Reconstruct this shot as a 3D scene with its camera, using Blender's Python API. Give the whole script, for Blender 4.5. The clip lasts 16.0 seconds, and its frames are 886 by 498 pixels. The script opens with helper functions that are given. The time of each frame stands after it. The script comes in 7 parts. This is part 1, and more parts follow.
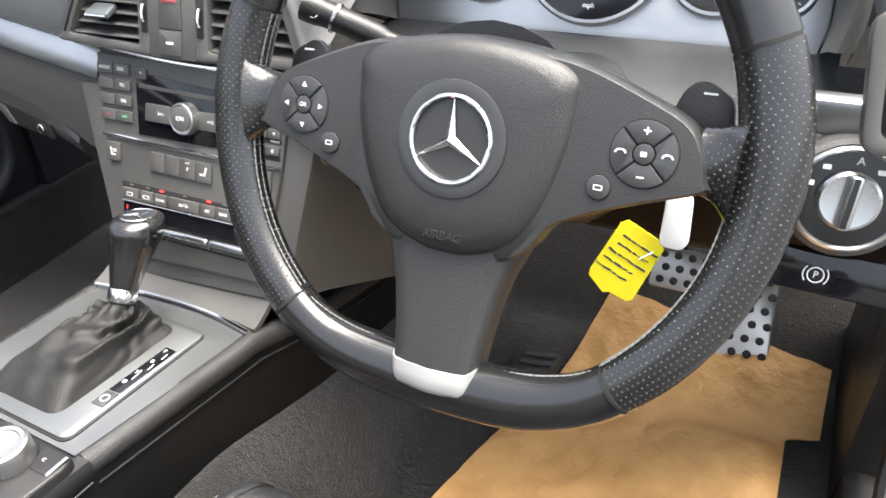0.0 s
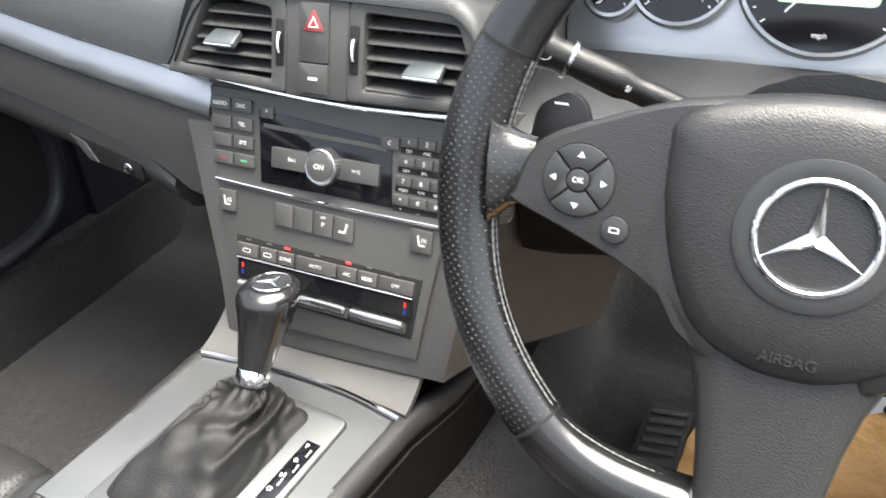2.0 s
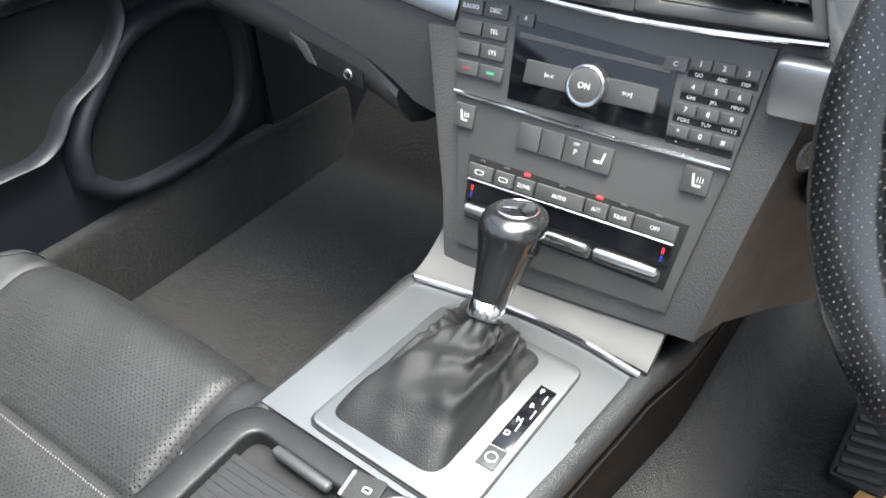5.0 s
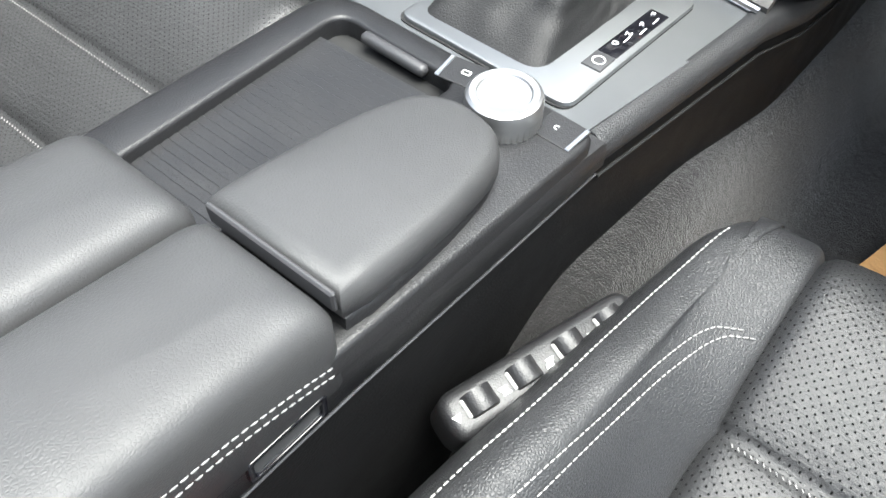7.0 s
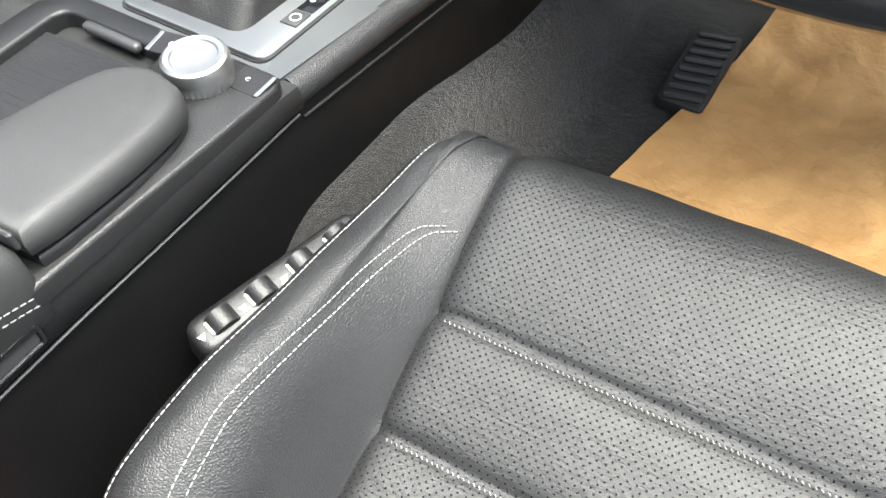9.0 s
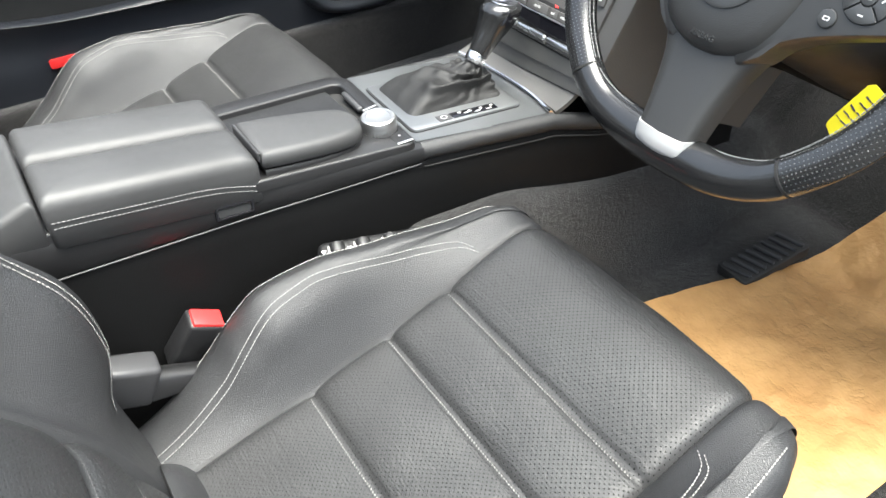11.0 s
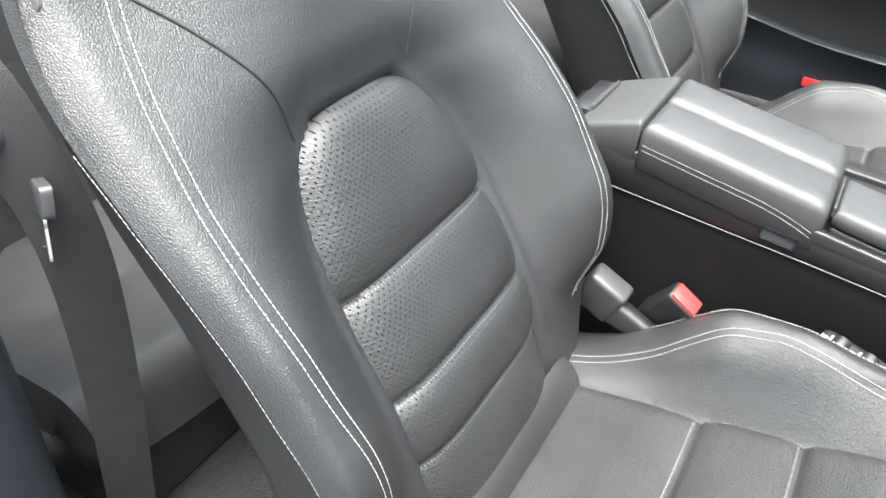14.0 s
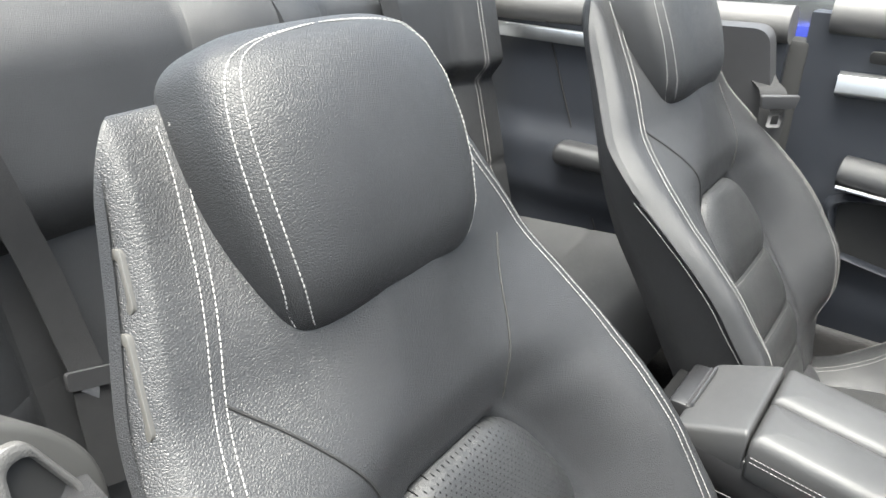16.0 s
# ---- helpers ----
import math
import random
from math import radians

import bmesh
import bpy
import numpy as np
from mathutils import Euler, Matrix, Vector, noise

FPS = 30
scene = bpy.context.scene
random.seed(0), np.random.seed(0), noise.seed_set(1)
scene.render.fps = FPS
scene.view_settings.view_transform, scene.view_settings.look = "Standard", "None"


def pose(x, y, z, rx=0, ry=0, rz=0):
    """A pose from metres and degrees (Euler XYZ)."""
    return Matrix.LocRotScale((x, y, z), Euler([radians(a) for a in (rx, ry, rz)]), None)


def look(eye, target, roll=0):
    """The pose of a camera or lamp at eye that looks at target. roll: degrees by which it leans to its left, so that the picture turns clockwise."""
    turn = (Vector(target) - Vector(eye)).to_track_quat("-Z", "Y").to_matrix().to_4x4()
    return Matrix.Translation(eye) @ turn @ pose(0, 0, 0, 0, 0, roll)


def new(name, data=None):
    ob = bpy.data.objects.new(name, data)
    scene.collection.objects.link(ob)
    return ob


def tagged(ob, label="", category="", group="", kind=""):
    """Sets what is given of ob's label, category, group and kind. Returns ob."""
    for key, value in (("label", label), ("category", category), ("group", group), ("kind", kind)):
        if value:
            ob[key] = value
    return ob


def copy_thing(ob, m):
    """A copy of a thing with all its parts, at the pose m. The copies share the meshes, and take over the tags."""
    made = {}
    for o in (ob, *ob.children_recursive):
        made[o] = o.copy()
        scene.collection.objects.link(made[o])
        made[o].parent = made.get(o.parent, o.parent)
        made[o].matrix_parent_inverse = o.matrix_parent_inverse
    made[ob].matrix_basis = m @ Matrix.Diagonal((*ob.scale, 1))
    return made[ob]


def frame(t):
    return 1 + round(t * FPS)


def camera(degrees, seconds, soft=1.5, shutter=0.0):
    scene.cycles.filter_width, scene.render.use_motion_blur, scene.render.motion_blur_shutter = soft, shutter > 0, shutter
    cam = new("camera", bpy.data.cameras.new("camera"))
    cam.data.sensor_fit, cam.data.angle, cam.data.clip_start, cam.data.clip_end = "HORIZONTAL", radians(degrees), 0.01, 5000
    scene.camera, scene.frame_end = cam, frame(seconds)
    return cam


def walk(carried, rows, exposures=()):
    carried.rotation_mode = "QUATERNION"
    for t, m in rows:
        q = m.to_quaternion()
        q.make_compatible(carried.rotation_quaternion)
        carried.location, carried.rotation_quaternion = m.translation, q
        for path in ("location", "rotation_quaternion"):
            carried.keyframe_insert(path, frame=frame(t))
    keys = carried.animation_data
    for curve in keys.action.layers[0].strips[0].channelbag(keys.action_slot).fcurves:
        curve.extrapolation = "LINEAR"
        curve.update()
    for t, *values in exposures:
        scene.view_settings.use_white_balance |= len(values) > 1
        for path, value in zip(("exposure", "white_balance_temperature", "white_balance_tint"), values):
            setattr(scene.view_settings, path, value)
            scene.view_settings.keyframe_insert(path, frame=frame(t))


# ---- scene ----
cam = camera(61.1, 16.0, 1.5, 0.15)
PATH = [
    (0, (0.5528, -0.3741, 1.0786), (0.1619, 0.3611, 0.5249), -4.04),
    (0.5, (0.5392, -0.3455, 1.0552), (0.2137, 0.3968, 0.4696), -4.03),
    (1, (0.4898, -0.3355, 1.0472), (0.1792, 0.4069, 0.4535), -3.80),
    (1.5, (0.4343, -0.3254, 1.0627), (0.1041, 0.4159, 0.4784), -3.71),
    (2, (0.3419, -0.3285, 1.0756), (-0.0372, 0.4115, 0.5200), -3.67),
    (2.5, (0.2586, -0.3230, 1.1016), (-0.1535, 0.4288, 0.5868), -2.35),
    (3, (0.2186, -0.3080, 1.1282), (-0.2189, 0.4501, 0.6446), -1.39),
    (3.2, (0.2140, -0.3066, 1.1390), (-0.2325, 0.4511, 0.6631), -1.13),
    (5.3, (0.2104, -0.3588, 1.0130), (-0.2645, 0.2424, 0.3703), -3.71),
    (5.5, (0.2124, -0.3651, 0.9990), (-0.2580, 0.2142, 0.3334), -3.68),
    (6, (0.2124, -0.3865, 0.9556), (-0.2417, 0.1528, 0.2464), -2.10),
    (6.5, (0.2047, -0.4129, 0.9220), (-0.2068, 0.0972, 0.1667), 0.48),
    (7, (0.2049, -0.4387, 0.9077), (-0.1818, 0.0404, 0.1197), 0.30),
    (7.5, (0.2015, -0.4774, 0.9040), (-0.1714, -0.0197, 0.0969), -1.91),
    (8, (0.2251, -0.5029, 0.9061), (-0.1168, -0.0411, 0.0876), -2.71),
    (8.5, (0.2966, -0.4811, 0.9089), (-0.0191, 0.0027, 0.0927), -3.09),
    (9, (0.3588, -0.4260, 0.9441), (0.0576, 0.0859, 0.1395), -2.61),
    (9.5, (0.4033, -0.4428, 0.9943), (0.0479, 0.0849, 0.2229), -3.26),
    (9.7, (0.4100, -0.4589, 1.0229), (0.0271, 0.0644, 0.2617), -2.93),
    (11.8, (0.9779, -0.5582, 1.1088), (0.2255, -0.2746, 0.5143), 3.00),
    (12, (0.9959, -0.5296, 1.1081), (0.2339, -0.2870, 0.5077), 4.41),
    (12.5, (0.9494, -0.4586, 1.0422), (0.1512, -0.4018, 0.4426), 4.41),
    (13, (0.9239, -0.4438, 1.0271), (0.1302, -0.4948, 0.4210), 6.27),
    (13.5, (0.9075, -0.3797, 1.0498), (0.1491, -0.5943, 0.4344), 6.00),
    (14, (0.8607, -0.3747, 1.0900), (0.1625, -0.7537, 0.4826), 4.45),
    (14.5, (0.8331, -0.3795, 1.1293), (0.1692, -0.8674, 0.5625), 3.34),
    (15, (0.8068, -0.3960, 1.1715), (0.1447, -0.9511, 0.6681), 2.09),
    (15.5, (0.7978, -0.4297, 1.2217), (0.1165, -1.0032, 0.7669), 1.36),
    (16, (0.7879, -0.4599, 1.2252), (0.0547, -0.9783, 0.7851), 1.35),
]
walk(cam, [(t, look(eye, target, roll)) for t, eye, target, roll in PATH], [(0.0, 2.72, 6650, 8), (3.0, 2.72, 6600, 6), (6.0, 2.68, 6100, 4), (9.5, 2.68, 6350, 4), (13.0, 3.05, 6250, 4), (15.0, 3.15, 6300, 4), (16.0, 2.86, 6400, 4)])

# ---- daylight: open roof under a bright, hazy sky ----
world = bpy.data.worlds.new("sky")
scene.world = world
world.use_nodes = True
wn = world.node_tree.nodes
wl = world.node_tree.links
sky = wn.new("ShaderNodeTexSky")
sky.sky_type = "NISHITA"
sky.sun_disc = False
sky.sun_elevation = radians(75)
sky.sun_rotation = radians(68)
sky.air_density, sky.dust_density, sky.ozone_density = 1.0, 6.0, 1.0
wn["Background"].inputs["Strength"].default_value = 0.1
haze = wn.new("ShaderNodeHueSaturation")
haze.inputs["Saturation"].default_value = 0.55
wl.new(sky.outputs[0], haze.inputs["Color"])
wl.new(haze.outputs[0], wn["Background"].inputs[0])
sun_data = bpy.data.lights.new("sun", "SUN")
sun_data.energy, sun_data.angle, sun_data.color = 2.5, radians(52), (1.0, 0.95, 0.88)
sun = new("sun", sun_data)
sun.matrix_world = look((0, 0, 0), (-0.2, -0.08, -1.0))


# ---- materials ----
class Nodes:
    """A node material, built up step by step."""

    def __init__(self, name, colour, rough=0.5, metal=0.0, spec=0.5):
        self.m = bpy.data.materials.new(name)
        self.m.use_nodes = True
        self.n, self.l = self.m.node_tree.nodes, self.m.node_tree.links
        self.b = self.n["Principled BSDF"]
        self.b.inputs["Base Color"].default_value = (*colour, 1)
        self.b.inputs["Roughness"].default_value = rough
        self.b.inputs["Metallic"].default_value = metal
        self.b.inputs["Specular IOR Level"].default_value = spec
        self.colour, self.rough, self.height = colour, rough, None
        self.co = self.n.new("ShaderNodeTexCoord").outputs["Object"]

    def noise(self, scale, detail=3, vec=None, rough=0.55):
        t = self.n.new("ShaderNodeTexNoise")
        t.inputs["Scale"].default_value, t.inputs["Detail"].default_value, t.inputs["Roughness"].default_value = scale, detail, rough
        self.l.new(vec or self.co, t.inputs["Vector"])
        return t.outputs["Fac"]

    def cells(self, scale, feature="F1", rand=1.0, vec=None, dims="3D"):
        t = self.n.new("ShaderNodeTexVoronoi")
        t.voronoi_dimensions, t.feature = dims, feature
        t.inputs["Scale"].default_value, t.inputs["Randomness"].default_value = scale, rand
        self.l.new(vec or self.co, t.inputs["Vector"])
        return t.outputs["Distance"]

    def math(self, op, a, b=0.0, c=0.0):
        t = self.n.new("ShaderNodeMath")
        t.operation = op
        for s, v in zip(t.inputs, (a, b, c)):
            if isinstance(v, (int, float)):
                s.default_value = v
            else:
                self.l.new(v, s)
        return t.outputs[0]

    def ramp(self, v, a, b, lo=0.0, hi=1.0):
        t = self.n.new("ShaderNodeMapRange")
        for s, x in zip(t.inputs, (v, a, b, lo, hi)):
            if isinstance(x, (int, float)):
                s.default_value = x
            else:
                self.l.new(x, s)
        return t.outputs[0]

    def mix(self, fac, a, b):
        t = self.n.new("ShaderNodeMix")
        t.data_type = "RGBA"
        for s, v in ((t.inputs[0], fac), (t.inputs[6], a), (t.inputs[7], b)):
            if isinstance(v, tuple):
                s.default_value = (*v, 1)
            elif isinstance(v, (int, float)):
                s.default_value = v
            else:
                self.l.new(v, s)
        return t.outputs[2]

    def paint(self, v):
        self.l.new(v, self.b.inputs["Base Color"])
        return self

    def gloss(self, v):
        self.l.new(v, self.b.inputs["Roughness"])
        return self

    def bump(self, v, strength=0.3, dist=0.001):
        t = self.n.new("ShaderNodeBump")
        t.inputs["Strength"].default_value, t.inputs["Distance"].default_value = strength, dist
        self.l.new(v, t.inputs["Height"])
        if self.height:
            self.l.new(self.height, t.inputs["Normal"])
        self.height = t.outputs[0]
        self.l.new(self.height, self.b.inputs["Normal"])
        return self

    def plane(self, axes, turn=0.0, sx=1.0, sy=1.0):
        """Two of the object's axes as a flat vector, turned by some degrees."""
        s = self.n.new("ShaderNodeSeparateXYZ")
        self.l.new(self.co, s.inputs[0])
        c = self.n.new("ShaderNodeCombineXYZ")
        self.l.new(s.outputs["XYZ".index(axes[0])], c.inputs[0])
        self.l.new(s.outputs["XYZ".index(axes[1])], c.inputs[1])
        p = self.n.new("ShaderNodeMapping")
        p.inputs["Rotation"].default_value = (0, 0, radians(turn))
        p.inputs["Scale"].default_value = (sx, sy, 1)
        self.l.new(c.outputs[0], p.inputs[0])
        return p.outputs[0]


def plain(name, colour, rough=0.5, metal=0.0, spec=0.5, var=0.12, scale=40.0):
    """A surface with slight unevenness in colour and gloss."""
    k = Nodes(name, colour, rough, metal, spec)
    v = k.noise(scale, 4)
    k.paint(k.mix(v, tuple(c * (1 - var) for c in colour), tuple(min(1, c * (1 + var)) for c in colour)))
    k.gloss(k.ramp(k.noise(scale * 0.3, 3), 0.3, 0.7, max(0.03, rough - 0.05), min(1, rough + 0.05)))
    return k


def leather(name, colour, rough=0.42, holes=None, grain=400.0, pitch=0.0036, relief=1.3, dots=0.35, spec=0.28, creases=""):
    k = Nodes(name, colour, rough, 0.0, spec)
    a = k.ramp(k.cells(grain * 1.6, "DISTANCE_TO_EDGE"), 0.0, 0.25)
    b = k.noise(90, 3)
    big = k.noise(7, 2)
    c = k.mix(k.ramp(k.noise(9, 4), 0.3, 0.7), tuple(x * 0.85 for x in colour), tuple(x * 1.2 for x in colour))
    k.gloss(k.ramp(k.math("ADD", k.math("MULTIPLY", b, 0.5), k.math("MULTIPLY", big, 0.5)), 0.3, 0.7, rough - 0.06, rough + 0.06))
    k.bump(big, 0.2, 0.006)
    k.bump(a, relief * 0.3, 0.0005).bump(k.noise(grain * 1.8, 3), relief * 0.25, 0.0004)
    if creases:
        k.bump(k.noise(260, 3, vec=k.plane(creases, 0, 0.3, 1.0)), 0.55, 0.0016)
    if holes:
        d = k.cells(1 / pitch, "F1", 0.0, k.plane(holes, 45), "2D")
        dot = k.ramp(d, 0.1, 0.17)
        if dots < 1:
            k.l.new(k.ramp(dot, 0, 1, 0.03, spec), k.b.inputs["Specular IOR Level"])
        c = k.mix(dot, tuple(x * dots for x in colour), c)
        k.bump(dot, 0.8, 0.0008)
    k.paint(c)
    return k.m


LEATHER = leather("black_leather", (0.016, 0.0164, 0.0176), 0.47, grain=300.0, relief=1.6, spec=0.5)
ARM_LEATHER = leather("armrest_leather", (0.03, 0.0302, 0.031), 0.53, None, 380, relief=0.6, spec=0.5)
LEATHER_FINE = leather("black_leather_fine", (0.011, 0.011, 0.0113), 0.56, None, 330, relief=1.2)
LEATHER_FINE.node_tree.nodes["Principled BSDF"].inputs["Specular IOR Level"].default_value = 0.3
PERF_FLAT = leather("perforated_leather_cushion", (0.018, 0.0182, 0.0188), 0.48, "XY", 420, 0.0043, 0.9, dots=0.25, spec=0.46, creases="XY")
PERF_UP = leather("perforated_leather_back", (0.017, 0.0174, 0.0182), 0.45, "XZ", 420, 0.0046, 0.9, dots=0.25, spec=0.5, creases="XZ")
# holes coloured six times lighter than the leather: painted glints of their edges
WHEEL_PERF = leather("perforated_wheel_leather", (0.011, 0.0112, 0.0118), 0.22, "XY", 700, 0.0038, 0.12, 6.0, 0.75)
WHEEL_PLAIN = leather("smooth_wheel_leather", (0.011, 0.0112, 0.0118), 0.2, None, 900, relief=0.06, spec=0.75)


def soft_plastic(name, colour, rough=0.55, grain=600.0, relief=0.5, spec=0.45):
    k = Nodes(name, colour, rough, 0.0, spec)
    big = k.noise(6, 4)
    k.paint(k.mix(big, tuple(x * 0.85 for x in colour), tuple(x * 1.15 for x in colour)))
    k.gloss(k.ramp(k.noise(30, 3), 0.3, 0.7, rough - 0.06, rough + 0.06))
    k.bump(k.cells(grain, "F1"), relief, 0.0007)
    return k.m


DASH = soft_plastic("grained_dash", (0.075, 0.073, 0.071), 0.48)
DASH_TOP = soft_plastic("dash_top", (0.026, 0.028, 0.031), 0.48, 900, 0.3)
PANEL = soft_plastic("satin_grey_plastic", (0.068, 0.067, 0.065), 0.4, 1500, 0.15)
BLACK = soft_plastic("black_plastic", (0.012, 0.012, 0.0128), 0.38, 900, 0.25, 0.42)
AIRBAG = soft_plastic("airbag_cover", (0.023, 0.023, 0.0229), 0.36, 1300, 0.28, 0.6)
DOOR = soft_plastic("door_trim", (0.018, 0.02, 0.025), 0.42, 700, 0.3)
# near-black colour and weak gloss: deep shade beside the console is put in here
SIDE = soft_plastic("shaded_side", (0.005, 0.005, 0.0052), 0.55, 700, 0.3, 0.12)
BUTTON = plain("button_plastic", (0.07, 0.068, 0.066), 0.4).m
WHEEL_BUTTON = plain("wheel_button", (0.034, 0.035, 0.036), 0.34).m
GLOSS = plain("gloss_black", (0.006, 0.006, 0.008), 0.08).m
BEZEL = plain("dark_screen_bezel", (0.01, 0.008, 0.007), 0.2, spec=0.2).m
SLOT = plain("dark_gap", (0.006, 0.006, 0.006), 0.8).m
CHROME = plain("chrome", (0.8, 0.8, 0.82), 0.1, 1.0, var=0.04).m
SATIN = plain("satin_chrome", (0.5, 0.505, 0.51), 0.3, 1.0, var=0.06).m
THREAD = plain("light_thread", (0.26, 0.256, 0.248), 0.8).m
THREAD_DARK = plain("grey_thread", (0.16, 0.16, 0.16), 0.8).m
WHITE = plain("white_print", (0.75, 0.75, 0.74), 0.5).m
RED = plain("red_plastic", (0.62, 0.03, 0.03), 0.35).m
DARK_RED = plain("dull_red", (0.25, 0.05, 0.05), 0.3).m
BELT = soft_plastic("belt_webbing", (0.014, 0.014, 0.015), 0.8, 1200, 0.6)
GREYPL = plain("grey_plastic", (0.034, 0.034, 0.036), 0.45).m
STEEL = plain("bare_steel", (0.5, 0.49, 0.47), 0.35, 1.0).m
PIN = plain("rubber_stud", (0.012, 0.012, 0.012), 0.7).m
YELLOW = plain("yellow_card", (0.85, 0.74, 0.02), 0.55).m
INK = plain("ink", (0.03, 0.03, 0.08), 0.6).m


def brushed():
    k = Nodes("brushed_aluminium", (0.4, 0.415, 0.43), 0.36, 1.0)
    v = k.noise(500, 2, k.plane("XY", 0, 0.05, 1.0))
    k.gloss(k.ramp(v, 0.3, 0.7, 0.3, 0.42))
    k.paint(k.mix(v, (0.42, 0.43, 0.44), (0.5, 0.51, 0.52)))
    return k.m


ALU = brushed()
ALU_DARK = plain("grey_painted_cover", (0.075, 0.073, 0.071), 0.5, 0.2, var=0.05).m
INSERT = plain("silver_paint", (0.42, 0.42, 0.42), 0.4, 0.3, var=0.05).m
KNOB = plain("silver_knob", (0.42, 0.42, 0.42), 0.42, 1.0, var=0.05).m
TAB = plain("metallic_tab", (0.11, 0.125, 0.132), 0.4, 0.6, var=0.05).m
ALU_PLATE = plain("satin_aluminium_plate", (0.21, 0.217, 0.223), 0.42, 0.9, var=0.05).m


def carpet():
    k = Nodes("carpet", (0.03, 0.029, 0.03), 0.95, 0.0, 0.1)
    f = k.math("ADD", k.math("MULTIPLY", k.noise(620, 3), 0.55), k.math("MULTIPLY", k.noise(130, 3), 0.45))
    g = k.noise(12, 5)
    k.paint(k.mix(k.math("MULTIPLY", f, k.ramp(g, 0.25, 0.75, 0.6, 1.0)), (0.0, 0.0, 0.0), (0.034, 0.0325, 0.0325)))
    k.bump(g, 0.4, 0.008).bump(f, 1.0, 0.004)
    k.b.inputs["Sheen Weight"].default_value = 0.2
    return k.m


def kraft():
    k = Nodes("kraft_paper", (0.5, 0.29, 0.11), 0.6, 0.0, 0.35)
    g = k.noise(14, 6)
    f = k.noise(300, 2)
    k.paint(k.mix(k.ramp(g, 0.35, 0.7), (0.37, 0.2, 0.072), (0.48, 0.28, 0.11)))
    k.bump(g, 0.45, 0.012).bump(k.math("ABSOLUTE", k.math("SUBTRACT", k.noise(16, 4), 0.5)), 0.6, 0.02).bump(f, 0.1, 0.0005)
    return k.m


def mesh_cloth():
    k = Nodes("speaker_mesh", (0.1, 0.098, 0.095), 0.6)
    d = k.ramp(k.cells(520, "F1", 0.0, k.plane("XZ", 45), "2D"), 0.2, 0.34)
    k.paint(k.mix(d, (0.012, 0.012, 0.012), (0.12, 0.117, 0.11)))
    k.bump(d, 0.6, 0.0006)
    return k.m


def glow(name, colour, power):
    k = Nodes(name, colour, 0.4)
    k.b.inputs["Emission Color"].default_value = (*colour, 1)
    k.b.inputs["Emission Strength"].default_value = power
    k.b.inputs["Specular IOR Level"].default_value = 0.2
    return k.m


CARPET, KRAFT, MESH = carpet(), kraft(), mesh_cloth()
SCREEN_VIOLET = glow("screen_violet", (0.07, 0.055, 0.1), 0.05)
SCREEN_CREAM = glow("screen_cream", (0.2, 0.17, 0.1), 0.05)
SCREEN_OCHRE = glow("screen_ochre", (0.13, 0.1, 0.055), 0.04)
SCREEN_INK = glow("screen_ink", (0.05, 0.04, 0.04), 0.0)
SCREEN_PALE = glow("screen_pale", (0.4, 0.37, 0.34), 0.06)
LED = glow("red_led", (0.9, 0.02, 0.02), 1.5)
GREEN_LCD = glow("green_lcd", (0.3, 0.42, 0.3), 0.25)


def asphalt():
    k = Nodes("asphalt", (0.06, 0.06, 0.06), 0.85)
    k.paint(k.mix(k.noise(120, 4), (0.03, 0.03, 0.03), (0.1, 0.1, 0.098)))
    k.bump(k.noise(160, 3), 0.6, 0.006)
    return k.m


ASPHALT = asphalt()
BLUE_PAINT = plain("blue_car_paint", (0.02, 0.03, 0.2), 0.2, var=0.05).m


# ---- building tools ----
def part(name, bm, mat, parent=None, label="", smooth=True, crease=35):
    """Link a bmesh as one mesh object under a thing or a part."""
    me = bpy.data.meshes.new(name)
    if smooth:
        lim = math.cos(radians(crease))
        for f in bm.faces:
            f.smooth = True
        for e in bm.edges:
            if len(e.link_faces) == 2 and e.link_faces[0].normal.dot(e.link_faces[1].normal) < lim:
                e.smooth = False
    bm.to_mesh(me)
    bm.free()
    me.materials.append(mat)
    ob = new(name, me)
    if parent:
        ob.parent = parent
    if label:
        tagged(ob, label)
    return ob


def thing(name, m, label, category, group="", kind=""):
    ob = new(name)
    ob.empty_display_size = 0.05
    ob.matrix_world = m if isinstance(m, Matrix) else Matrix.Translation(m)
    return tagged(ob, label, category, group, kind)


def rbox(c, s, r=0.002, seg=2, m=None, bm=None):
    """A box with rounded edges, by centre and size."""
    own = bm is None
    b = bmesh.new()
    bmesh.ops.create_cube(b, size=1.0)
    for v in b.verts:
        v.co = Vector((v.co.x * s[0], v.co.y * s[1], v.co.z * s[2]))
    if r > 0:
        bmesh.ops.bevel(b, geom=list(b.edges), offset=min(r, 0.49 * min(s)), segments=seg, profile=0.5, affect="EDGES")
    mm = Matrix.Translation(c) if m is None else m @ Matrix.Translation(c)
    b.transform(mm)
    if own:
        return b
    return merge(bm, b)


def merge(a, b):
    me = bpy.data.meshes.new("tmp")
    b.to_mesh(me)
    b.free()
    a.from_mesh(me)
    bpy.data.meshes.remove(me)
    return a


def loft(rings, closed=True, caps=True):
    """Skin through rings of equally many points."""
    bm = bmesh.new()
    vs = [[bm.verts.new(p) for p in r] for r in rings]
    n = len(rings[0])
    for a, b in zip(vs, vs[1:]):
        for i in range(n if closed else n - 1):
            j = (i + 1) % n
            bm.faces.new((a[i], a[j], b[j], b[i]))
    if caps and closed:
        bm.faces.new(list(reversed(vs[0])))
        bm.faces.new(vs[-1])
    bmesh.ops.recalc_face_normals(bm, faces=bm.faces)
    return bm


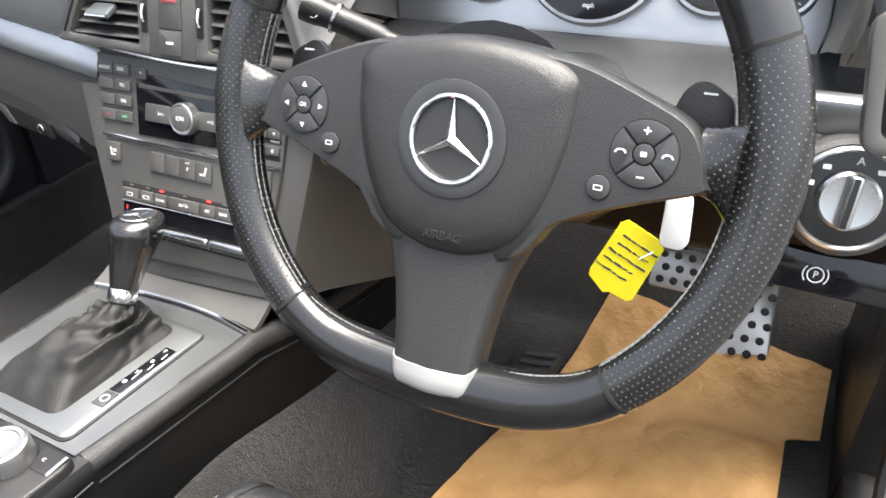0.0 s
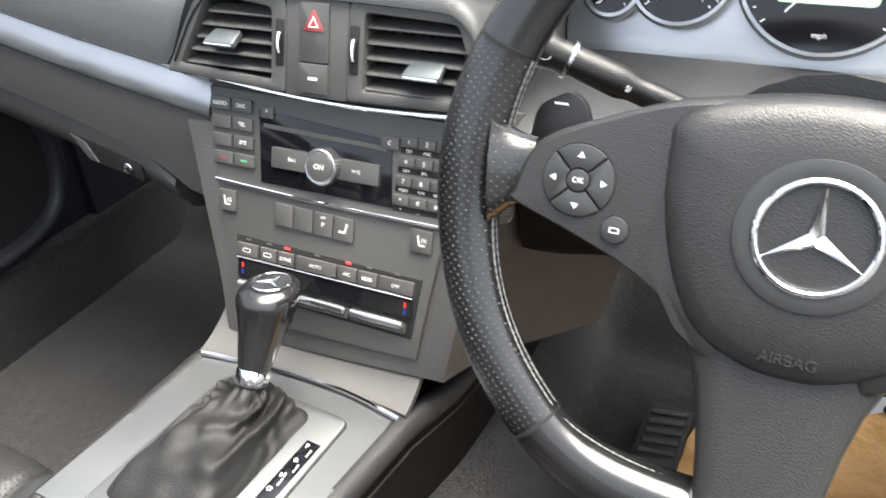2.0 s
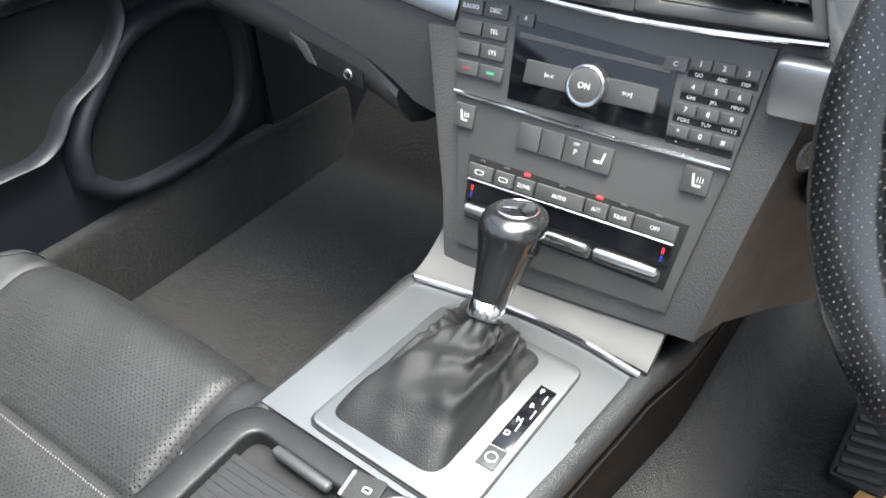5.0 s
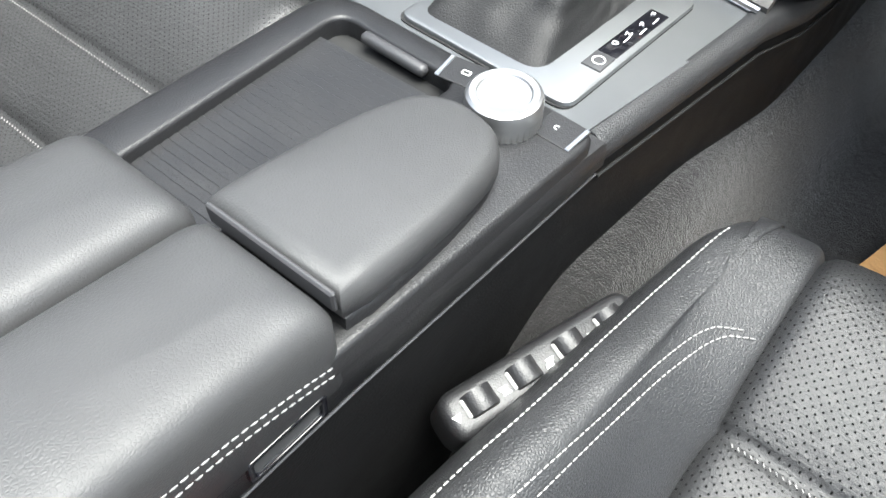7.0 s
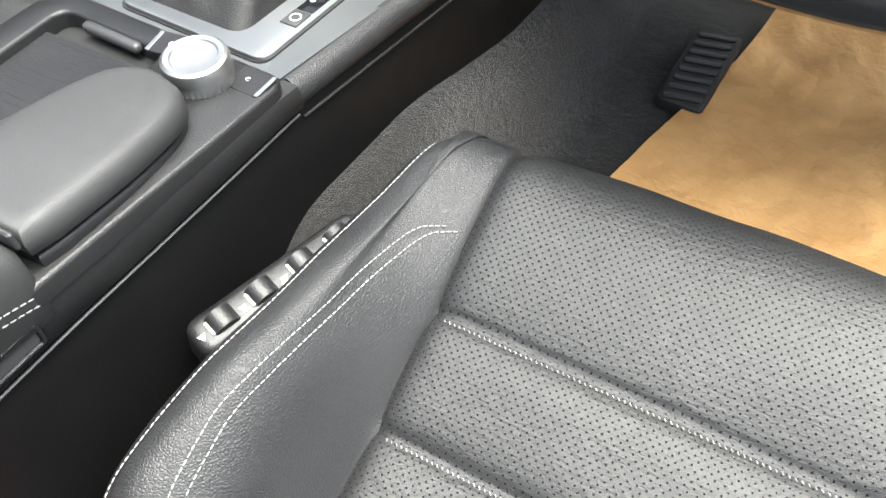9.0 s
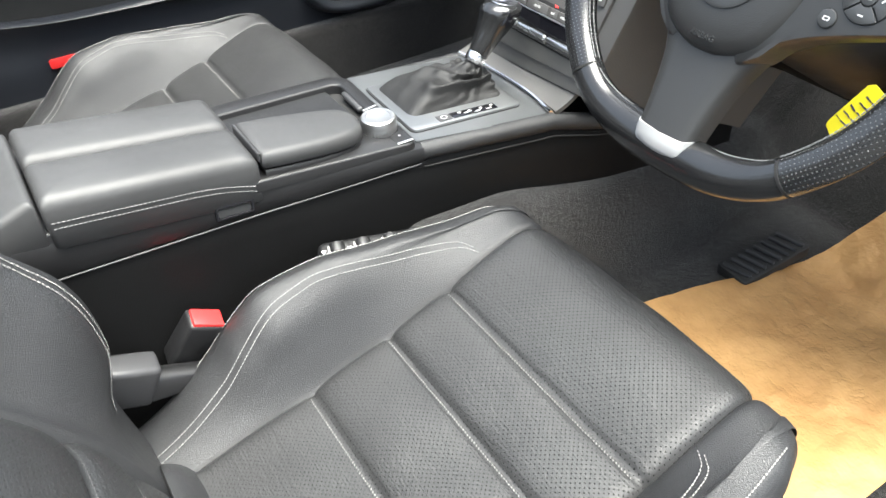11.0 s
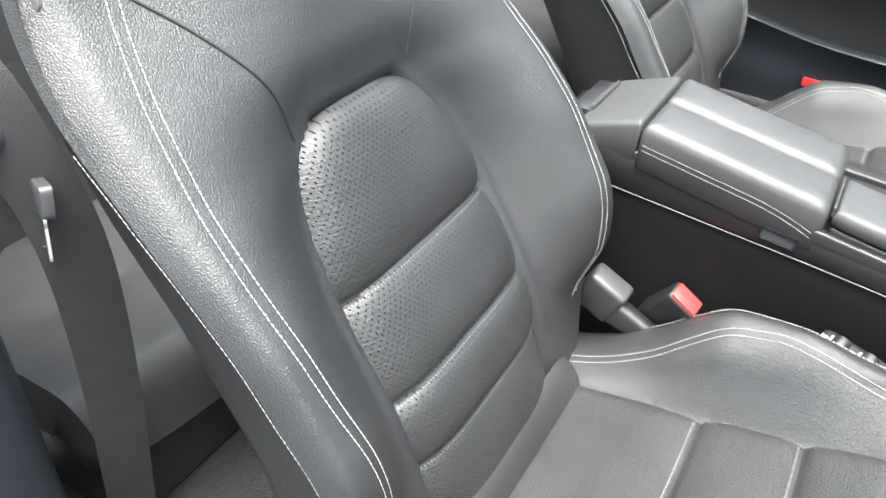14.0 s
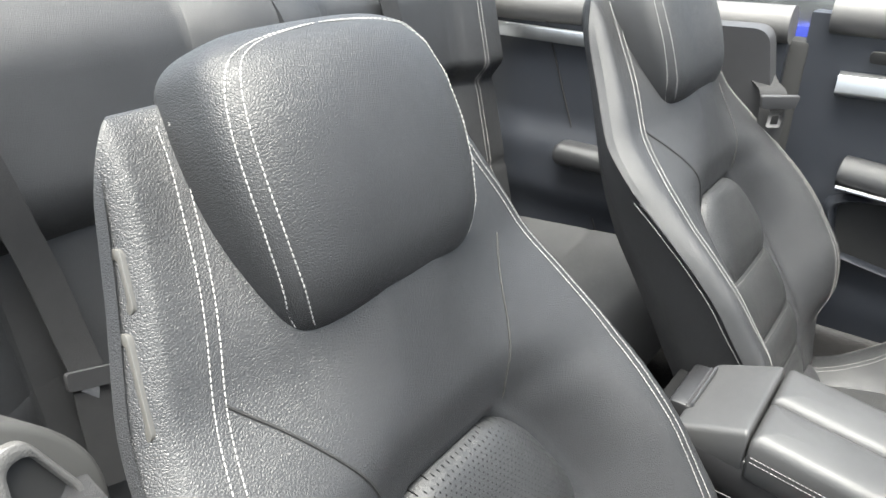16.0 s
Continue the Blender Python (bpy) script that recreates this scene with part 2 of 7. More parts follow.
def sheet(f, nu, nv, thick=0.0):
    """A skin f(u, v) with u and v from 0 to 1; thick: depth behind it."""
    bm = bmesh.new()
    vs = [[bm.verts.new(f(i / (nu - 1), j / (nv - 1))) for j in range(nv)] for i in range(nu)]
    for i in range(nu - 1):
        for j in range(nv - 1):
            bm.faces.new((vs[i][j], vs[i + 1][j], vs[i + 1][j + 1], vs[i][j + 1]))
    bm.normal_update()
    if thick:
        bmesh.ops.solidify(bm, geom=list(bm.faces), thickness=thick)
        bm.normal_update()
    return bm


def tube(pts, r, n=10, closed=False, flat=1.0, up=None):
    """A round bar along points; r a number or one for each point."""
    pts = [Vector(p) for p in pts]
    k = len(pts)
    rings = []
    ref = Vector(up) if up else None
    for i, p in enumerate(pts):
        a, b = (pts[i - 1], pts[(i + 1) % k]) if closed else (pts[max(i - 1, 0)], pts[min(i + 1, k - 1)])
        d = (b - a).normalized()
        if ref is None:
            ref = d.orthogonal()
        s = d.cross(ref).normalized()
        t = s.cross(d).normalized()
        if not up:
            ref = t
        rr = r[i] if isinstance(r, (list, tuple)) else r
        rings.append([p + s * (math.cos(2 * math.pi * j / n) * rr) + t * (math.sin(2 * math.pi * j / n) * rr * flat) for j in range(n)])
    if closed:
        rings.append(rings[0])
        bm = loft(rings, True, False)
        bmesh.ops.remove_doubles(bm, verts=bm.verts, dist=1e-6)
        return bm
    return loft(rings)


def prism(outline, depth, m=None, bevel=0.0, seg=2):
    """A flat outline in x and y, drawn out along z from 0 to depth, its top edge rounded."""
    bm = bmesh.new()
    f = bm.faces.new([bm.verts.new((x, y, 0)) for x, y in outline])
    bm.normal_update()
    if f.normal.z < 0:
        f.normal_flip()
    g = bmesh.ops.extrude_face_region(bm, geom=[f])
    top = [v for v in g["geom"] if isinstance(v, bmesh.types.BMVert)]
    for v in top:
        v.co.z = depth
    bmesh.ops.recalc_face_normals(bm, faces=bm.faces)
    if bevel:
        e = [e for e in bm.edges if abs(e.verts[0].co.z - depth) < 1e-7 and abs(e.verts[1].co.z - depth) < 1e-7]
        bmesh.ops.bevel(bm, geom=e, offset=bevel, segments=seg, profile=0.5, affect="EDGES")
    if m is not None:
        bm.transform(m)
    return bm


def rounded(pts, r, seg=5):
    """An outline with its corners rounded; r a number or one for each corner."""
    out = []
    n = len(pts)
    for i in range(n):
        p, a, b = Vector(pts[i]), Vector(pts[i - 1]), Vector(pts[(i + 1) % n])
        rr = r[i] if isinstance(r, (list, tuple)) else r
        u, v = (a - p), (b - p)
        rr = min(rr, 0.49 * u.length, 0.49 * v.length)
        s, e = p + u.normalized() * rr, p + v.normalized() * rr
        for k in range(seg + 1):
            t = k / seg
            out.append(tuple((1 - t) ** 2 * s + 2 * t * (1 - t) * p + t * t * e))
    return out


def rect(w, h, r=0.002, seg=4, c=(0, 0)):
    return rounded([(c[0] - w / 2, c[1] - h / 2), (c[0] + w / 2, c[1] - h / 2), (c[0] + w / 2, c[1] + h / 2), (c[0] - w / 2, c[1] + h / 2)], r, seg)


def ring(outer, inner, depth, m=None, bevel=0.0):
    """A flat frame between two outlines of equally many points, with depth."""
    n = len(outer)
    bm = bmesh.new()
    L = []
    for z in (0, depth):
        for o in (outer, inner):
            L.append([bm.verts.new((x, y, z)) for x, y in o])
    ob, ib, ot, it = L
    for i in range(n):
        j = (i + 1) % n
        bm.faces.new((ot[i], ot[j], it[j], it[i]))
        bm.faces.new((ob[j], ob[i], ib[i], ib[j]))
        bm.faces.new((ob[i], ob[j], ot[j], ot[i]))
        bm.faces.new((ib[j], ib[i], it[i], it[j]))
    bmesh.ops.recalc_face_normals(bm, faces=bm.faces)
    if bevel:
        top = set(ot) | set(it)
        e = [e for e in bm.edges if e.verts[0] in top and e.verts[1] in top and not ((e.verts[0] in ot) != (e.verts[1] in ot))]
        bmesh.ops.bevel(bm, geom=e, offset=bevel, segments=2, profile=0.5, affect="EDGES")
    if m is not None:
        bm.transform(m)
    return bm


def disc(r, n=32, c=(0, 0)):
    return [(c[0] + r * math.cos(2 * math.pi * i / n), c[1] + r * math.sin(2 * math.pi * i / n)) for i in range(n)]


def turned(profile, n=40, m=None):
    """A body turned round z from (radius, height) pairs."""
    bm = loft([[(r * math.cos(2 * math.pi * i / n), r * math.sin(2 * math.pi * i / n), z) for i in range(n)] for r, z in profile])
    if m is not None:
        bm.transform(m)
    return bm


def smoothline(pts, n=8):
    """A smooth line (Catmull-Rom) through points of any dimension."""
    p = np.array(pts, float)
    p = np.vstack([2 * p[0] - p[1], p, 2 * p[-1] - p[-2]])
    out = []
    for i in range(1, len(p) - 2):
        for k in range(n):
            t = k / n
            out.append(0.5 * (2 * p[i] + (p[i + 1] - p[i - 1]) * t + (2 * p[i - 1] - 5 * p[i] + 4 * p[i + 1] - p[i + 2]) * t * t + (3 * p[i] - p[i - 1] - 3 * p[i + 1] + p[i + 2]) * t ** 3))
    out.append(p[-2])
    return np.array(out)


def stitches(pts, pitch=0.005, length=0.0036, r=0.0006, nrm=None):
    """A row of thread stitches along points, as one mesh."""
    p = np.array(pts, float)
    seg = np.linalg.norm(np.diff(p, axis=0), axis=1)
    s = np.r_[0, np.cumsum(seg)]
    verts, faces = [], []
    for a in np.arange(0, s[-1] - length, pitch):
        e = [np.array([np.interp(a + k * length, s, p[:, c]) for c in range(3)]) for k in (0, 0.5, 1)]
        d = Vector(e[2] - e[0]).normalized()
        up = Vector(nrm).normalized() if nrm is not None else Vector((0, 0, 1))
        side = d.cross(up)
        side = side.normalized() if side.length > 1e-6 else d.orthogonal().normalized()
        up = side.cross(d)
        b = len(verts)
        for q, w in zip(e, (0.55, 1.0, 0.55)):
            q = Vector(q)
            for c, h in ((-1, 0), (-0.6, 1), (0.6, 1), (1, 0)):
                verts.append(q + side * (c * r * w) + up * (h * r * 1.2 * w))
        for k in (0, 4):
            for i in range(3):
                faces.append((b + k + i, b + k + i + 1, b + k + i + 5, b + k + i + 4))
    bm = bmesh.new()
    vv = [bm.verts.new(v) for v in verts]
    for f in faces:
        bm.faces.new([vv[i] for i in f])
    bmesh.ops.recalc_face_normals(bm, faces=bm.faces)
    return bm


def ladder(pts, pitch=0.0038, wide=0.0026, r=0.00042, nrm=(0, 0, 1)):
    """Slanted stitches across a seam, as one mesh."""
    p = np.array(pts, float)
    s = np.r_[0, np.cumsum(np.linalg.norm(np.diff(p, axis=0), axis=1))]
    out = bmesh.new()
    for a in np.arange(pitch, s[-1] - pitch, pitch):
        c, e = [Vector([np.interp(a + k, s, p[:, i]) for i in range(3)]) for k in (0.0, 0.001)]
        d = (e - c).normalized()
        side = d.cross(Vector(nrm)).normalized()
        b = stitches([c - side * wide / 2 - d * pitch * 0.3, c, c + side * wide / 2 + d * pitch * 0.3], 1.0, wide * 0.95, r, nrm)
        merge(out, b)
    return out


def words(text, size, m, mat, parent, depth=0.0002, name="lettering"):
    """Raised lettering, centred at m, facing along its z."""
    cu = bpy.data.curves.new("tmp", "FONT")
    cu.body, cu.size, cu.align_x, cu.align_y, cu.extrude = text, size, "CENTER", "CENTER", depth
    cu.resolution_u = 3
    tmp = new("tmp", cu)
    me = bpy.data.meshes.new_from_object(tmp.evaluated_get(bpy.context.evaluated_depsgraph_get()))
    bpy.data.objects.remove(tmp)
    bpy.data.curves.remove(cu)
    me.transform(m)
    me.materials.clear()
    me.materials.append(mat)
    ob = new(name, me)
    ob.parent = parent
    return ob


def axes(o, x, y):
    """A frame at o with its x and y along the given ways."""
    x = Vector(x).normalized()
    z = x.cross(Vector(y)).normalized()
    y = z.cross(x)
    return Matrix(((x.x, y.x, z.x, o[0]), (x.y, y.y, z.y, o[1]), (x.z, y.z, z.z, o[2]), (0, 0, 0, 1)))


def bump1(t, a, b, c, d):
    """0 before a, up to 1 at b, 1 until c, down to 0 at d, smoothly."""
    if t <= a or t >= d:
        return 0.0
    k = (t - a) / (b - a) if t < b else (1.0 if t <= c else (d - t) / (d - c))
    return k * k * (3 - 2 * k)


def lerp(x, xs, ys):
    return float(np.interp(x, xs, ys))


def ease(x, xs, ys):
    """A smooth curve through points that never overshoots them."""
    if x <= xs[0]:
        return ys[0]
    if x >= xs[-1]:
        return ys[-1]
    n = len(xs)
    h = [xs[i + 1] - xs[i] for i in range(n - 1)]
    d = [(ys[i + 1] - ys[i]) / h[i] for i in range(n - 1)]
    i = next(k for k in range(n - 1) if x <= xs[k + 1])

    def slope(k):
        if k == 0:
            return d[0]
        if k == n - 1:
            return d[-1]
        if d[k - 1] * d[k] <= 0:
            return 0.0
        a, b = 2 * h[k] + h[k - 1], h[k] + 2 * h[k - 1]
        return (a + b) / (a / d[k - 1] + b / d[k])

    t = (x - xs[i]) / h[i]
    return (2 * t ** 3 - 3 * t * t + 1) * ys[i] + (t ** 3 - 2 * t * t + t) * h[i] * slope(i) + (3 * t * t - 2 * t ** 3) * ys[i + 1] + (t ** 3 - t * t) * h[i] * slope(i + 1)


def root_of(ob):
    while ob.parent:
        ob = ob.parent
    return ob


def wpart(name, bm, mat, parent, label="", smooth=True, crease=35):
    """As part(), for a mesh laid out in the car's own metres."""
    bm.transform(root_of(parent).matrix_world.inverted() if root_of(parent).type != "EMPTY" else root_of(parent).matrix_basis.inverted())
    return part(name, bm, mat, parent, label, smooth, crease)


def wwords(text, size, m, mat, parent):
    return words(text, size, root_of(parent).matrix_basis.inverted() @ m, mat, parent)


# ---- ground and body shell ----
def ground_sheet(u, v):
    return Vector(((u - 0.5) * 400, (v - 0.5) * 400, 0))


tagged(part("ground", sheet(ground_sheet, 3, 3), ASPHALT), "grey asphalt ground the car stands on", "ground", kind="structure")

FLOOR = 0.295


def floor_sheet(u, v):
    x = -0.72 + 1.42 * u
    y = -1.05 + 2.0 * v
    z = FLOOR + 0.004 * noise.noise((x * 5, y * 5, 0))
    z += 0.42 * ease(y, [0.56, 0.72, 0.98], [0, 0.35, 1.0])
    tun = bump1(x, -0.22, -0.14, 0.108, 0.185)
    z += tun * ease(y, [-0.35, -0.14, -0.04, 0.07, 0.22, 0.45], [0.0, 0.2, 0.2, 0.18, 0.15, 0.12])
    return Vector((x, y, z))


floor = tagged(part("floor", sheet(floor_sheet, 90, 110, 0.02), CARPET, crease=80), "dark grey carpeted car floor with firewall slope", "floor", kind="structure")

# sills on both sides
for name, x0, x1 in (("sill_driver", 0.68, 0.98), ("sill_passenger", -0.80, -0.70)):
    sec = rounded([(x0, 0.2), (x1, 0.2), (x1, 0.345 if x0 > 0 else 0.43), (x0, 0.365 if x0 > 0 else 0.42)], [0.01, 0.01, 0.02, 0.02])
    tagged(part(name, loft([[(x, y, z) for x, z in sec] for y in (-1.1, 0.6)]), CARPET if x0 < 0 else BLACK), "dark carpeted door sill" if x0 < 0 else "black plastic door sill beside the carpet", "sill", kind="structure")
# kick panel ahead of the driver's door with its seal
tagged(part("kick_panel", loft([[(x, y, z) for x, z in rounded([(0.675, 0.28), (0.73, 0.28), (0.73, 0.80), (0.69, 0.80)], 0.02)] for y in (0.33, 0.46, 0.62)]), BLACK), "dark plastic kick panel in the footwell", "panel", kind="structure")
tagged(part("door_seal", tube(smoothline([(0.71, -0.3, 0.372), (0.71, 0.1, 0.37), (0.712, 0.27, 0.40), (0.715, 0.325, 0.55), (0.715, 0.32, 0.9)], 8), 0.011, 10), BLACK), "black rubber door seal along the opening", "seal", kind="structure")

tagged(part("kick_panel_passenger", loft([[(x, y, z) for x, z in rounded([(-0.76, 0.28), (-0.715, 0.28), (-0.71, 0.9), (-0.76, 0.9)], 0.015)] for y in (0.42, 0.7, 1.0)]), DOOR), "dark plastic kick panel at the passenger's feet", "panel", kind="structure")
tagged(part("cowl", rbox((0, 0.98, 0.75), (1.56, 0.06, 0.5), 0.02), BLACK), "black bulkhead behind the dashboard", "bulkhead", kind="structure")
tagged(part("jamb_passenger", rbox((-0.745, -0.755, 0.65), (0.05, 0.06, 0.66), 0.012), SLOT), "black rubber-sealed door jamb", "jamb", kind="structure")
# passenger door, closed
door = thing("passenger_door", (-0.74, -0.1, 0.36), "closed dark door with speaker grille and trim", "car door")


def door_skin(u, v):
    y = -0.735 + 1.2 * u
    z = 0.40 + 0.63 * v
    x = -0.725 + 0.004 * bump1(z, 0.52, 0.58, 0.66, 0.75) - 0.012 * bump1(z, 0.36, 0.37, 0.40, 0.50)
    return Vector((x, y, z))


wpart("door_panel", sheet(door_skin, 60, 60, 0.05), DOOR, door, crease=80)
DM = axes((-0.722, 0, 0), (0, 1, 0), (0, 0, 1))


def inset(outline, d):
    """The outline drawn in by a distance, about its middle."""
    cx = sum(p[0] for p in outline) / len(outline)
    cy = sum(p[1] for p in outline) / len(outline)
    return [(x + (cx - x) * d / math.hypot(x - cx, y - cy), y + (cy - y) * d / math.hypot(x - cx, y - cy)) for x, y in outline]


spk = [tuple(p) for p in smoothline([(0.07, 0.50), (0.11, 0.462), (0.19, 0.447), (0.29, 0.452), (0.36, 0.49), (0.385, 0.57), (0.37, 0.65), (0.3, 0.685), (0.2, 0.675), (0.13, 0.625), (0.08, 0.565), (0.07, 0.50)], 5)[:-1]]
wpart("speaker_surround", loft([[DM @ Vector((x, y, w)) for x, y in inset(spk, d)] for d, w in ((-0.012, 0.0), (-0.008, 0.016), (0.0, 0.026), (0.01, 0.028), (0.018, 0.022), (0.02, 0.012), (0.022, 0.008))], True, False), DOOR, door, "raised rounded speaker surround", crease=60)
wpart("speaker_grille", prism(inset(spk, 0.018), 0.004, DM @ Matrix.Translation((0, 0, 0.005))), SLOT, door, "black speaker grille")
pk = [tuple(p) for p in smoothline([(-0.6, 0.60), (-0.4, 0.572), (-0.05, 0.565), (0.04, 0.568), (0.09, 0.615), (0.15, 0.645), (0.195, 0.705), (0.15, 0.745), (-0.1, 0.74), (-0.4, 0.725), (-0.6, 0.71), (-0.62, 0.66), (-0.6, 0.60)], 5)[:-1]]
wpart("door_pocket", loft([[DM @ Vector((x, y, w)) for x, y in inset(pk, d)] for d, w in ((-0.016, 0.0), (-0.01, 0.02), (0.0, 0.03), (0.006, 0.027), (0.009, 0.015), (0.01, 0.002))], True, False), DOOR, door, "map pocket with padded rim", crease=60)
wpart("pocket_floor", prism(inset(pk, 0.008), 0.003, DM @ Matrix.Translation((0, 0, 0.001))), SLOT, door)
wpart("armrest", tube(smoothline([(-0.70, -0.62, 0.765), (-0.68, -0.45, 0.76), (-0.68, -0.2, 0.765), (-0.69, 0.05, 0.785), (-0.70, 0.16, 0.84)], 8), 0.03, 14, flat=0.8), LEATHER, door, "padded black door armrest")
wpart("armrest_strip", tube(smoothline([(-0.668, -0.62, 0.741), (-0.651, -0.45, 0.738), (-0.651, -0.2, 0.744)], 8), 0.004, 8), SATIN, door, "thin metal strip")
wpart("trim_strip", loft([[(x, y, z + lerp(y, [-0.68, 0.3], [0.925, 0.955])) for x, z in rounded([(-0.722, -0.035), (-0.695, -0.026), (-0.70, 0.006), (-0.722, 0.012)], 0.005, 3)] for y in np.linspace(-0.665, 0.30, 14)]), ALU, door, "brushed aluminium trim strip")
wpart("top_rail", tube([(-0.735, y, 1.03) for y in np.linspace(-0.70, 0.36, 12)], 0.035, 14), DASH, door, "grained upper door rail")
wpart("lock_pin", turned([(0.004, 0), (0.004, 0.012), (0.0055, 0.016), (0.0045, 0.02)], 12, Matrix.Translation((-0.728, -0.655, 1.06))), CHROME, door)
wpart("courtesy_lamp", prism(rect(0.05, 0.022, 0.008), 0.004, axes((-0.711, -0.60, 0.968), (0, 1, 0), (0.25, 0, 1)), 0.002), SLOT, door, "dark oval door lamp")
wpart("reflector", prism(rect(0.05, 0.018, 0.005), 0.004, axes((-0.7235, -0.425, 0.49), (0, 1, 0), (0, 0, 1)), 0.001), RED, door, "red safety reflector")


# ---- front seats ----
SEAT = (0.372, -0.35, 0.30)
CUSHION = smoothline([(-0.6, 0.384), (-0.5, 0.41), (-0.38, 0.442), (-0.276, 0.471), (-0.193, 0.5), (-0.12, 0.526), (-0.076, 0.536), (-0.046, 0.528), (-0.032, 0.502), (-0.032, 0.455), (-0.042, 0.40)], 14)
CUSHION_ARC = np.r_[0, np.cumsum(np.linalg.norm(np.diff(CUSHION, axis=0), axis=1))]
SEAMS_FLAT = (-0.38, -0.276, -0.193)


def along(line, arc, v):
    """Place and outward normal on a side profile at v from 0 to 1."""
    s = v * arc[-1]
    p = np.array([np.interp(s, arc, line[:, k]) for k in (0, 1)])
    a = np.array([np.interp(s - 0.004, arc, line[:, k]) for k in (0, 1)])
    b = np.array([np.interp(s + 0.004, arc, line[:, k]) for k in (0, 1)])
    d = (b - a) / np.linalg.norm(b - a)
    return p, d


def cushion_point(x, v, off):
    p, d = along(CUSHION, CUSHION_ARC, v)
    n = np.array([-d[1], d[0]])
    q = p + n * off
    front = max(0.0, (q[0] + 0.16) / 0.12)
    q[0] -= 0.026 * (abs(x) / 0.25) ** 3 * min(front, 1.2)
    return Vector((x, q[0] - SEAT[1], q[1] - SEAT[2]))


def v_at(y):
    k = int(np.argmax(CUSHION[:, 0])) + 1
    return float(np.interp(y, CUSHION[:k, 0], CUSHION_ARC[:k])) / CUSHION_ARC[-1]


def insert_off(x, y):
    e = [-0.6, *SEAMS_FLAT, -0.05]
    off = 0.0
    for a, b in zip(e, e[1:]):
        if a <= y <= b:
            k = (y - a) / (b - a)
            off = 0.0075 * (1 - abs(2 * k - 1) ** 3)
    for s in SEAMS_FLAT:
        off -= 0.004 * math.exp(-(((y - s) / 0.0035) ** 2))
    off -= 0.014 * (abs(x) / 0.163) ** 30
    off += 0.002 * noise.noise((x * 14, y * 14, 3.0))
    return off


def bolster_height(y):
    return ease(y, [-0.6, -0.53, -0.45, -0.41, -0.36, -0.3, -0.21, -0.122, -0.06], [0.005, 0.014, 0.045, 0.068, 0.087, 0.084, 0.052, 0.014, 0.002])


def bolster_width(y):
    return ease(y, [-0.6, -0.38, -0.25, -0.08, -0.045], [0.266, 0.274, 0.258, 0.234, 0.226])


def bolster_section(y):
    h, w = bolster_height(y), bolster_width(y)
    return smoothline([(0.158, -0.009), (0.166, 0.0), (0.185, 0.35 * h + 0.002), (0.206, 0.75 * h + 0.004), (w - 0.035, h + 0.003), (w - 0.013, h - 0.004), (w - 0.002, h - 0.022), (w, h - 0.05), (w - 0.006, -0.09), (w - 0.02, -0.13)], 5)


def bolster_spot(side, y, k, lift=0.0):
    """A place on the bolster's skin: k is the fraction of its section."""
    v = v_at(y)
    s = bolster_section(y)
    i = k * (len(s) - 1)
    x, o = [float(np.interp(i, range(len(s)), s[:, c])) for c in (0, 1)]
    return cushion_point(side * x, v, o + lift)


BACK = smoothline([(-0.53, 0.37), (-0.548, 0.43), (-0.574, 0.512), (-0.605, 0.582), (-0.662, 0.669), (-0.73, 0.79), (-0.796, 0.956), (-0.832, 1.035), (-0.858, 1.09), (-0.872, 1.12)], 10)
BACK_ARC = np.r_[0, np.cumsum(np.linalg.norm(np.diff(BACK, axis=0), axis=1))]


def back_w(z):
    return ease(z, [0.37, 0.5, 0.62, 0.75, 0.85, 0.93, 1.0, 1.06, 1.12], [0.225, 0.25, 0.257, 0.257, 0.252, 0.233, 0.207, 0.186, 0.172])


def back_edge(z):
    return ease(z, [0.4, 0.5, 0.56, 0.62, 0.68, 0.74, 0.8, 0.86, 0.93, 1.09], [-0.01, 0.004, 0.05, 0.072, 0.07, 0.058, 0.034, 0.0, -0.03, -0.04])


def insert_w(z):
    return ease(z, [0.37, 0.5, 0.62, 0.675, 0.736, 0.771, 0.79, 0.803], [0.13, 0.134, 0.139, 0.138, 0.117, 0.1, 0.083, 0.05])


def back_off(x, z):
    w, e = back_w(z), back_edge(z)
    xi = ease(z, [0.6, 0.67, 0.74, 0.8, 0.88], [0.139, 0.137, 0.118, 0.075, 0.03])
    inner = abs(x - 0.011 * min(1.0, max(0.0, (z - 0.7) / 0.08)) * max(0.0, 1 - abs(x) / 0.2))
    k = max(0.0, (inner - xi) / (w - xi))
    off = e * ease(k, [0, 0.75, 1.0], [0, 1, 1]) - 0.022 * max(0.0, (k - 0.86) / 0.14) ** 2
    off += 0.016 * bump1(z, 0.79, 0.85, 0.95, 1.08) * (1 - (abs(x) / w) ** 2)
    if z < 0.8:
        off -= 0.014 * min(1.0, max(0.0, (xi - 0.012 - inner) / 0.014))
    return off


def back_point(x, z, off):
    s = float(np.interp(z, BACK[:, 1], BACK_ARC)) / BACK_ARC[-1]
    p, d = along(BACK, BACK_ARC, s)
    n = np.array([d[1], -d[0]])
    q = p + n * off
    return Vector((x, q[0] - SEAT[1], q[1] - SEAT[2]))


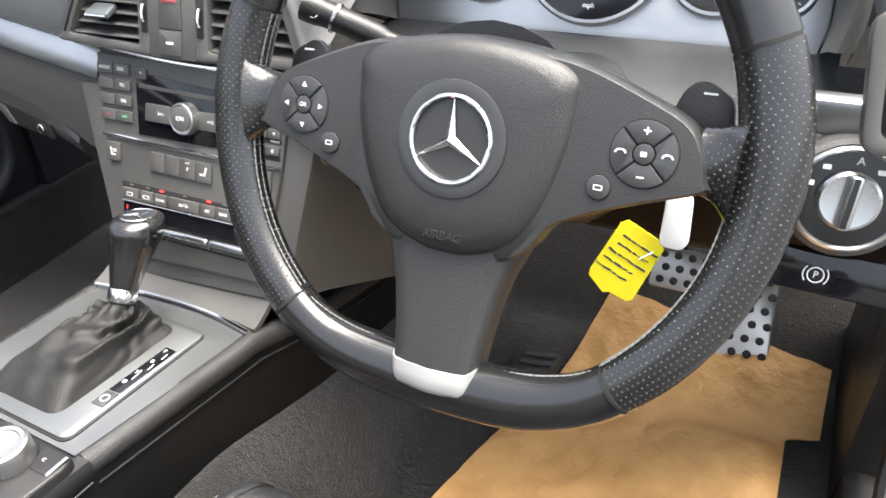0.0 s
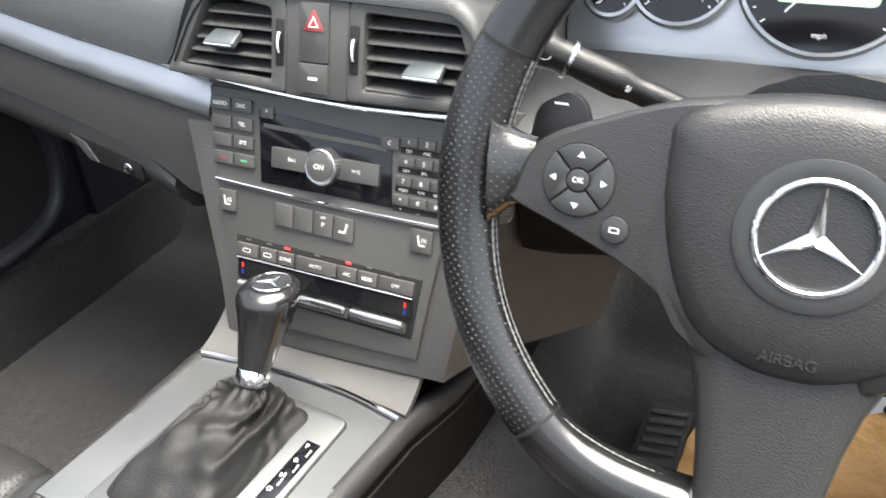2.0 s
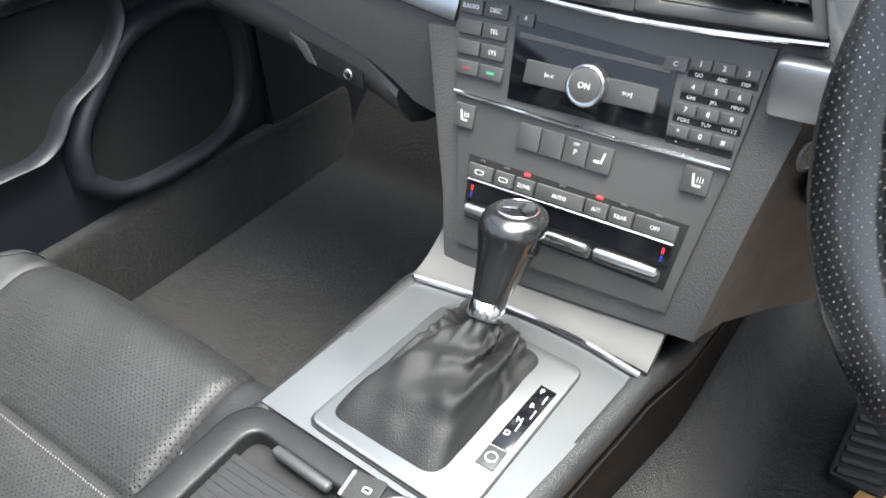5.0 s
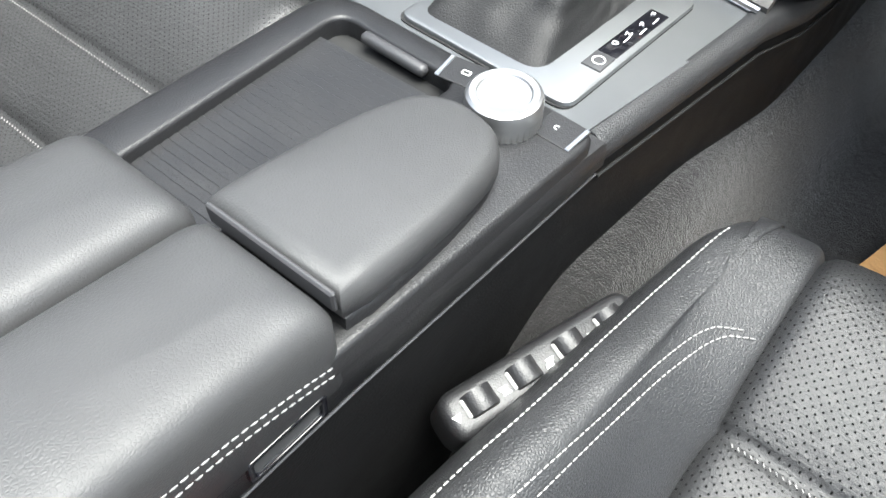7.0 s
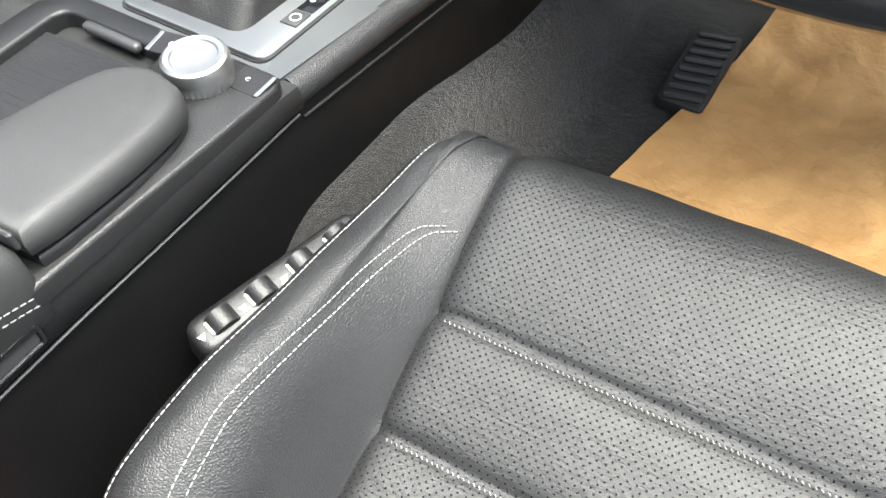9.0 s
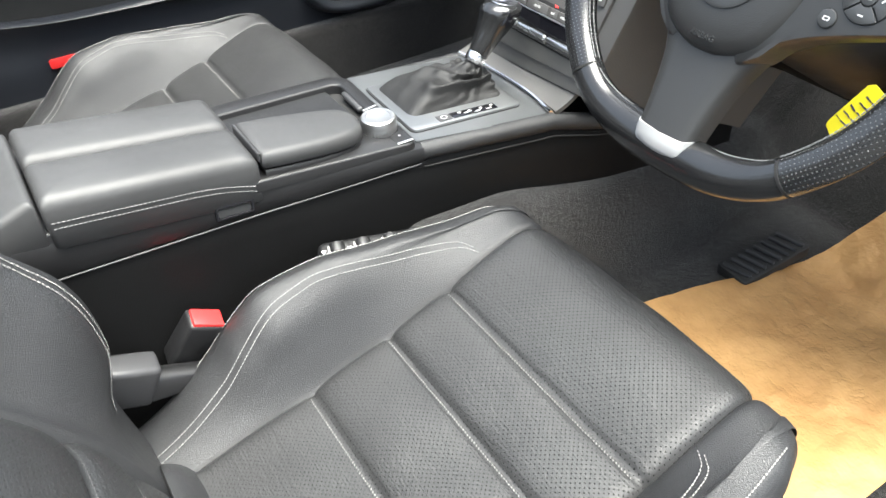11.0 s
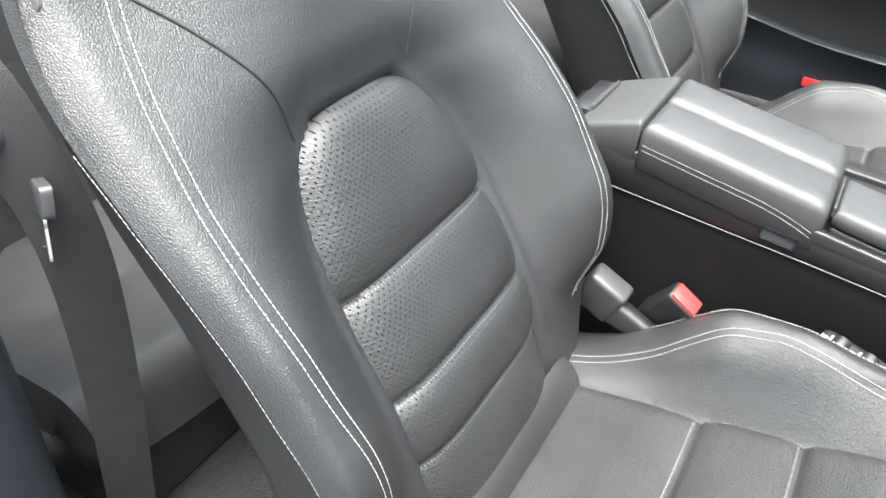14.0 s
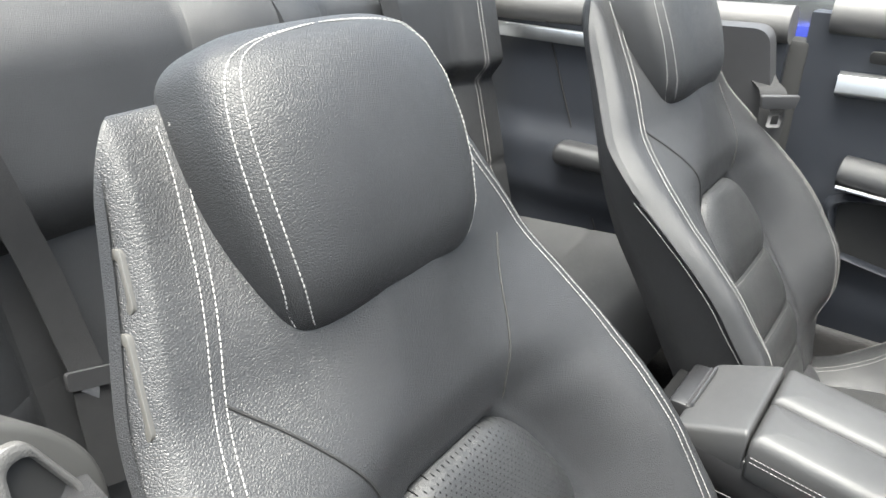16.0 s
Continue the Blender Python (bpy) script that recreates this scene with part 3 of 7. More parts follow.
# headrest levels: height along it, half width, half depth, forward shift
HEAD = ((0.0, 0.072, 0.018, -0.014), (0.004, 0.1, 0.032, -0.012), (0.016, 0.112, 0.044, -0.008), (0.04, 0.121, 0.052, -0.003), (0.075, 0.128, 0.055, 0.0), (0.11, 0.131, 0.056, 0.001), (0.15, 0.129, 0.055, 0.0), (0.18, 0.122, 0.052, -0.004), (0.2, 0.113, 0.046, -0.01), (0.213, 0.094, 0.036, -0.017), (0.22, 0.066, 0.022, -0.022), (0.2225, 0.03, 0.01, -0.026))


def front_seat(name, label):
    seat = thing(name, SEAT, label, "car seat", "front seats")
    ny, nx = 150, 76

    def ins(u, v):
        x = (u * 2 - 1) * 0.163
        y = float(np.interp(v * CUSHION_ARC[-1], CUSHION_ARC, CUSHION[:, 0]))
        return cushion_point(x, v, insert_off(x, y))

    part("cushion_centre", sheet(ins, nx, ny), PERF_FLAT, seat, "perforated black leather centre panel with cross seams", crease=80)
    for side in (-1, 1):
        def bol(u, v, side=side):
            y = float(np.interp(v * CUSHION_ARC[-1], CUSHION_ARC, CUSHION[:, 0]))
            s = bolster_section(y)
            i = u * (len(s) - 1)
            x, o = [float(np.interp(i, range(len(s)), s[:, c])) for c in (0, 1)]
            o += 0.0015 * noise.noise((x * 25, y * 20, side))
            return cushion_point(side * x, v, o)

        bm = sheet(bol, 46, 110)
        if side > 0:
            bmesh.ops.reverse_faces(bm, faces=bm.faces)
        b = part("side_bolster", bm, LEATHER, seat, "smooth black leather bolster with white double stitching", crease=80)
        # twin rows along the ridge, one row along the outer edge
        ys = np.linspace(-0.555, -0.137, 90)
        for d in (-0.0045, 0.0045):
            row = []
            for y in ys:
                wide = ease(y, [-0.555, -0.448, -0.378, -0.348, -0.317, -0.28, -0.23, -0.176, -0.147, -0.137], [0.194, 0.204, 0.217, 0.221, 0.2215, 0.216, 0.2085, 0.1985, 0.187, 0.172])
                sec = bolster_section(y)
                k = float(np.interp(wide, sec[:31, 0], range(31))) / (len(sec) - 1)
                p = bolster_spot(side, y, k, 0.0013)
                q = bolster_spot(side, y, k + 0.03, 0.0013)
                row.append(p + (q - p).normalized() * d)
            part("stitching", stitches(row, 0.0046, 0.0036, 0.00055, (0.0, -0.3, 1)), THREAD, b)
        row = [bolster_spot(side, y, 0.5 + 0.4 / 9, 0.0008) for y in np.linspace(-0.5, -0.07, 80)]
        part("stitching", stitches(row, 0.0045, 0.0034, 0.0007, (side, 0, 1)), THREAD, b)
    for y in SEAMS_FLAT:
        row = [cushion_point(x, v_at(y - 0.004), insert_off(x, y - 0.004) + 0.0022) for x in np.linspace(-0.152, 0.152, 60)]
        part("stitching", ladder(row), THREAD, seat)
    base = prism(rounded([(-0.215, -0.2), (0.215, -0.2), (0.205, 0.24), (-0.205, 0.24)], 0.04), 0.055, Matrix.Translation((0, 0, 0.012)), 0.01)
    part("seat_base", base, BLACK, seat, "black plastic lower seat base")
    for sx in (-0.19, 0.19):
        part("seat_rail", rbox((sx, 0.02, 0.012), (0.04, 0.46, 0.024), 0.004), STEEL, seat, "bare steel floor rail")

    # backrest
    zs = list(np.linspace(0.375, 1.05, 88)) + [1.05 + 0.056 * math.sin(a) for a in np.linspace(0.15, math.pi / 2, 10)]
    nf = 91
    rings = []
    for z in zs:
        top = 1 - math.sqrt(max(0.0, 1 - min(1.0, max(0.0, (z - 1.05) / 0.0561)) ** 2))
        shrink = 1 - 0.12 * top
        middle = -0.06
        front = []
        for i in range(nf):
            x = (i / (nf - 1) * 2 - 1)
            x = math.sin(x * math.pi / 2) * 0.35 + x * 0.65
            x *= back_w(z) * shrink
            off = back_off(x, z)
            front.append(back_point(x, z, off + (middle - off) * 0.8 * top))
        w = back_w(z) * shrink
        rear = []
        for k, (fx, fo) in enumerate(((0.985, -0.02), (0.955, -0.05), (0.915, -0.09), (0.84, -0.115), (0.6, -0.125), (0.0, -0.13))):
            fo *= lerp(z, [0.6, 0.8, 0.93, 1.09], [1.0, 0.85, 0.58, 0.5])
            off = back_edge(z) + fo if k < 2 else lerp(k, [1, 5], [back_edge(z) + fo, fo])
            rear.append((fx * w, off + (middle - off) * 0.8 * top))
        loop = front + [back_point(x, z, o) for x, o in rear] + [back_point(-x, z, o) for x, o in reversed(rear[:-1])]
        rings.append(loop)
    part("backrest", loft(rings), LEATHER, seat, "contoured black leather backrest with white stitching", crease=70)

    seams_up = (0.515, 0.582, 0.668)

    def bi(u, v):
        z = 0.38 + (0.805 - 0.38) * v
        x = (u * 2 - 1) * insert_w(z) + 0.011 * min(1.0, max(0.0, (z - 0.7) / 0.08))
        off = 0.0
        e = [0.38, *seams_up, 0.806]
        for a, b in zip(e, e[1:]):
            if a <= z <= b:
                k = (z - a) / (b - a)
                off = (0.016 if a > 0.6 else 0.008) * (1 - abs(2 * k - 1) ** 2.6)
        for s in seams_up:
            off -= 0.003 * math.exp(-(((z - s) / 0.003) ** 2))
        off += 0.004 - 0.027 * abs(2 * u - 1) ** 5 - 0.016 * max(0.0, (z - 0.778) / 0.027) ** 3
        return back_point(x, z, off)

    bm = sheet(bi, 60, 110)
    bmesh.ops.reverse_faces(bm, faces=bm.faces)
    mid = part("backrest_centre", bm, PERF_UP, seat, "perforated black leather lumbar panel with cross seams", crease=80)
    for z in seams_up:
        row = [bi((x / insert_w(z - 0.003) + 1) / 2, (z - 0.003 - 0.38) / 0.425) + Vector((0, 0.0006, 0.0004)) for x in np.linspace(-0.125, 0.125, 50)]
        part("stitching", ladder(row, nrm=(0, 0.9, 0.4)), THREAD, mid)
    for side in (-1, 1):
        line = smoothline([(0.096, 0.791), (0.113, 0.835), (0.145, 0.885), (0.1745, 0.921)] if side > 0 else [(0.07, 0.803), (0.08, 0.835), (0.112, 0.885), (0.158, 0.925)], 8)
        part("seam", tube([back_point(side * x, z, back_off(side * x, z) + 0.0004) for x, z in line], 0.0013, 6), SLOT, seat)
        edge = smoothline([(0.13, 1.092), (0.134, 1.06), (0.1515, 0.995), (0.1755, 0.93), (0.2085, 0.844), (0.226, 0.755), (0.224, 0.66), (0.214, 0.58), (0.205, 0.5)] if side > 0 else [(0.148, 1.092), (0.158, 1.06), (0.176, 0.995), (0.203, 0.93), (0.223, 0.844), (0.228, 0.755), (0.226, 0.66), (0.216, 0.58), (0.205, 0.5)], 10)
        for d in (-0.0045, 0.0045):
            row = [back_point(side * (x + d), z, back_off(x + d, z) + 0.0007) for x, z in edge]
            part("stitching", stitches(row, 0.0046, 0.0036, 0.00055, (0, 0.9, 0.4)), THREAD, seat)
        rim = []
        for z in np.linspace(0.5, 0.842, 50):
            rim.append(back_point(side * (back_w(z) * 0.984 + 0.001), z, back_edge(z) - lerp(z, [0.5, 0.65, 0.86], [0.014, 0.022, 0.026])))
        for d in (0.0, 0.009):
            part("stitching", stitches([p + Vector((0, -d, 0)) for p in rim], 0.0046, 0.0036, 0.00055, (side, 0, 0)), THREAD, seat)

    def strip_(u, v):
        x = (u * 2 - 1) * 0.17
        return Vector((x, -0.55 + 0.03 * v - SEAT[1], 0.452 - 0.038 * v + 0.007 * math.sin(math.pi * v) - 0.02 * abs(2 * u - 1) ** 9 - SEAT[2]))

    part("rear_roll", sheet(strip_, 40, 12, 0.004), LEATHER, seat, "smooth leather strip behind the cushion", crease=80)

    # headrest
    up, fw = Vector((0, -0.40, 0.917)), Vector((0, 0.917, 0.40))
    h0 = Vector((0.008, -0.7905 - SEAT[1], 0.9315 - SEAT[2]))
    rings = []
    n = 44
    for s, w, b, o in HEAD:
        c = h0 + up * s + fw * (o - 0.012)
        loop = []
        for i in range(n):
            a = 2 * math.pi * i / n
            ca, sa = math.cos(a), math.sin(a)
            e = 0.46
            px = math.copysign(abs(ca) ** e, ca) * w * 0.95
            py = math.copysign(abs(sa) ** e, sa) * b - 0.012 * (abs(px) / 0.138) ** 2
            loop.append(c + Vector((px, 0, 0)) + fw * py)
        rings.append(loop)
    dense = []
    arr = np.array([[list(p) for p in r] for r in rings])
    for i in range(n):
        dense.append(smoothline(arr[:, i, :], 5))
    dense = np.array(dense).transpose(1, 0, 2)
    head = part("headrest", loft([[Vector(p) for p in r] for r in dense]), LEATHER, seat, "thick rounded black leather headrest with white stitching", crease=70)
    for side in (-1, 1):
        for d in (-0.0045, 0.0045):
            line = smoothline([(0.96, 0.006), (0.93, 0.05), (0.91, 0.1), (0.9, 0.15), (0.87, 0.182), (0.78, 0.2), (0.55, 0.2085), (0.02, 0.213)], 10)
            row = []
            for x, s in line:
                i = np.interp(s, [h[0] for h in HEAD], range(12))
                w, b, o = [float(np.interp(i, range(12), k)) for k in ([h[1] for h in HEAD], [h[2] for h in HEAD], [h[3] for h in HEAD])]
                w *= 0.95
                px = max(0.0, min(x * w + d, w * 0.985))
                ca = min(1.0, (px / w)) ** (1 / 0.46)
                py = (1 - ca * ca) ** (0.46 / 2) * b - 0.012 * (px / 0.138) ** 2
                row.append(h0 + up * s + fw * (o - 0.012 + py + 0.0012) + Vector((side * px, 0, 0)))
            part("stitching", stitches(row, 0.0046, 0.0036, 0.0006, tuple(fw)), THREAD, head)
    return seat


driver_seat = front_seat("driver_seat", "black perforated leather sports seat with white stitching, bolstered")
passenger_seat = copy_thing(driver_seat, Matrix.Translation((-0.385, SEAT[1] - 0.022, SEAT[2] + 0.002)))
passenger_seat.name = "passenger_seat"
tagged(passenger_seat, "black perforated leather sports seat beside the centre console")

# seat switches on the inner side of the driver's seat
sw = axes((0.113 - SEAT[0], -0.228 - SEAT[1], 0.519 - SEAT[2]), (0.27, 0.96, -0.06), (-1, 0.28, 0.25))
panel = part("switch_panel", prism(rounded([(-0.073, -0.017), (0.073, -0.017), (0.073, 0.014), (-0.073, 0.014)], 0.012), 0.03, sw @ Matrix.Translation((0, 0, -0.026)), 0.007, 3), BLACK, driver_seat, "black panel with four seat adjustment rockers")
for i, px in enumerate((-0.05, -0.018, 0.017, 0.05)):
    rock = [(0.0105 * math.cos(a), 0.0095 * math.sin(a)) for a in np.linspace(0, math.pi, 12)]
    m = sw @ Matrix.Translation((px, 0.006, 0.001)) @ Matrix.Rotation(radians(90), 4, "X")
    r = part("rocker", prism(rock, 0.014, m, 0.0015), BLACK, panel)
    part("marking", rbox((px - 0.0102, -0.001, 0.0048), (0.0028, 0.0115, 0.002), 0.0008, 1, sw), THREAD, r, "white rocker lip")
    for dx in (-0.017, 0.016):
        tri = [(dx - 0.003, -0.006), (dx + 0.003, -0.006), (dx, -0.001)] if dx > 0 else [(dx - 0.003, -0.001), (dx, -0.006), (dx + 0.003, -0.001)]
        part("marking", prism([(px + a, b) for a, b in tri], 0.0004, sw @ Matrix.Translation((0, 0, 0.0041))), WHITE, panel)
# release lever and chrome belt guide on the outer shoulder
GUIDE = plain("pale_guide_plastic", (0.06, 0.058, 0.054), 0.42, var=0.08).m
up_, out_ = Vector((-0.22, -0.51, 0.82)).normalized(), Vector((0.95, 0.15, 0.2))
for name, c, length, label in (("release_handle", (0.563, -0.868, 0.99), 0.044, "pale plastic easy-entry release handle"), ("belt_guide", (0.584, -0.838, 0.934), 0.07, "pale plastic belt guide loop")):
    lev = axes(Vector(c) - Vector(SEAT), up_, out_.cross(up_))
    part(name, ring(rect(length, 0.02, 0.006), rect(length - 0.014, 0.011, 0.004), 0.006, lev, 0.001), GUIDE, driver_seat, label)



# ---- steering wheel ----
TH = radians(22)
WHEEL = axes((0.365, 0.0, 0.88), (1, 0, 0), (0, math.sin(TH), math.cos(TH)))
wheel = thing("steering_wheel", WHEEL, "black perforated leather steering wheel with multifunction buttons", "steering wheel")


def rim_line(a):
    r = 0.181
    x, y = r * math.cos(a), r * math.sin(a)
    if y < -0.125:
        k = (-0.125 - y)
        y = -0.125 - 0.055 * math.tanh(k / 0.05) * 0.97
    return Vector((x, y, -0.012 - 0.01 * abs(math.cos(a)) ** 3 - 0.012 * max(0.0, -math.sin(a)) ** 4))


def rim_r(a):
    near = min(abs((math.degrees(a) % 360) - 172), abs(((math.degrees(a) + 180) % 360) - 188))
    low = abs((math.degrees(a) % 360) - 270)
    return 0.0172 + 0.0022 * math.exp(-((near / 16) ** 2)) + 0.004 * math.exp(-((low / 26) ** 4))


def rim_part(a0, a1, mat, label):
    pts = [rim_line(radians(a)) for a in np.linspace(a0, a1, 60)]
    return part("rim_section", tube(pts, [rim_r(radians(a)) for a in np.linspace(a0, a1, 60)], 20, up=(0, 0, 1), flat=0.88), mat, wheel, label, crease=60)


rim_part(24, 156, WHEEL_PLAIN, "smooth black leather upper rim")
rim_part(229, 311, WHEEL_PLAIN, "smooth black leather flat lower rim")
for a0, a1 in ((156.6, 228.4), (-48.4, 23.4)):
    grip = rim_part(a0, a1, WHEEL_PERF, "perforated black leather grip")
    for w in (-0.0028, 0.0028):
        row = []
        for a in np.linspace(a0, a1, 60):
            p = rim_line(radians(a))
            q = Vector((p.x, p.y, 0)).normalized()
            row.append(p - q * (rim_r(radians(a)) - 0.0002) + Vector((0, 0, 0.003 + w)))
        part("stitching", stitches(row, 0.0045, 0.0042, 0.0007, (0, 0, 1)), THREAD_DARK, grip)
for a in (156.3, 228.7, -48.7, 23.7):
    p = [rim_line(radians(a + d)) for d in (-0.35, 0.35)]
    part("rim_joint", tube(p, rim_r(radians(a)) - 0.0006, 20), SLOT, wheel)
row = []
for a in np.linspace(229, 311, 60):
    p = rim_line(radians(a))
    row.append(p + Vector((0, 0.0195, 0.004)))
for s in (slice(0, 22), slice(38, 60)):
    part("stitching", stitches(row[s], 0.0045, 0.0042, 0.0007, (0, 0, 1)), THREAD_DARK, wheel)


def dome(outline, levels, c=(0, 0)):
    """A cushion-like cover: (scale, height) levels from its rim to its middle."""
    bm = loft([[(c[0] + (x - c[0]) * s, c[1] + (y - c[1]) * s, z) for x, y in outline] for s, z in levels])
    return bm


hub = [tuple(p) for p in smoothline([(-0.0755, 0.03), (-0.073, 0.047), (-0.05, 0.0575), (0, 0.0635), (0.05, 0.0575), (0.073, 0.047), (0.0755, 0.03), (0.073, 0.002), (0.063, -0.033), (0.046, -0.06), (0.02, -0.073), (0, -0.0755), (-0.02, -0.073), (-0.046, -0.06), (-0.063, -0.033), (-0.073, 0.002), (-0.0755, 0.03)], 6)[:-1]]
part("airbag_cover", dome(hub, [(1.02, -0.055), (1.02, -0.036), (1.012, -0.024), (0.995, -0.015), (0.965, -0.009), (0.91, -0.0045), (0.8, -0.0015), (0.6, 0.0), (0.45, 0.0004), (0.2, 0.0004)]), AIRBAG, wheel, "grained black airbag cover", crease=60)
words("AIRBAG", 0.0075, Matrix.Translation((0, -0.061, -0.0012)), AIRBAG, wheel, 0.0008)
part("emblem_recess", ring(disc(0.0362, 48), disc(0.0272, 48), 0.0012, Matrix.Translation((0, 0, 0.0006)), 0.0005), WHEEL_BUTTON, wheel)
badge = part("emblem_ring", tube([(0.0263 * math.cos(a), 0.0263 * math.sin(a), 0.002) for a in np.linspace(0, 2 * math.pi, 49)[:-1]], 0.0018, 10, True), CHROME, wheel, "chrome ring with three arms")
star = bmesh.new()
c0 = star.verts.new((0, 0, 0.005))
pts = []
for i in range(6):
    a = radians(90 + 60 * i)
    r = 0.0254 if i % 2 == 0 else 0.0038
    pts.append(star.verts.new((r * math.cos(a), r * math.sin(a), 0.0018)))
for i in range(6):
    star.faces.new((c0, pts[i], pts[(i + 1) % 6]))
part("emblem_star", star, CHROME, badge, smooth=False)


def button_pad(side):
    o = [tuple(p) for p in smoothline([(side * x, y) for x, y in ((0.03, 0.0605), (0.05, 0.0585), (0.075, 0.0535), (0.109, 0.041), (0.136, 0.0285), (0.147, 0.015), (0.1525, -0.004), (0.152, -0.0095), (0.118, -0.0215), (0.085, -0.0345), (0.062, -0.048), (0.049, -0.066), (0.03, -0.07), (0.03, 0.0))], 5)]
    pad = part("button_pad", dome(o, [(0.97, -0.045), (1.0, -0.024), (0.99, -0.016), (0.965, -0.011), (0.92, -0.0088), (0.5, -0.008)], (side * 0.095, 0.002)), AIRBAG, wheel, "spoke cover with round control pad")
    m = Matrix.Translation((side * 0.1146, 0.0075, -0.0085)) @ Matrix.Scale(0.69, 4)
    part("pad_groove", prism(disc(0.0285, 40), 0.0008, m), SLOT, pad)
    keys = ("+", None, "-", None) if side > 0 else ("^", "<", "v", ">")
    for q in range(4):
        a0 = 45 + 90 * q
        arc = [(0.0275 * math.cos(radians(a)), 0.0275 * math.sin(radians(a))) for a in np.linspace(a0 + 2, a0 + 88, 12)]
        arc += [(0.0095 * math.cos(radians(a)), 0.0095 * math.sin(radians(a))) for a in np.linspace(a0 + 86, a0 + 4, 8)]
        key = part("key", prism(arc, 0.0028, m, 0.0008), WHEEL_BUTTON, pad)
        a = radians(a0 + 45)
        g = m @ Matrix.Translation((0.019 * math.cos(a), 0.019 * math.sin(a), 0.0029))
        if side < 0:
            t = 0.0032
            tri = [(t * math.cos(a + k), t * math.sin(a + k)) for k in (0, 2.1, -2.1)]
            part("marking", prism(tri, 0.0003, g), WHITE, key)
        elif q in (0, 2):
            b = rbox((0, 0, 0), (0.006, 0.0013, 0.0004), 0, 1, g)
            if q == 0:
                rbox((0, 0, 0), (0.0013, 0.006, 0.0004), 0, 1, g, b)
            part("marking", b, WHITE, key)
        else:
            hs = tube([(-0.0042, -0.0012, 0), (-0.003, 0.001, 0), (0, 0.0018, 0), (0.003, 0.001, 0), (0.0042, -0.0012, 0)], 0.0009, 6)
            hs.transform(g)
            part("marking", hs, WHITE, key)
    mid = part("centre_key", prism(disc(0.0085, 28), 0.0034, m, 0.001), WHEEL_BUTTON, pad)
    if side < 0:
        words("OK", 0.006, m @ Matrix.Translation((0, 0, 0.0036)), WHITE, mid)
    else:
        part("marking", rbox((0, 0, 0.0036), (0.005, 0.004, 0.0003), 0, 1, m), WHITE, mid)
    s = Matrix.Translation((side * 0.092, -0.015, -0.0085)) @ Matrix.Scale(0.75, 4)
    part("pad_groove", prism(disc(0.0103, 30), 0.0008, s), SLOT, pad)
    b = part("round_key", prism(disc(0.0095, 28), 0.003, s, 0.001), WHEEL_BUTTON, pad)
    part("marking", ring(rect(0.007, 0.004, 0.001), rect(0.0054, 0.0026, 0.0006), 0.0003, s @ Matrix.Translation((0, 0, 0.0031))), WHITE, b)
    # leather-clad root where the spoke meets the rim
    part("spoke_root", tube(smoothline([(side * 0.143, 0.007, -0.021), (side * 0.155, 0.0068, -0.02), (side * 0.1665, 0.006, -0.018)], 5), [0.0188 + 0.014 * (i / 10) ** 2.2 for i in range(11)], 18, flat=0.52, up=(0, 0, 1)), WHEEL_PERF, wheel, "leather-clad spoke root")
    # gearshift paddle behind the spoke
    o = rounded([(side * 0.115, 0.02), (side * 0.126, 0.047), (side * 0.136, 0.0525), (side * 0.154, 0.042), (side * 0.158, 0.01)], 0.006)
    pd = part("shift_paddle", prism(o, 0.006, Matrix.Translation((0, 0, -0.052)), 0.0015), BLACK, wheel, "black plastic shift paddle")
    part("marking", rbox((side * 0.14, 0.044, -0.0457), (0.008, 0.0013, 0.0004), 0), WHITE, pd)


button_pad(-1)
button_pad(1)
low = []
for v, (y, z, w) in enumerate(((-0.036, -0.0098, 0.068), (-0.046, -0.0102, 0.0595), (-0.056, -0.0105, 0.0535), (-0.07, -0.011, 0.0475), (-0.085, -0.01, 0.041), (-0.105, -0.008, 0.036), (-0.13, -0.0055, 0.032), (-0.1525, -0.0032, 0.0295))):
    low.append([(-w, y, z - 0.03), (-w, y, z - 0.012), (-w * 0.96, y, z - 0.005), (-w * 0.87, y, z - 0.0012), (-w * 0.6, y, z), (0, y, z + 0.0006), (w * 0.6, y, z), (w * 0.87, y, z - 0.0012), (w * 0.96, y, z - 0.005), (w, y, z - 0.012), (w, y, z - 0.03)])
part("lower_spoke", loft(low), AIRBAG, wheel, "grained black lower spoke", crease=60)
sil = []
for y, z, w in ((-0.151, -0.0025, 0.0301), (-0.158, -0.0025, 0.0296), (-0.165, -0.003, 0.0285), (-0.169, -0.0055, 0.0265), (-0.171, -0.011, 0.023)):
    sil.append([(-w, y + 0.004, z - 0.02), (-w, y + 0.003, z - 0.008), (-w * 0.94, y + 0.0015, z - 0.003), (-w * 0.82, y, z - 0.0006), (0, y - 0.001, z + 0.0006), (w * 0.82, y, z - 0.0006), (w * 0.94, y + 0.0015, z - 0.003), (w, y + 0.003, z - 0.008), (w, y + 0.004, z - 0.02)])
part("spoke_insert", loft(sil), INSERT, wheel, "silver lower spoke insert", crease=50)
part("hub_back", tube([(0, 0, -0.05), (0, 0.004, -0.13)], [0.075, 0.06], 24), BLACK, wheel)

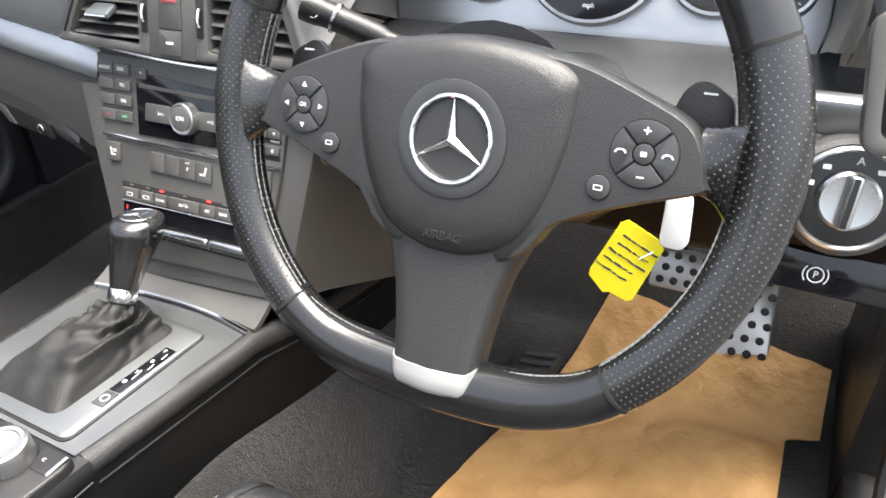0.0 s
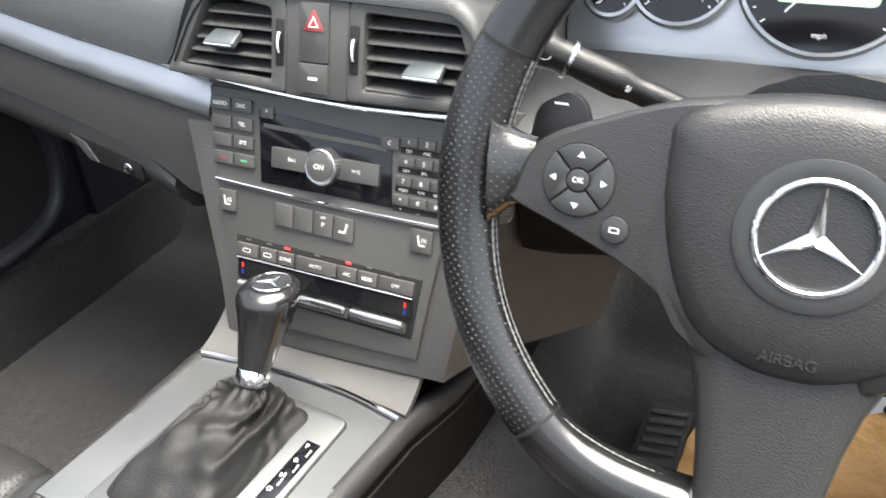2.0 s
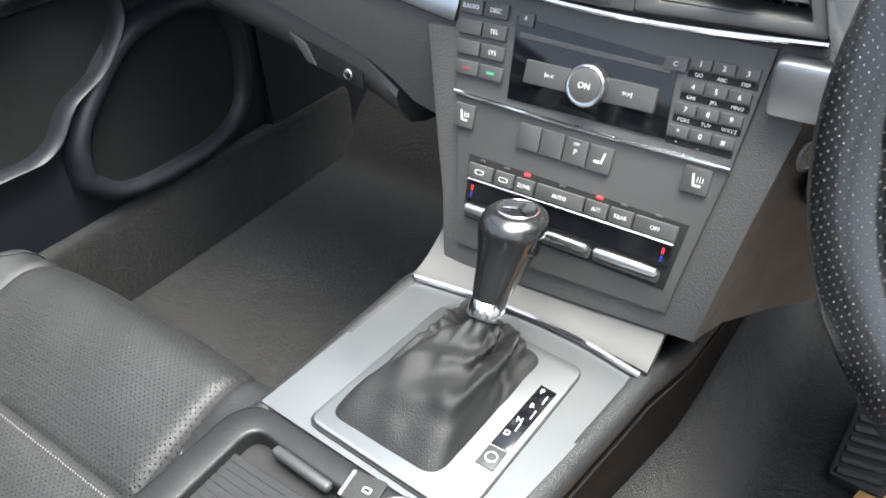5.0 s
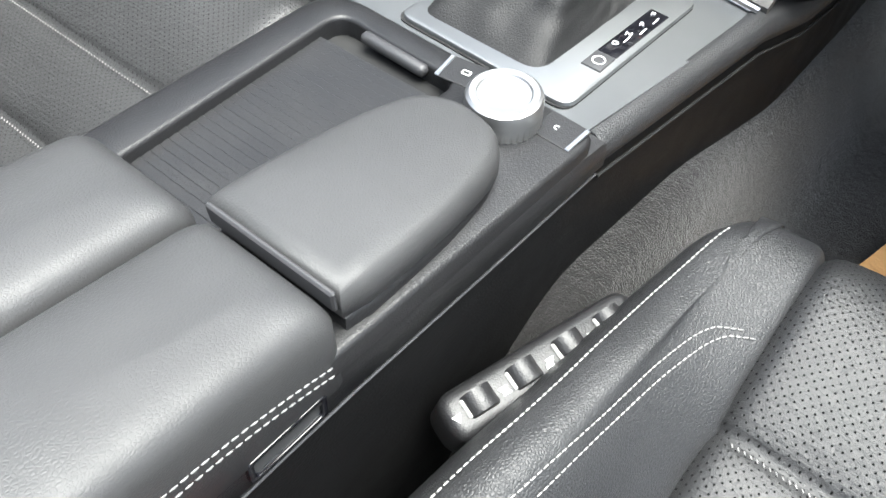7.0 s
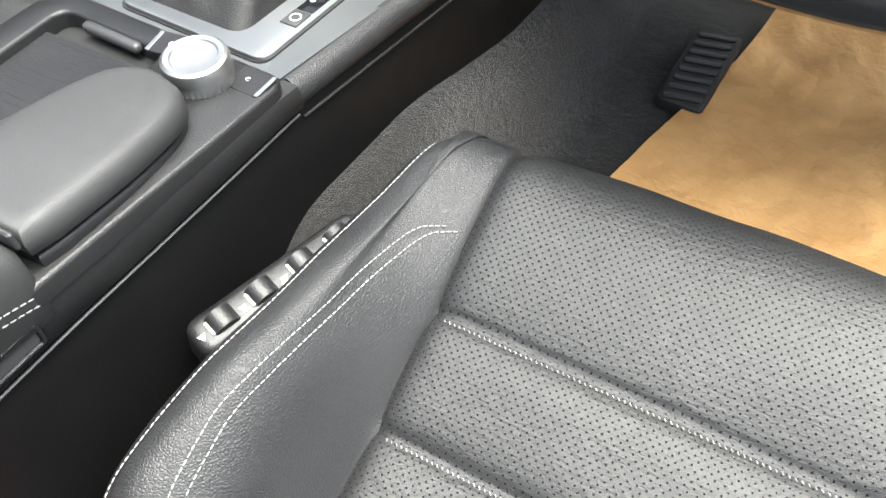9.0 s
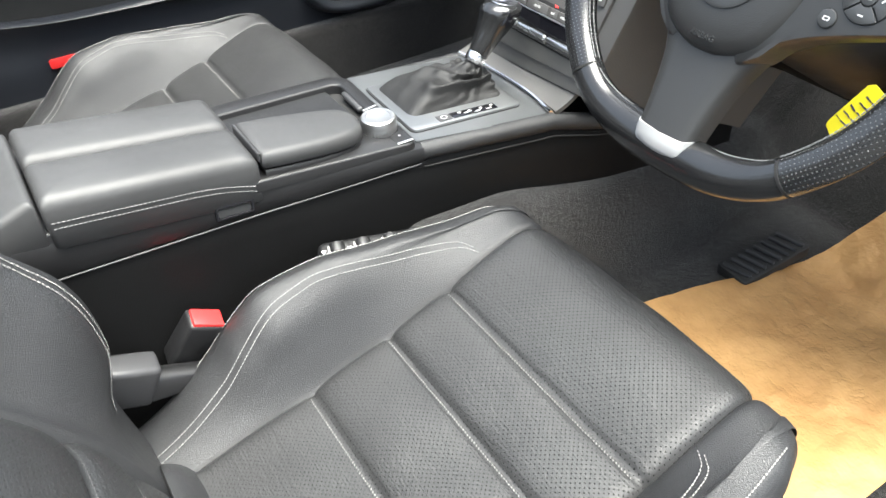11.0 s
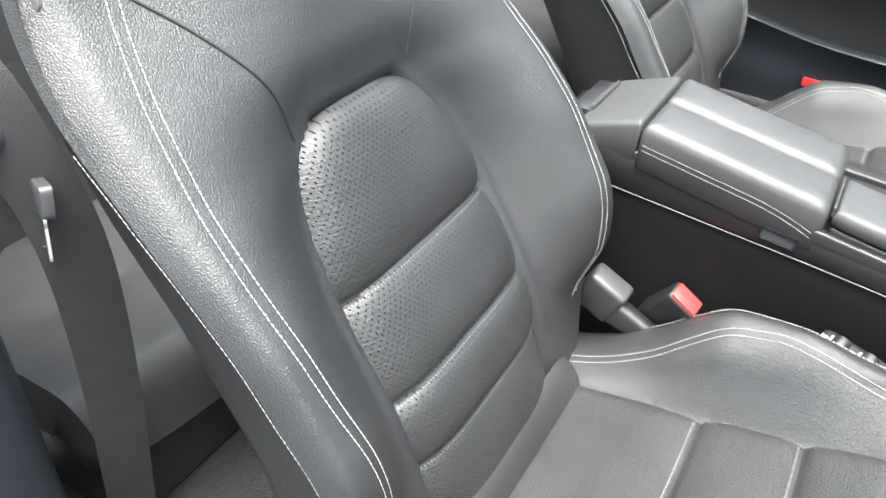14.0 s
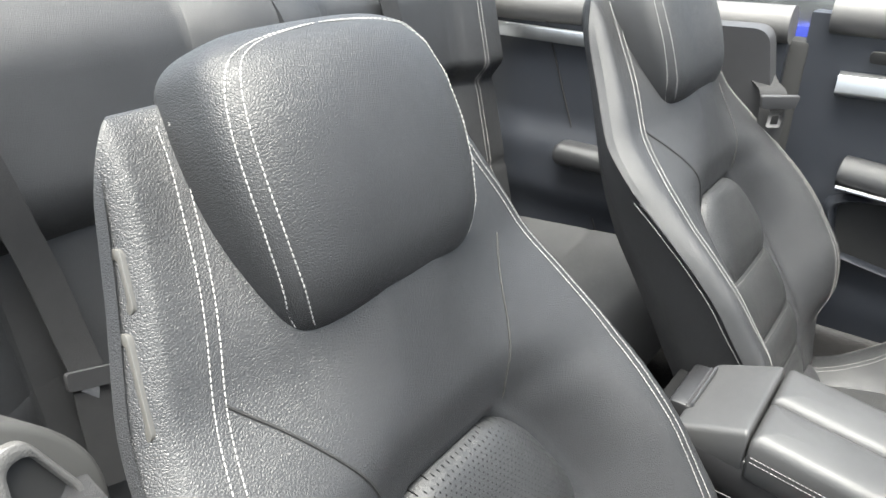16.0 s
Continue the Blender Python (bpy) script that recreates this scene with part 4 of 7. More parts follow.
# ---- column with stalks and key ----
col = thing("steering_column", WHEEL @ Matrix.Translation((0, 0, -0.12)), "black plastic steering column shroud", "steering column")
part("shroud", tube([(0, -0.005, 0.02), (0, -0.008, -0.08), (0, -0.012, -0.2)], [0.058, 0.07, 0.085], 20), BLACK, col, "black column shroud")
st = thing("indicator_stalk", (0.29, 0.13, 0.875), "black stalk with white symbols behind the wheel", "stalk")
wpart("stalk_arm", tube(smoothline([(0.34, 0.15, 0.842), (0.29, 0.135, 0.872), (0.25, 0.126, 0.8905), (0.212, 0.117, 0.9075), (0.187, 0.111, 0.918)], 6), [0.007] * 7 + [0.0085] * 6 + [0.0105] * 8 + [0.0118] * 4, 16), BLACK, st)
wpart("stalk_ring", tube([(0.2125, 0.1171, 0.9072), (0.2105, 0.1167, 0.9082)], 0.0124, 16), SATIN, st)
wwords("LIM/", 0.0062, axes((0.2465, 0.1155, 0.8945), (0.9, 0.15, -0.4), (0.3, 0.35, 0.85)), WHITE, st)
wpart("marking", ring(disc(0.0042, 16), disc(0.0034, 16), 0.0003, axes((0.2, 0.1035, 0.9155), (0.9, 0.15, -0.4), (0.3, 0.35, 0.85))), WHITE, st)
cst = thing("cruise_stalk", (0.27, 0.11, 0.865), "short black lower stalk", "stalk")
wpart("stalk_arm", tube(smoothline([(0.35, 0.11, 0.87), (0.29, 0.108, 0.872), (0.262, 0.106, 0.874)], 5), 0.009, 14, flat=0.7), BLACK, cst)


# ---- centre console ----
def deck(y):
    return 0.597 - 0.1 * y


con = thing("centre_console", (-0.02, -0.2, FLOOR), "black centre console with aluminium selector plate", "centre console")


def wall_r(y):
    return lerp(y, [-0.68, -0.35, -0.14, 0.06, 0.14], [0.062, 0.066, 0.076, 0.097, 0.106])


def wall_l(y):
    return lerp(y, [-0.68, -0.35, -0.14, 0.06, 0.14], [-0.098, -0.105, -0.138, -0.146, -0.15])


def body_top(y):
    return lerp(y, [-0.68, -0.3, -0.14, 0.05, 0.14], [0.645, 0.616, 0.601, 0.585, 0.583])


def band_low(y):
    return lerp(y, [-0.68, -0.4, -0.235, -0.139], [0.608, 0.594, 0.587, 0.584])


rings = []
for y in np.linspace(-0.68, 0.45, 40):
    xl, xr, zt = wall_l(y), wall_r(y), body_top(y)
    fall = lerp(y, [-0.1, 0.06, 0.45], [0.0, 0.0, 0.10])
    zt -= fall
    rings.append([(xl - 0.004, y, 0.28), (xl - 0.002, y, zt - 0.06), (xl, y, zt - 0.02), (xl + 0.01, y, zt - 0.004), (xl + 0.022, y, zt), (xr - 0.022, y, zt), (xr - 0.01, y, zt - 0.004), (xr, y, zt - 0.02), (xr + 0.002, y, zt - 0.06), (xr + 0.006, y, 0.28)])
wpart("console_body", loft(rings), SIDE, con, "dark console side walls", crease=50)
for side, wall in ((1, wall_r), (-1, wall_l)):
    pts = [(wall(y) - side * 0.008, y, body_top(y) - 0.006 - lerp(y, [0.06, 0.45], [0.0, 0.10])) for y in np.linspace(-0.135, 0.3, 30)]
    wpart("padded_rail", tube(pts, 0.0125, 14, up=(0, 0, 1)), LEATHER, con, "leatherette padded edge rail")
    pts = [(wall(y) + side * 0.0025, y, body_top(y) - 0.024 - lerp(y, [0.06, 0.45], [0.0, 0.10])) for y in np.linspace(-0.135, 0.3, 30)]
    wpart("rail_seam", tube(pts, 0.0012, 6), SLOT, con)
# upper side band with its small catch
band = []
for y in np.linspace(-0.67, -0.135, 24):
    x, z, zl = wall_r(y), deck(y) - 0.006, band_low(y)
    band.append([(x - 0.01, y, z + 0.002), (x + 0.003, y, z), (x + 0.005, y, z - 0.004), (x + 0.005, y, zl + 0.004), (x + 0.002, y, zl), (x - 0.01, y, zl)])
bnd = wpart("side_band", loft(band), BLACK, con, "satin black side band", crease=50)
wpart("band_edge", tube([(wall_r(y) + 0.004, y, band_low(y) - 0.0008) for y in np.linspace(-0.67, -0.14, 12)], 0.001, 6), GREYPL, con)
m = axes((0.0705, -0.377, 0.6105), (0, 1, -0.08), (0, 0.08, 1))
wpart("catch_frame", ring(rect(0.044, 0.017, 0.003), rect(0.038, 0.012, 0.002), 0.003, m, 0.0006), GLOSS, bnd, "recessed black lid catch")
wpart("catch_button", prism(rect(0.037, 0.0115, 0.002), 0.0012, m), WHEEL_BUTTON, bnd)


def on_deck(outline, depth, lift=0.0, bevel=0.0):
    """A flat piece laid on the sloping deck."""
    bm = prism(outline, depth, None, bevel)
    for v in bm.verts:
        v.co.z += deck(v.co.y) + lift
    return bm


# aluminium plate, raised frame, strip
wpart("selector_plate", on_deck([(-0.133, -0.128), (0.068, -0.138), (0.0885, 0.061), (0.06, 0.067), (0.035, 0.0715), (-0.02, 0.0752), (-0.075, 0.073), (-0.136, 0.0655)], 0.004, -0.006), ALU_PLATE, con, "brushed aluminium selector plate", crease=20)
frame_o = rounded([(-0.09, -0.123), (0.05, -0.131), (0.051, 0.042), (-0.089, 0.052)], [0.012, 0.012, 0.012, 0.018], 6)
wpart("plate_groove", on_deck([(x * 1.012 - 0.0005, y * 1.012) for x, y in frame_o], 0.0012, -0.002), SLOT, con)
wpart("selector_frame", on_deck(frame_o, 0.004, -0.0015, 0.0018), ALU_PLATE, con, "raised aluminium selector frame")
wpart("chrome_strip", tube(smoothline([(-0.134, 0.066, 0.5915), (-0.075, 0.0735, 0.5913), (-0.02, 0.0755, 0.5912), (0.035, 0.072, 0.5913), (0.089, 0.061, 0.592)], 8), 0.003, 8), CHROME, con, "bright strip across the console")


def cover(u, v):
    x = lerp(u, [0, 1], [-0.137, 0.093]) * (1 - 0.02 * v)
    y = lerp(v, [0, 1], [0.066, 0.152]) + 0.009 * (1 - (2 * u - 1) ** 2) * (1 - v)
    z = 0.588 + 0.055 * v ** 1.6
    return Vector((x, y, z))


wpart("storage_cover", sheet(cover, 24, 16, -0.006), ALU_DARK, con, "smooth grey storage cover ahead of the selector", crease=60)

# leather boot with folds
base_o = rounded([(-0.081, -0.111), (0.018, -0.115), (0.019, 0.034), (-0.079, 0.045)], [0.014, 0.016, 0.014, 0.018], 8)
neck = Vector((-0.0265, 0.018, 0.636))
lever_dir = Vector((0.16, 0.57, 0.81)).normalized()
edge = []
for i, p in enumerate(base_o):
    q = base_o[(i + 1) % len(base_o)]
    n_ = max(1, int(math.dist(p, q) / 0.0035))
    edge += [(p[0] + (q[0] - p[0]) * j / n_, p[1] + (q[1] - p[1]) * j / n_) for j in range(n_)]
rings = []
for k in range(33):
    t = k / 32
    loop = []
    for x, y in edge:
        b = Vector((x, y, deck(y) + 0.002))
        ang = math.atan2(y + 0.03, x + 0.03)
        nk = neck + Vector((math.cos(ang) * 0.0118, math.sin(ang) * 0.0118 * 0.8, -0.004 - 0.007 * math.sin(ang)))
        p = b.lerp(nk, t)
        back = max(0.0, -math.sin(ang))
        p.z += (0.011 * back ** 0.7 + 0.005) * math.sin(math.pi * min(1.0, t * 1.25)) ** 0.9 - 0.006 * math.sin(math.pi * t)
        w = math.sin(math.pi * t) ** 0.7
        # a few deep folds that run slantwise round the neck
        f = 0.0
        for ph, tl, wd, am in ((0.5, 0.62, 0.10, 0.010), (1.9, 0.5, 0.09, 0.009), (3.0, 0.66, 0.08, 0.009), (-0.5, 0.45, 0.10, 0.009), (2.6, 0.4, 0.07, 0.006), (-1.0, 0.72, 0.07, 0.006)):
            d_ = (ang - ph + math.pi) % (2 * math.pi) - math.pi
            tt = tl + 0.13 * d_
            f += am * math.exp(-((t - tt) / wd) ** 2 - (d_ / 0.8) ** 2) - 0.85 * am * math.exp(-((t - tt - 1.6 * wd) / wd) ** 2 - (d_ / 0.75) ** 2)
        f += w * 0.004 * noise.noise((math.cos(ang) * 3 + 3.1, math.sin(ang) * 3, t * 6))
        f += w * 0.0022 * math.sin(9 * ang + 14 * t) * t
        p += Vector((math.cos(ang) * 0.7, math.sin(ang) * 0.7, 0.9)) * f
        loop.append(p)
    rings.append(loop)
boot = wpart("selector_boot", loft(rings), LEATHER_FINE, con, "wrinkled black leather selector boot", crease=80)
line = [(-0.032, -0.108, deck(-0.108) + 0.004), (-0.033, -0.075, 0.618), (-0.033, -0.04, 0.621), (-0.031, -0.012, 0.627), (-0.029, 0.003, 0.634)]
ln = smoothline(line, 8)
for d in (-0.003, 0.003):
    wpart("stitching", stitches([(x + d, y, z) for x, y, z in ln], 0.004, 0.003, 0.0006), THREAD_DARK, boot)

# selector lever
def tilted(bm):
    """Lean the top of the selector knob back towards the driver."""
    for v in bm.verts:
        k = min(1.0, max(0.0, (v.co.z - 0.055) / 0.04))
        v.co.z += 0.5 * v.co.y * k * k * (3 - 2 * k)
        v.co.z = 0.0085 + (v.co.z - 0.0085) * 0.87
    bmesh.ops.recalc_face_normals(bm, faces=bm.faces)
    return bm


lv = axes(neck, (1, 0, 0), lever_dir.cross(Vector((1, 0, 0))))
lever = thing("gear_selector", lv, "black leather automatic selector knob with chrome collar", "gear selector")
part("collar", turned([(0.0138, -0.004), (0.0144, -0.003), (0.0144, 0.0085), (0.0138, 0.0095)], 32), CHROME, lever, "chrome collar")
prof = smoothline([(0.0135, 0.0085), (0.0142, 0.012), (0.0168, 0.028), (0.0194, 0.045), (0.0228, 0.060), (0.0256, 0.073), (0.0264, 0.082), (0.025, 0.0905), (0.021, 0.0955), (0.0168, 0.0968)], 5)
part("knob", tilted(turned([tuple(p) for p in prof], 40)), WHEEL_PLAIN, lever, "black leather knob")
part("badge_disc", tilted(turned([(0.0168, 0.0945), (0.0168, 0.0972), (0.0161, 0.0978), (0.0155, 0.0972), (0.0148, 0.0970)], 40)), CHROME, lever, "chrome-edged badge disc")
st2 = bmesh.new()
c0 = st2.verts.new((0, 0, 0.0995))
pp = [st2.verts.new(((0.0135 if i % 2 == 0 else 0.003) * math.cos(radians(90 + 60 * i)), (0.0135 if i % 2 == 0 else 0.003) * math.sin(radians(90 + 60 * i)), 0.0976)) for i in range(6)]
for i in range(6):
    st2.faces.new((c0, pp[i], pp[(i + 1) % 6]))
part("badge_star", tilted(st2), CHROME, lever, smooth=False)
part("unlock_button", rbox((0.0235, -0.002, 0.065), (0.006, 0.012, 0.02), 0.002), GLOSS, lever)

# gear display and mode button
disp = wpart("gear_display", on_deck([(0.0312, -0.0665), (0.0455, -0.0665), (0.0462, 0.004), (0.0318, 0.0055)], 0.0008, 0.0023, 0.0003), GLOSS, con, "black gear position display")
for ch, x, y in (("P", 0.0365, -0.001), ("R", 0.0375, -0.0185), ("N", 0.037, -0.036), ("D", 0.036, -0.052)):
    wwords(ch, 0.0066, axes((x, y, deck(y) + 0.0034), (0.9, 0.25, 0), (-0.25, 0.9, -0.1)), WHITE, disp)
for y0, y1, x in ((-0.004, -0.013, 0.0425), (-0.022, -0.031, 0.0425), (-0.039, -0.047, 0.0395)):
    wpart("marking", rbox((x, (y0 + y1) / 2, deck((y0 + y1) / 2) + 0.0033), (0.0009, abs(y1 - y0), 0.0004), 0), WHITE, disp)
mode = wpart("mode_button", on_deck([(0.0315, -0.087), (0.046, -0.0875), (0.0455, -0.068), (0.0312, -0.068)], 0.0014, 0.0023, 0.0006), GREYPL, con, "small grey mode button")
wpart("marking", ring(disc(0.0045, 20, (0.0388, -0.0777)), disc(0.0037, 20, (0.0388, -0.0777)), 0.0003, Matrix.Translation((0, 0, deck(-0.0777) + 0.0039))), WHITE, mode)

# black top frame round the shuttered tray
out = rounded([(-0.104, -0.60), (0.066, -0.60), (0.0785, -0.141), (-0.141, -0.131)], [0.01, 0.01, 0.016, 0.034], 7)
inn = rounded([(-0.094, -0.345), (-0.004, -0.345), (-0.012, -0.158), (-0.114, -0.152)], [0.004, 0.004, 0.012, 0.014], 7)
bm = ring(out, inn, 0.014, None, 0.003)
for v in bm.verts:
    v.co.z += deck(v.co.y) - 0.010
wpart("top_frame", bm, BLACK, con, "satin black console top frame", crease=50)
tray = wpart("roller_shutter", on_deck([(-0.118, -0.36), (0.0, -0.36), (-0.008, -0.15), (-0.122, -0.148)], 0.002, -0.012), SLOT, con, "ribbed black roller shutter over the tray")
for i in range(28):
    y = -0.349 + i * 0.0064
    xl, xr = lerp(y, [-0.345, -0.152], [-0.0945, -0.1145]), lerp(y, [-0.345, -0.158], [-0.0035, -0.0115])
    wpart("slat", rbox(((xl + xr) / 2, y, deck(y) - 0.0055), (xr - xl, 0.0063, 0.003), 0.0003, 1), BLACK, tray)
wpart("shutter_handle", rbox((-0.062, -0.158, deck(-0.158) - 0.0005), (0.055, 0.0085, 0.008), 0.0035, 3, Matrix.Translation((-0.062, -0.158, 0)) @ Matrix.Rotation(radians(-3), 4, "Z") @ Matrix.Translation((0.062, 0.158, 0))), GREYPL, tray, "rounded shutter grip")

# rotary controller and its keys
cx, cy = 0.0295, -0.1685
ctl = thing("rotary_controller", (cx, cy, deck(cy) - 0.002), "silver knurled rotary controller on the console", "control knob")
part("base_ring", turned([(0.0255, 0.0), (0.0255, 0.003), (0.0235, 0.0045)], 40), BLACK, ctl)
kn = []
for i in range(72):
    a = 2 * math.pi * i / 72
    kn.append((math.cos(a), math.sin(a), 0.0226 if i % 2 else 0.0217))
lv_ = [(0.96, 0.005), (1.0, 0.007), (1.0, 0.0145), (0.985, 0.016), (1.015, 0.0165), (1.015, 0.0215), (0.97, 0.0245), (0.88, 0.0258), (0.72, 0.0255), (0.68, 0.0243), (0.5, 0.0238), (0.2, 0.0236)]
rg = []
for s, z in lv_:
    plainr = z > 0.0155
    rg.append([(c * (0.0222 if plainr else r) * s, sn * (0.0222 if plainr else r) * s, z) for c, sn, r in kn])
part("knob", loft(rg), KNOB, ctl, "silver knob with knurled skirt")
for name, x, y, ch, ang in (("return_key", -0.014, -0.15, "", 8), ("clear_key", 0.0605, -0.156, "C", -3)):
    m = Matrix.Translation((x, y, deck(y) + 0.004)) @ Matrix.Rotation(radians(ang), 4, "Z")
    k = wpart(name, prism(rect(0.026, 0.022, 0.0025), 0.0018, m, 0.0006), BLACK, con, "flat black key with bright end", crease=15)
    wpart("key_tip", rbox((0.012 if x > 0 else -0.012, 0, 0.0017), (0.0032, 0.021, 0.0012), 0.0005, 1, m), SATIN, k)
    if ch:
        wwords(ch, 0.0045, m @ Matrix.Translation((-0.003, 0, 0.002)), WHITE, k)
    else:
        wpart("marking", ring(rect(0.006, 0.004, 0.001), rect(0.0046, 0.0028, 0.0008), 0.0003, m @ Matrix.Translation((0.003, 0, 0.0019))), WHITE, k)

# armrest: two rear lids, front pad on the driver's half, rear cap
SL = -0.146


def arm_z(y):
    return 0.667 + SL * (y + 0.337)


def padded(outline, top, depth, r, mat, parent, name, label, crown=0.004):
    """A padded lid over an outline, its top following the armrest's slope."""
    cx_ = sum(p[0] for p in outline) / len(outline)
    cy_ = sum(p[1] for p in outline) / len(outline)
    hx = max(abs(p[0] - cx_) for p in outline)
    hy = max(abs(p[1] - cy_) for p in outline)
    lv = []
    for d, z in ((0.004, -depth), (0.0, -depth + 0.004), (0.0, -r), (0.15 * r, -0.55 * r), (0.42 * r, -0.22 * r), (0.8 * r, -0.05 * r), (1.3 * r, 0.0), (0.6 * hx, crown), (0.93 * hx, crown * 1.15)):
        lv.append([(cx_ + (x - cx_) * (1 - d / hx), cy_ + (y - cy_) * (1 - (d / hy if d < 2 * r else d / hx)), z) for x, y in outline])
    bm = loft(lv)
    for v in bm.verts:
        v.co.z += top(v.co.y)
    return wpart(name, bm, mat, parent, label, crease=60)


for name, x0, x1 in (("armrest_lid", -0.096, -0.0125), ("armrest_lid", -0.0105, 0.073)):
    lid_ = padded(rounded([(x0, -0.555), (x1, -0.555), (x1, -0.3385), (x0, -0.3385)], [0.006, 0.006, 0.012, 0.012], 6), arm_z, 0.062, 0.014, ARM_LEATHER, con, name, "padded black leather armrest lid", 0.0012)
    if x1 > 0:
        for d in (-0.028, -0.0345):
            wpart("stitching", stitches([(x1 + 0.0003, y, arm_z(y) + d - 0.012 * max(0, (y + 0.42) / 0.08) ** 2 * (1 if y > -0.42 else 0)) for y in np.linspace(-0.55, -0.345, 40)], 0.0045, 0.0034, 0.0006, (1, 0, 0)), THREAD_DARK, lid_)
nose = [(-0.0145, -0.3345), (0.0685, -0.3345)] + [tuple(p) for p in smoothline([(0.0705, -0.32), (0.07, -0.288), (0.068, -0.254), (0.062, -0.22), (0.05, -0.2025), (0.036, -0.197), (0.02, -0.195), (0.006, -0.2), (-0.004, -0.211), (-0.0105, -0.235), (-0.0145, -0.27), (-0.0165, -0.306), (-0.016, -0.33)], 6)]
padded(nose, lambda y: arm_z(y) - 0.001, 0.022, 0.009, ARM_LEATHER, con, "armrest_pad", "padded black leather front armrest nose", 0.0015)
padded([(0.03 + (x - 0.03) * 0.96, -0.27 + (y + 0.27) * 0.97) for x, y in nose], lambda y: arm_z(y) - 0.0235, 0.026, 0.004, BLACK, con, "armrest_base", "black plastic armrest base", 0.0)
wpart("pad_trim", rbox((0.03, -0.3365, 0.661), (0.076, 0.003, 0.012), 0.001, 1), GREYPL, con)
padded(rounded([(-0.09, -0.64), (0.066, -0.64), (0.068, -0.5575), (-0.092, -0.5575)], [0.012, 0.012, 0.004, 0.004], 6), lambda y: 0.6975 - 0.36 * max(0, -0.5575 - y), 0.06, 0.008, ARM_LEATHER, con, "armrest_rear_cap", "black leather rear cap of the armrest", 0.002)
bel = wpart("pleated_sleeve", rbox((-0.02, -0.645, 0.648), (0.1, 0.03, 0.05), 0.008), BLACK, con, "pleated black rear sleeve")
for i in range(6):
    wpart("pleat", rbox((-0.02, -0.632 - 0.0055 * i, 0.672 - 0.004 * i), (0.094, 0.0035, 0.012), 0.0015, 1), GREYPL, bel)


# ---- dashboard ----
dash = thing("dashboard", (0.0, 0.3, 0.7), "dark grained dashboard with aluminium trim and centre vents", "dashboard")
XC = -0.016


def trim_top(x):
    return lerp(x, [-0.75, -0.63, -0.335, -0.15], [0.937, 0.915, 0.858, 0.829])


def pad(u, v):
    x = -0.755 + 1.51 * u
    y = 0.184 + 0.6 * v ** 1.3
    a = trim_top(x) if x < 0 else lerp(x, [0.14, 0.75], [0.86, 0.9])
    z = a + (1.0 - a) * (1 - (1 - v) ** 2.2) * 0.75 + 0.02 * min(1, v * 12)
    k = bump1(x, -0.2, -0.128, 0.108, 0.17)
    hump = 0.917 - 0.02 * min(1.0, (y - 0.184) / 0.1)
    z = z * (1 - k) + hump * k if y < 0.3 else z * (1 - k * 0.7) + 0.93 * k * 0.7
    c = bump1(x, 0.095, 0.148, 0.57, 0.6)
    y += c * (0.40 + 0.38 * v ** 1.3 - y)
    z += c * (1.035 - 0.03 * v - z)
    return Vector((x, y, z))


wpart("upper_pad", sheet(pad, 130, 50, -0.01), DASH_TOP, dash, "grained soft upper dashboard pad", crease=75)

# passenger side: trim strip, lower pad, glovebox
xs = np.linspace(-0.735, -0.149, 24)
strip = []
for x in xs:
    t = trim_top(x)
    b = lerp(x, [-0.735, -0.638, -0.321, -0.141], [0.907, 0.889, 0.826, 0.797])
    strip.append([(x, 0.19, t), (x, 0.183, t), (x, 0.1808, t - 0.002), (x, 0.1735, (t + b) / 2), (x, 0.1650, b + 0.002), (x, 0.1655, b), (x, 0.19, b)])
wpart("aluminium_trim", loft(strip), ALU, dash, "brushed aluminium trim strip", crease=50)
wpart("trim_bead", tube([(x, 0.179, trim_top(x) + 0.002) for x in xs], 0.0022, 8), SATIN, dash)


def crease_z(x):
    return lerp(x, [-0.735, -0.66, -0.484, -0.369, -0.265, -0.225, -0.19], [0.85, 0.833, 0.797, 0.772, 0.745, 0.725, 0.70])


low = []
for x in xs:
    b = lerp(x, [-0.735, -0.638, -0.321, -0.141], [0.907, 0.889, 0.826, 0.797])
    c = crease_z(x)
    low.append([(x, 0.19, b), (x, 0.1705, b - 0.001), (x, 0.168, b - 0.012), (x, 0.166, (b + c) / 2), (x, 0.1665, c + 0.004), (x, 0.172, c), (x, 0.3, c - 0.06), (x, 0.4, c - 0.05), (x, 0.4, b)])
wpart("lower_pad", loft(low), DASH, dash, "grained lower dashboard pad", crease=50)
gl = []
for x in np.linspace(-0.70, -0.225, 22):
    c = crease_z(x) - 0.002
    e = 0.01 * max(0, (x + 0.27) / 0.045)
    gl.append([(x, 0.1745, c - e), (x, 0.1705, c - 0.006 - e), (x, 0.174, c - 0.03), (x, 0.19, c - 0.052), (x, 0.215, c - 0.062), (x, 0.36, c - 0.085), (x, 0.36, c - 0.02)])
glove = wpart("glovebox_lid", loft(gl), PANEL, dash, "smooth grey glovebox lid", crease=50)
gm = axes((-0.312, 0.1725, 0.728), (1, 0, -0.22), (0, 0.12, 1))
wpart("handle_recess", prism([(-0.052, 0.009), (0.045, 0.006), (0.05, -0.012), (-0.02, -0.014)], 0.0022, gm @ Matrix.Translation((0, 0, 0.0)), 0.0005), SLOT, glove, "recessed glovebox handle")
wpart("handle_lip", prism([(-0.052, 0.009), (-0.03, 0.006), (-0.012, -0.012), (-0.024, -0.013)], 0.0042, gm, 0.001), PANEL, glove)
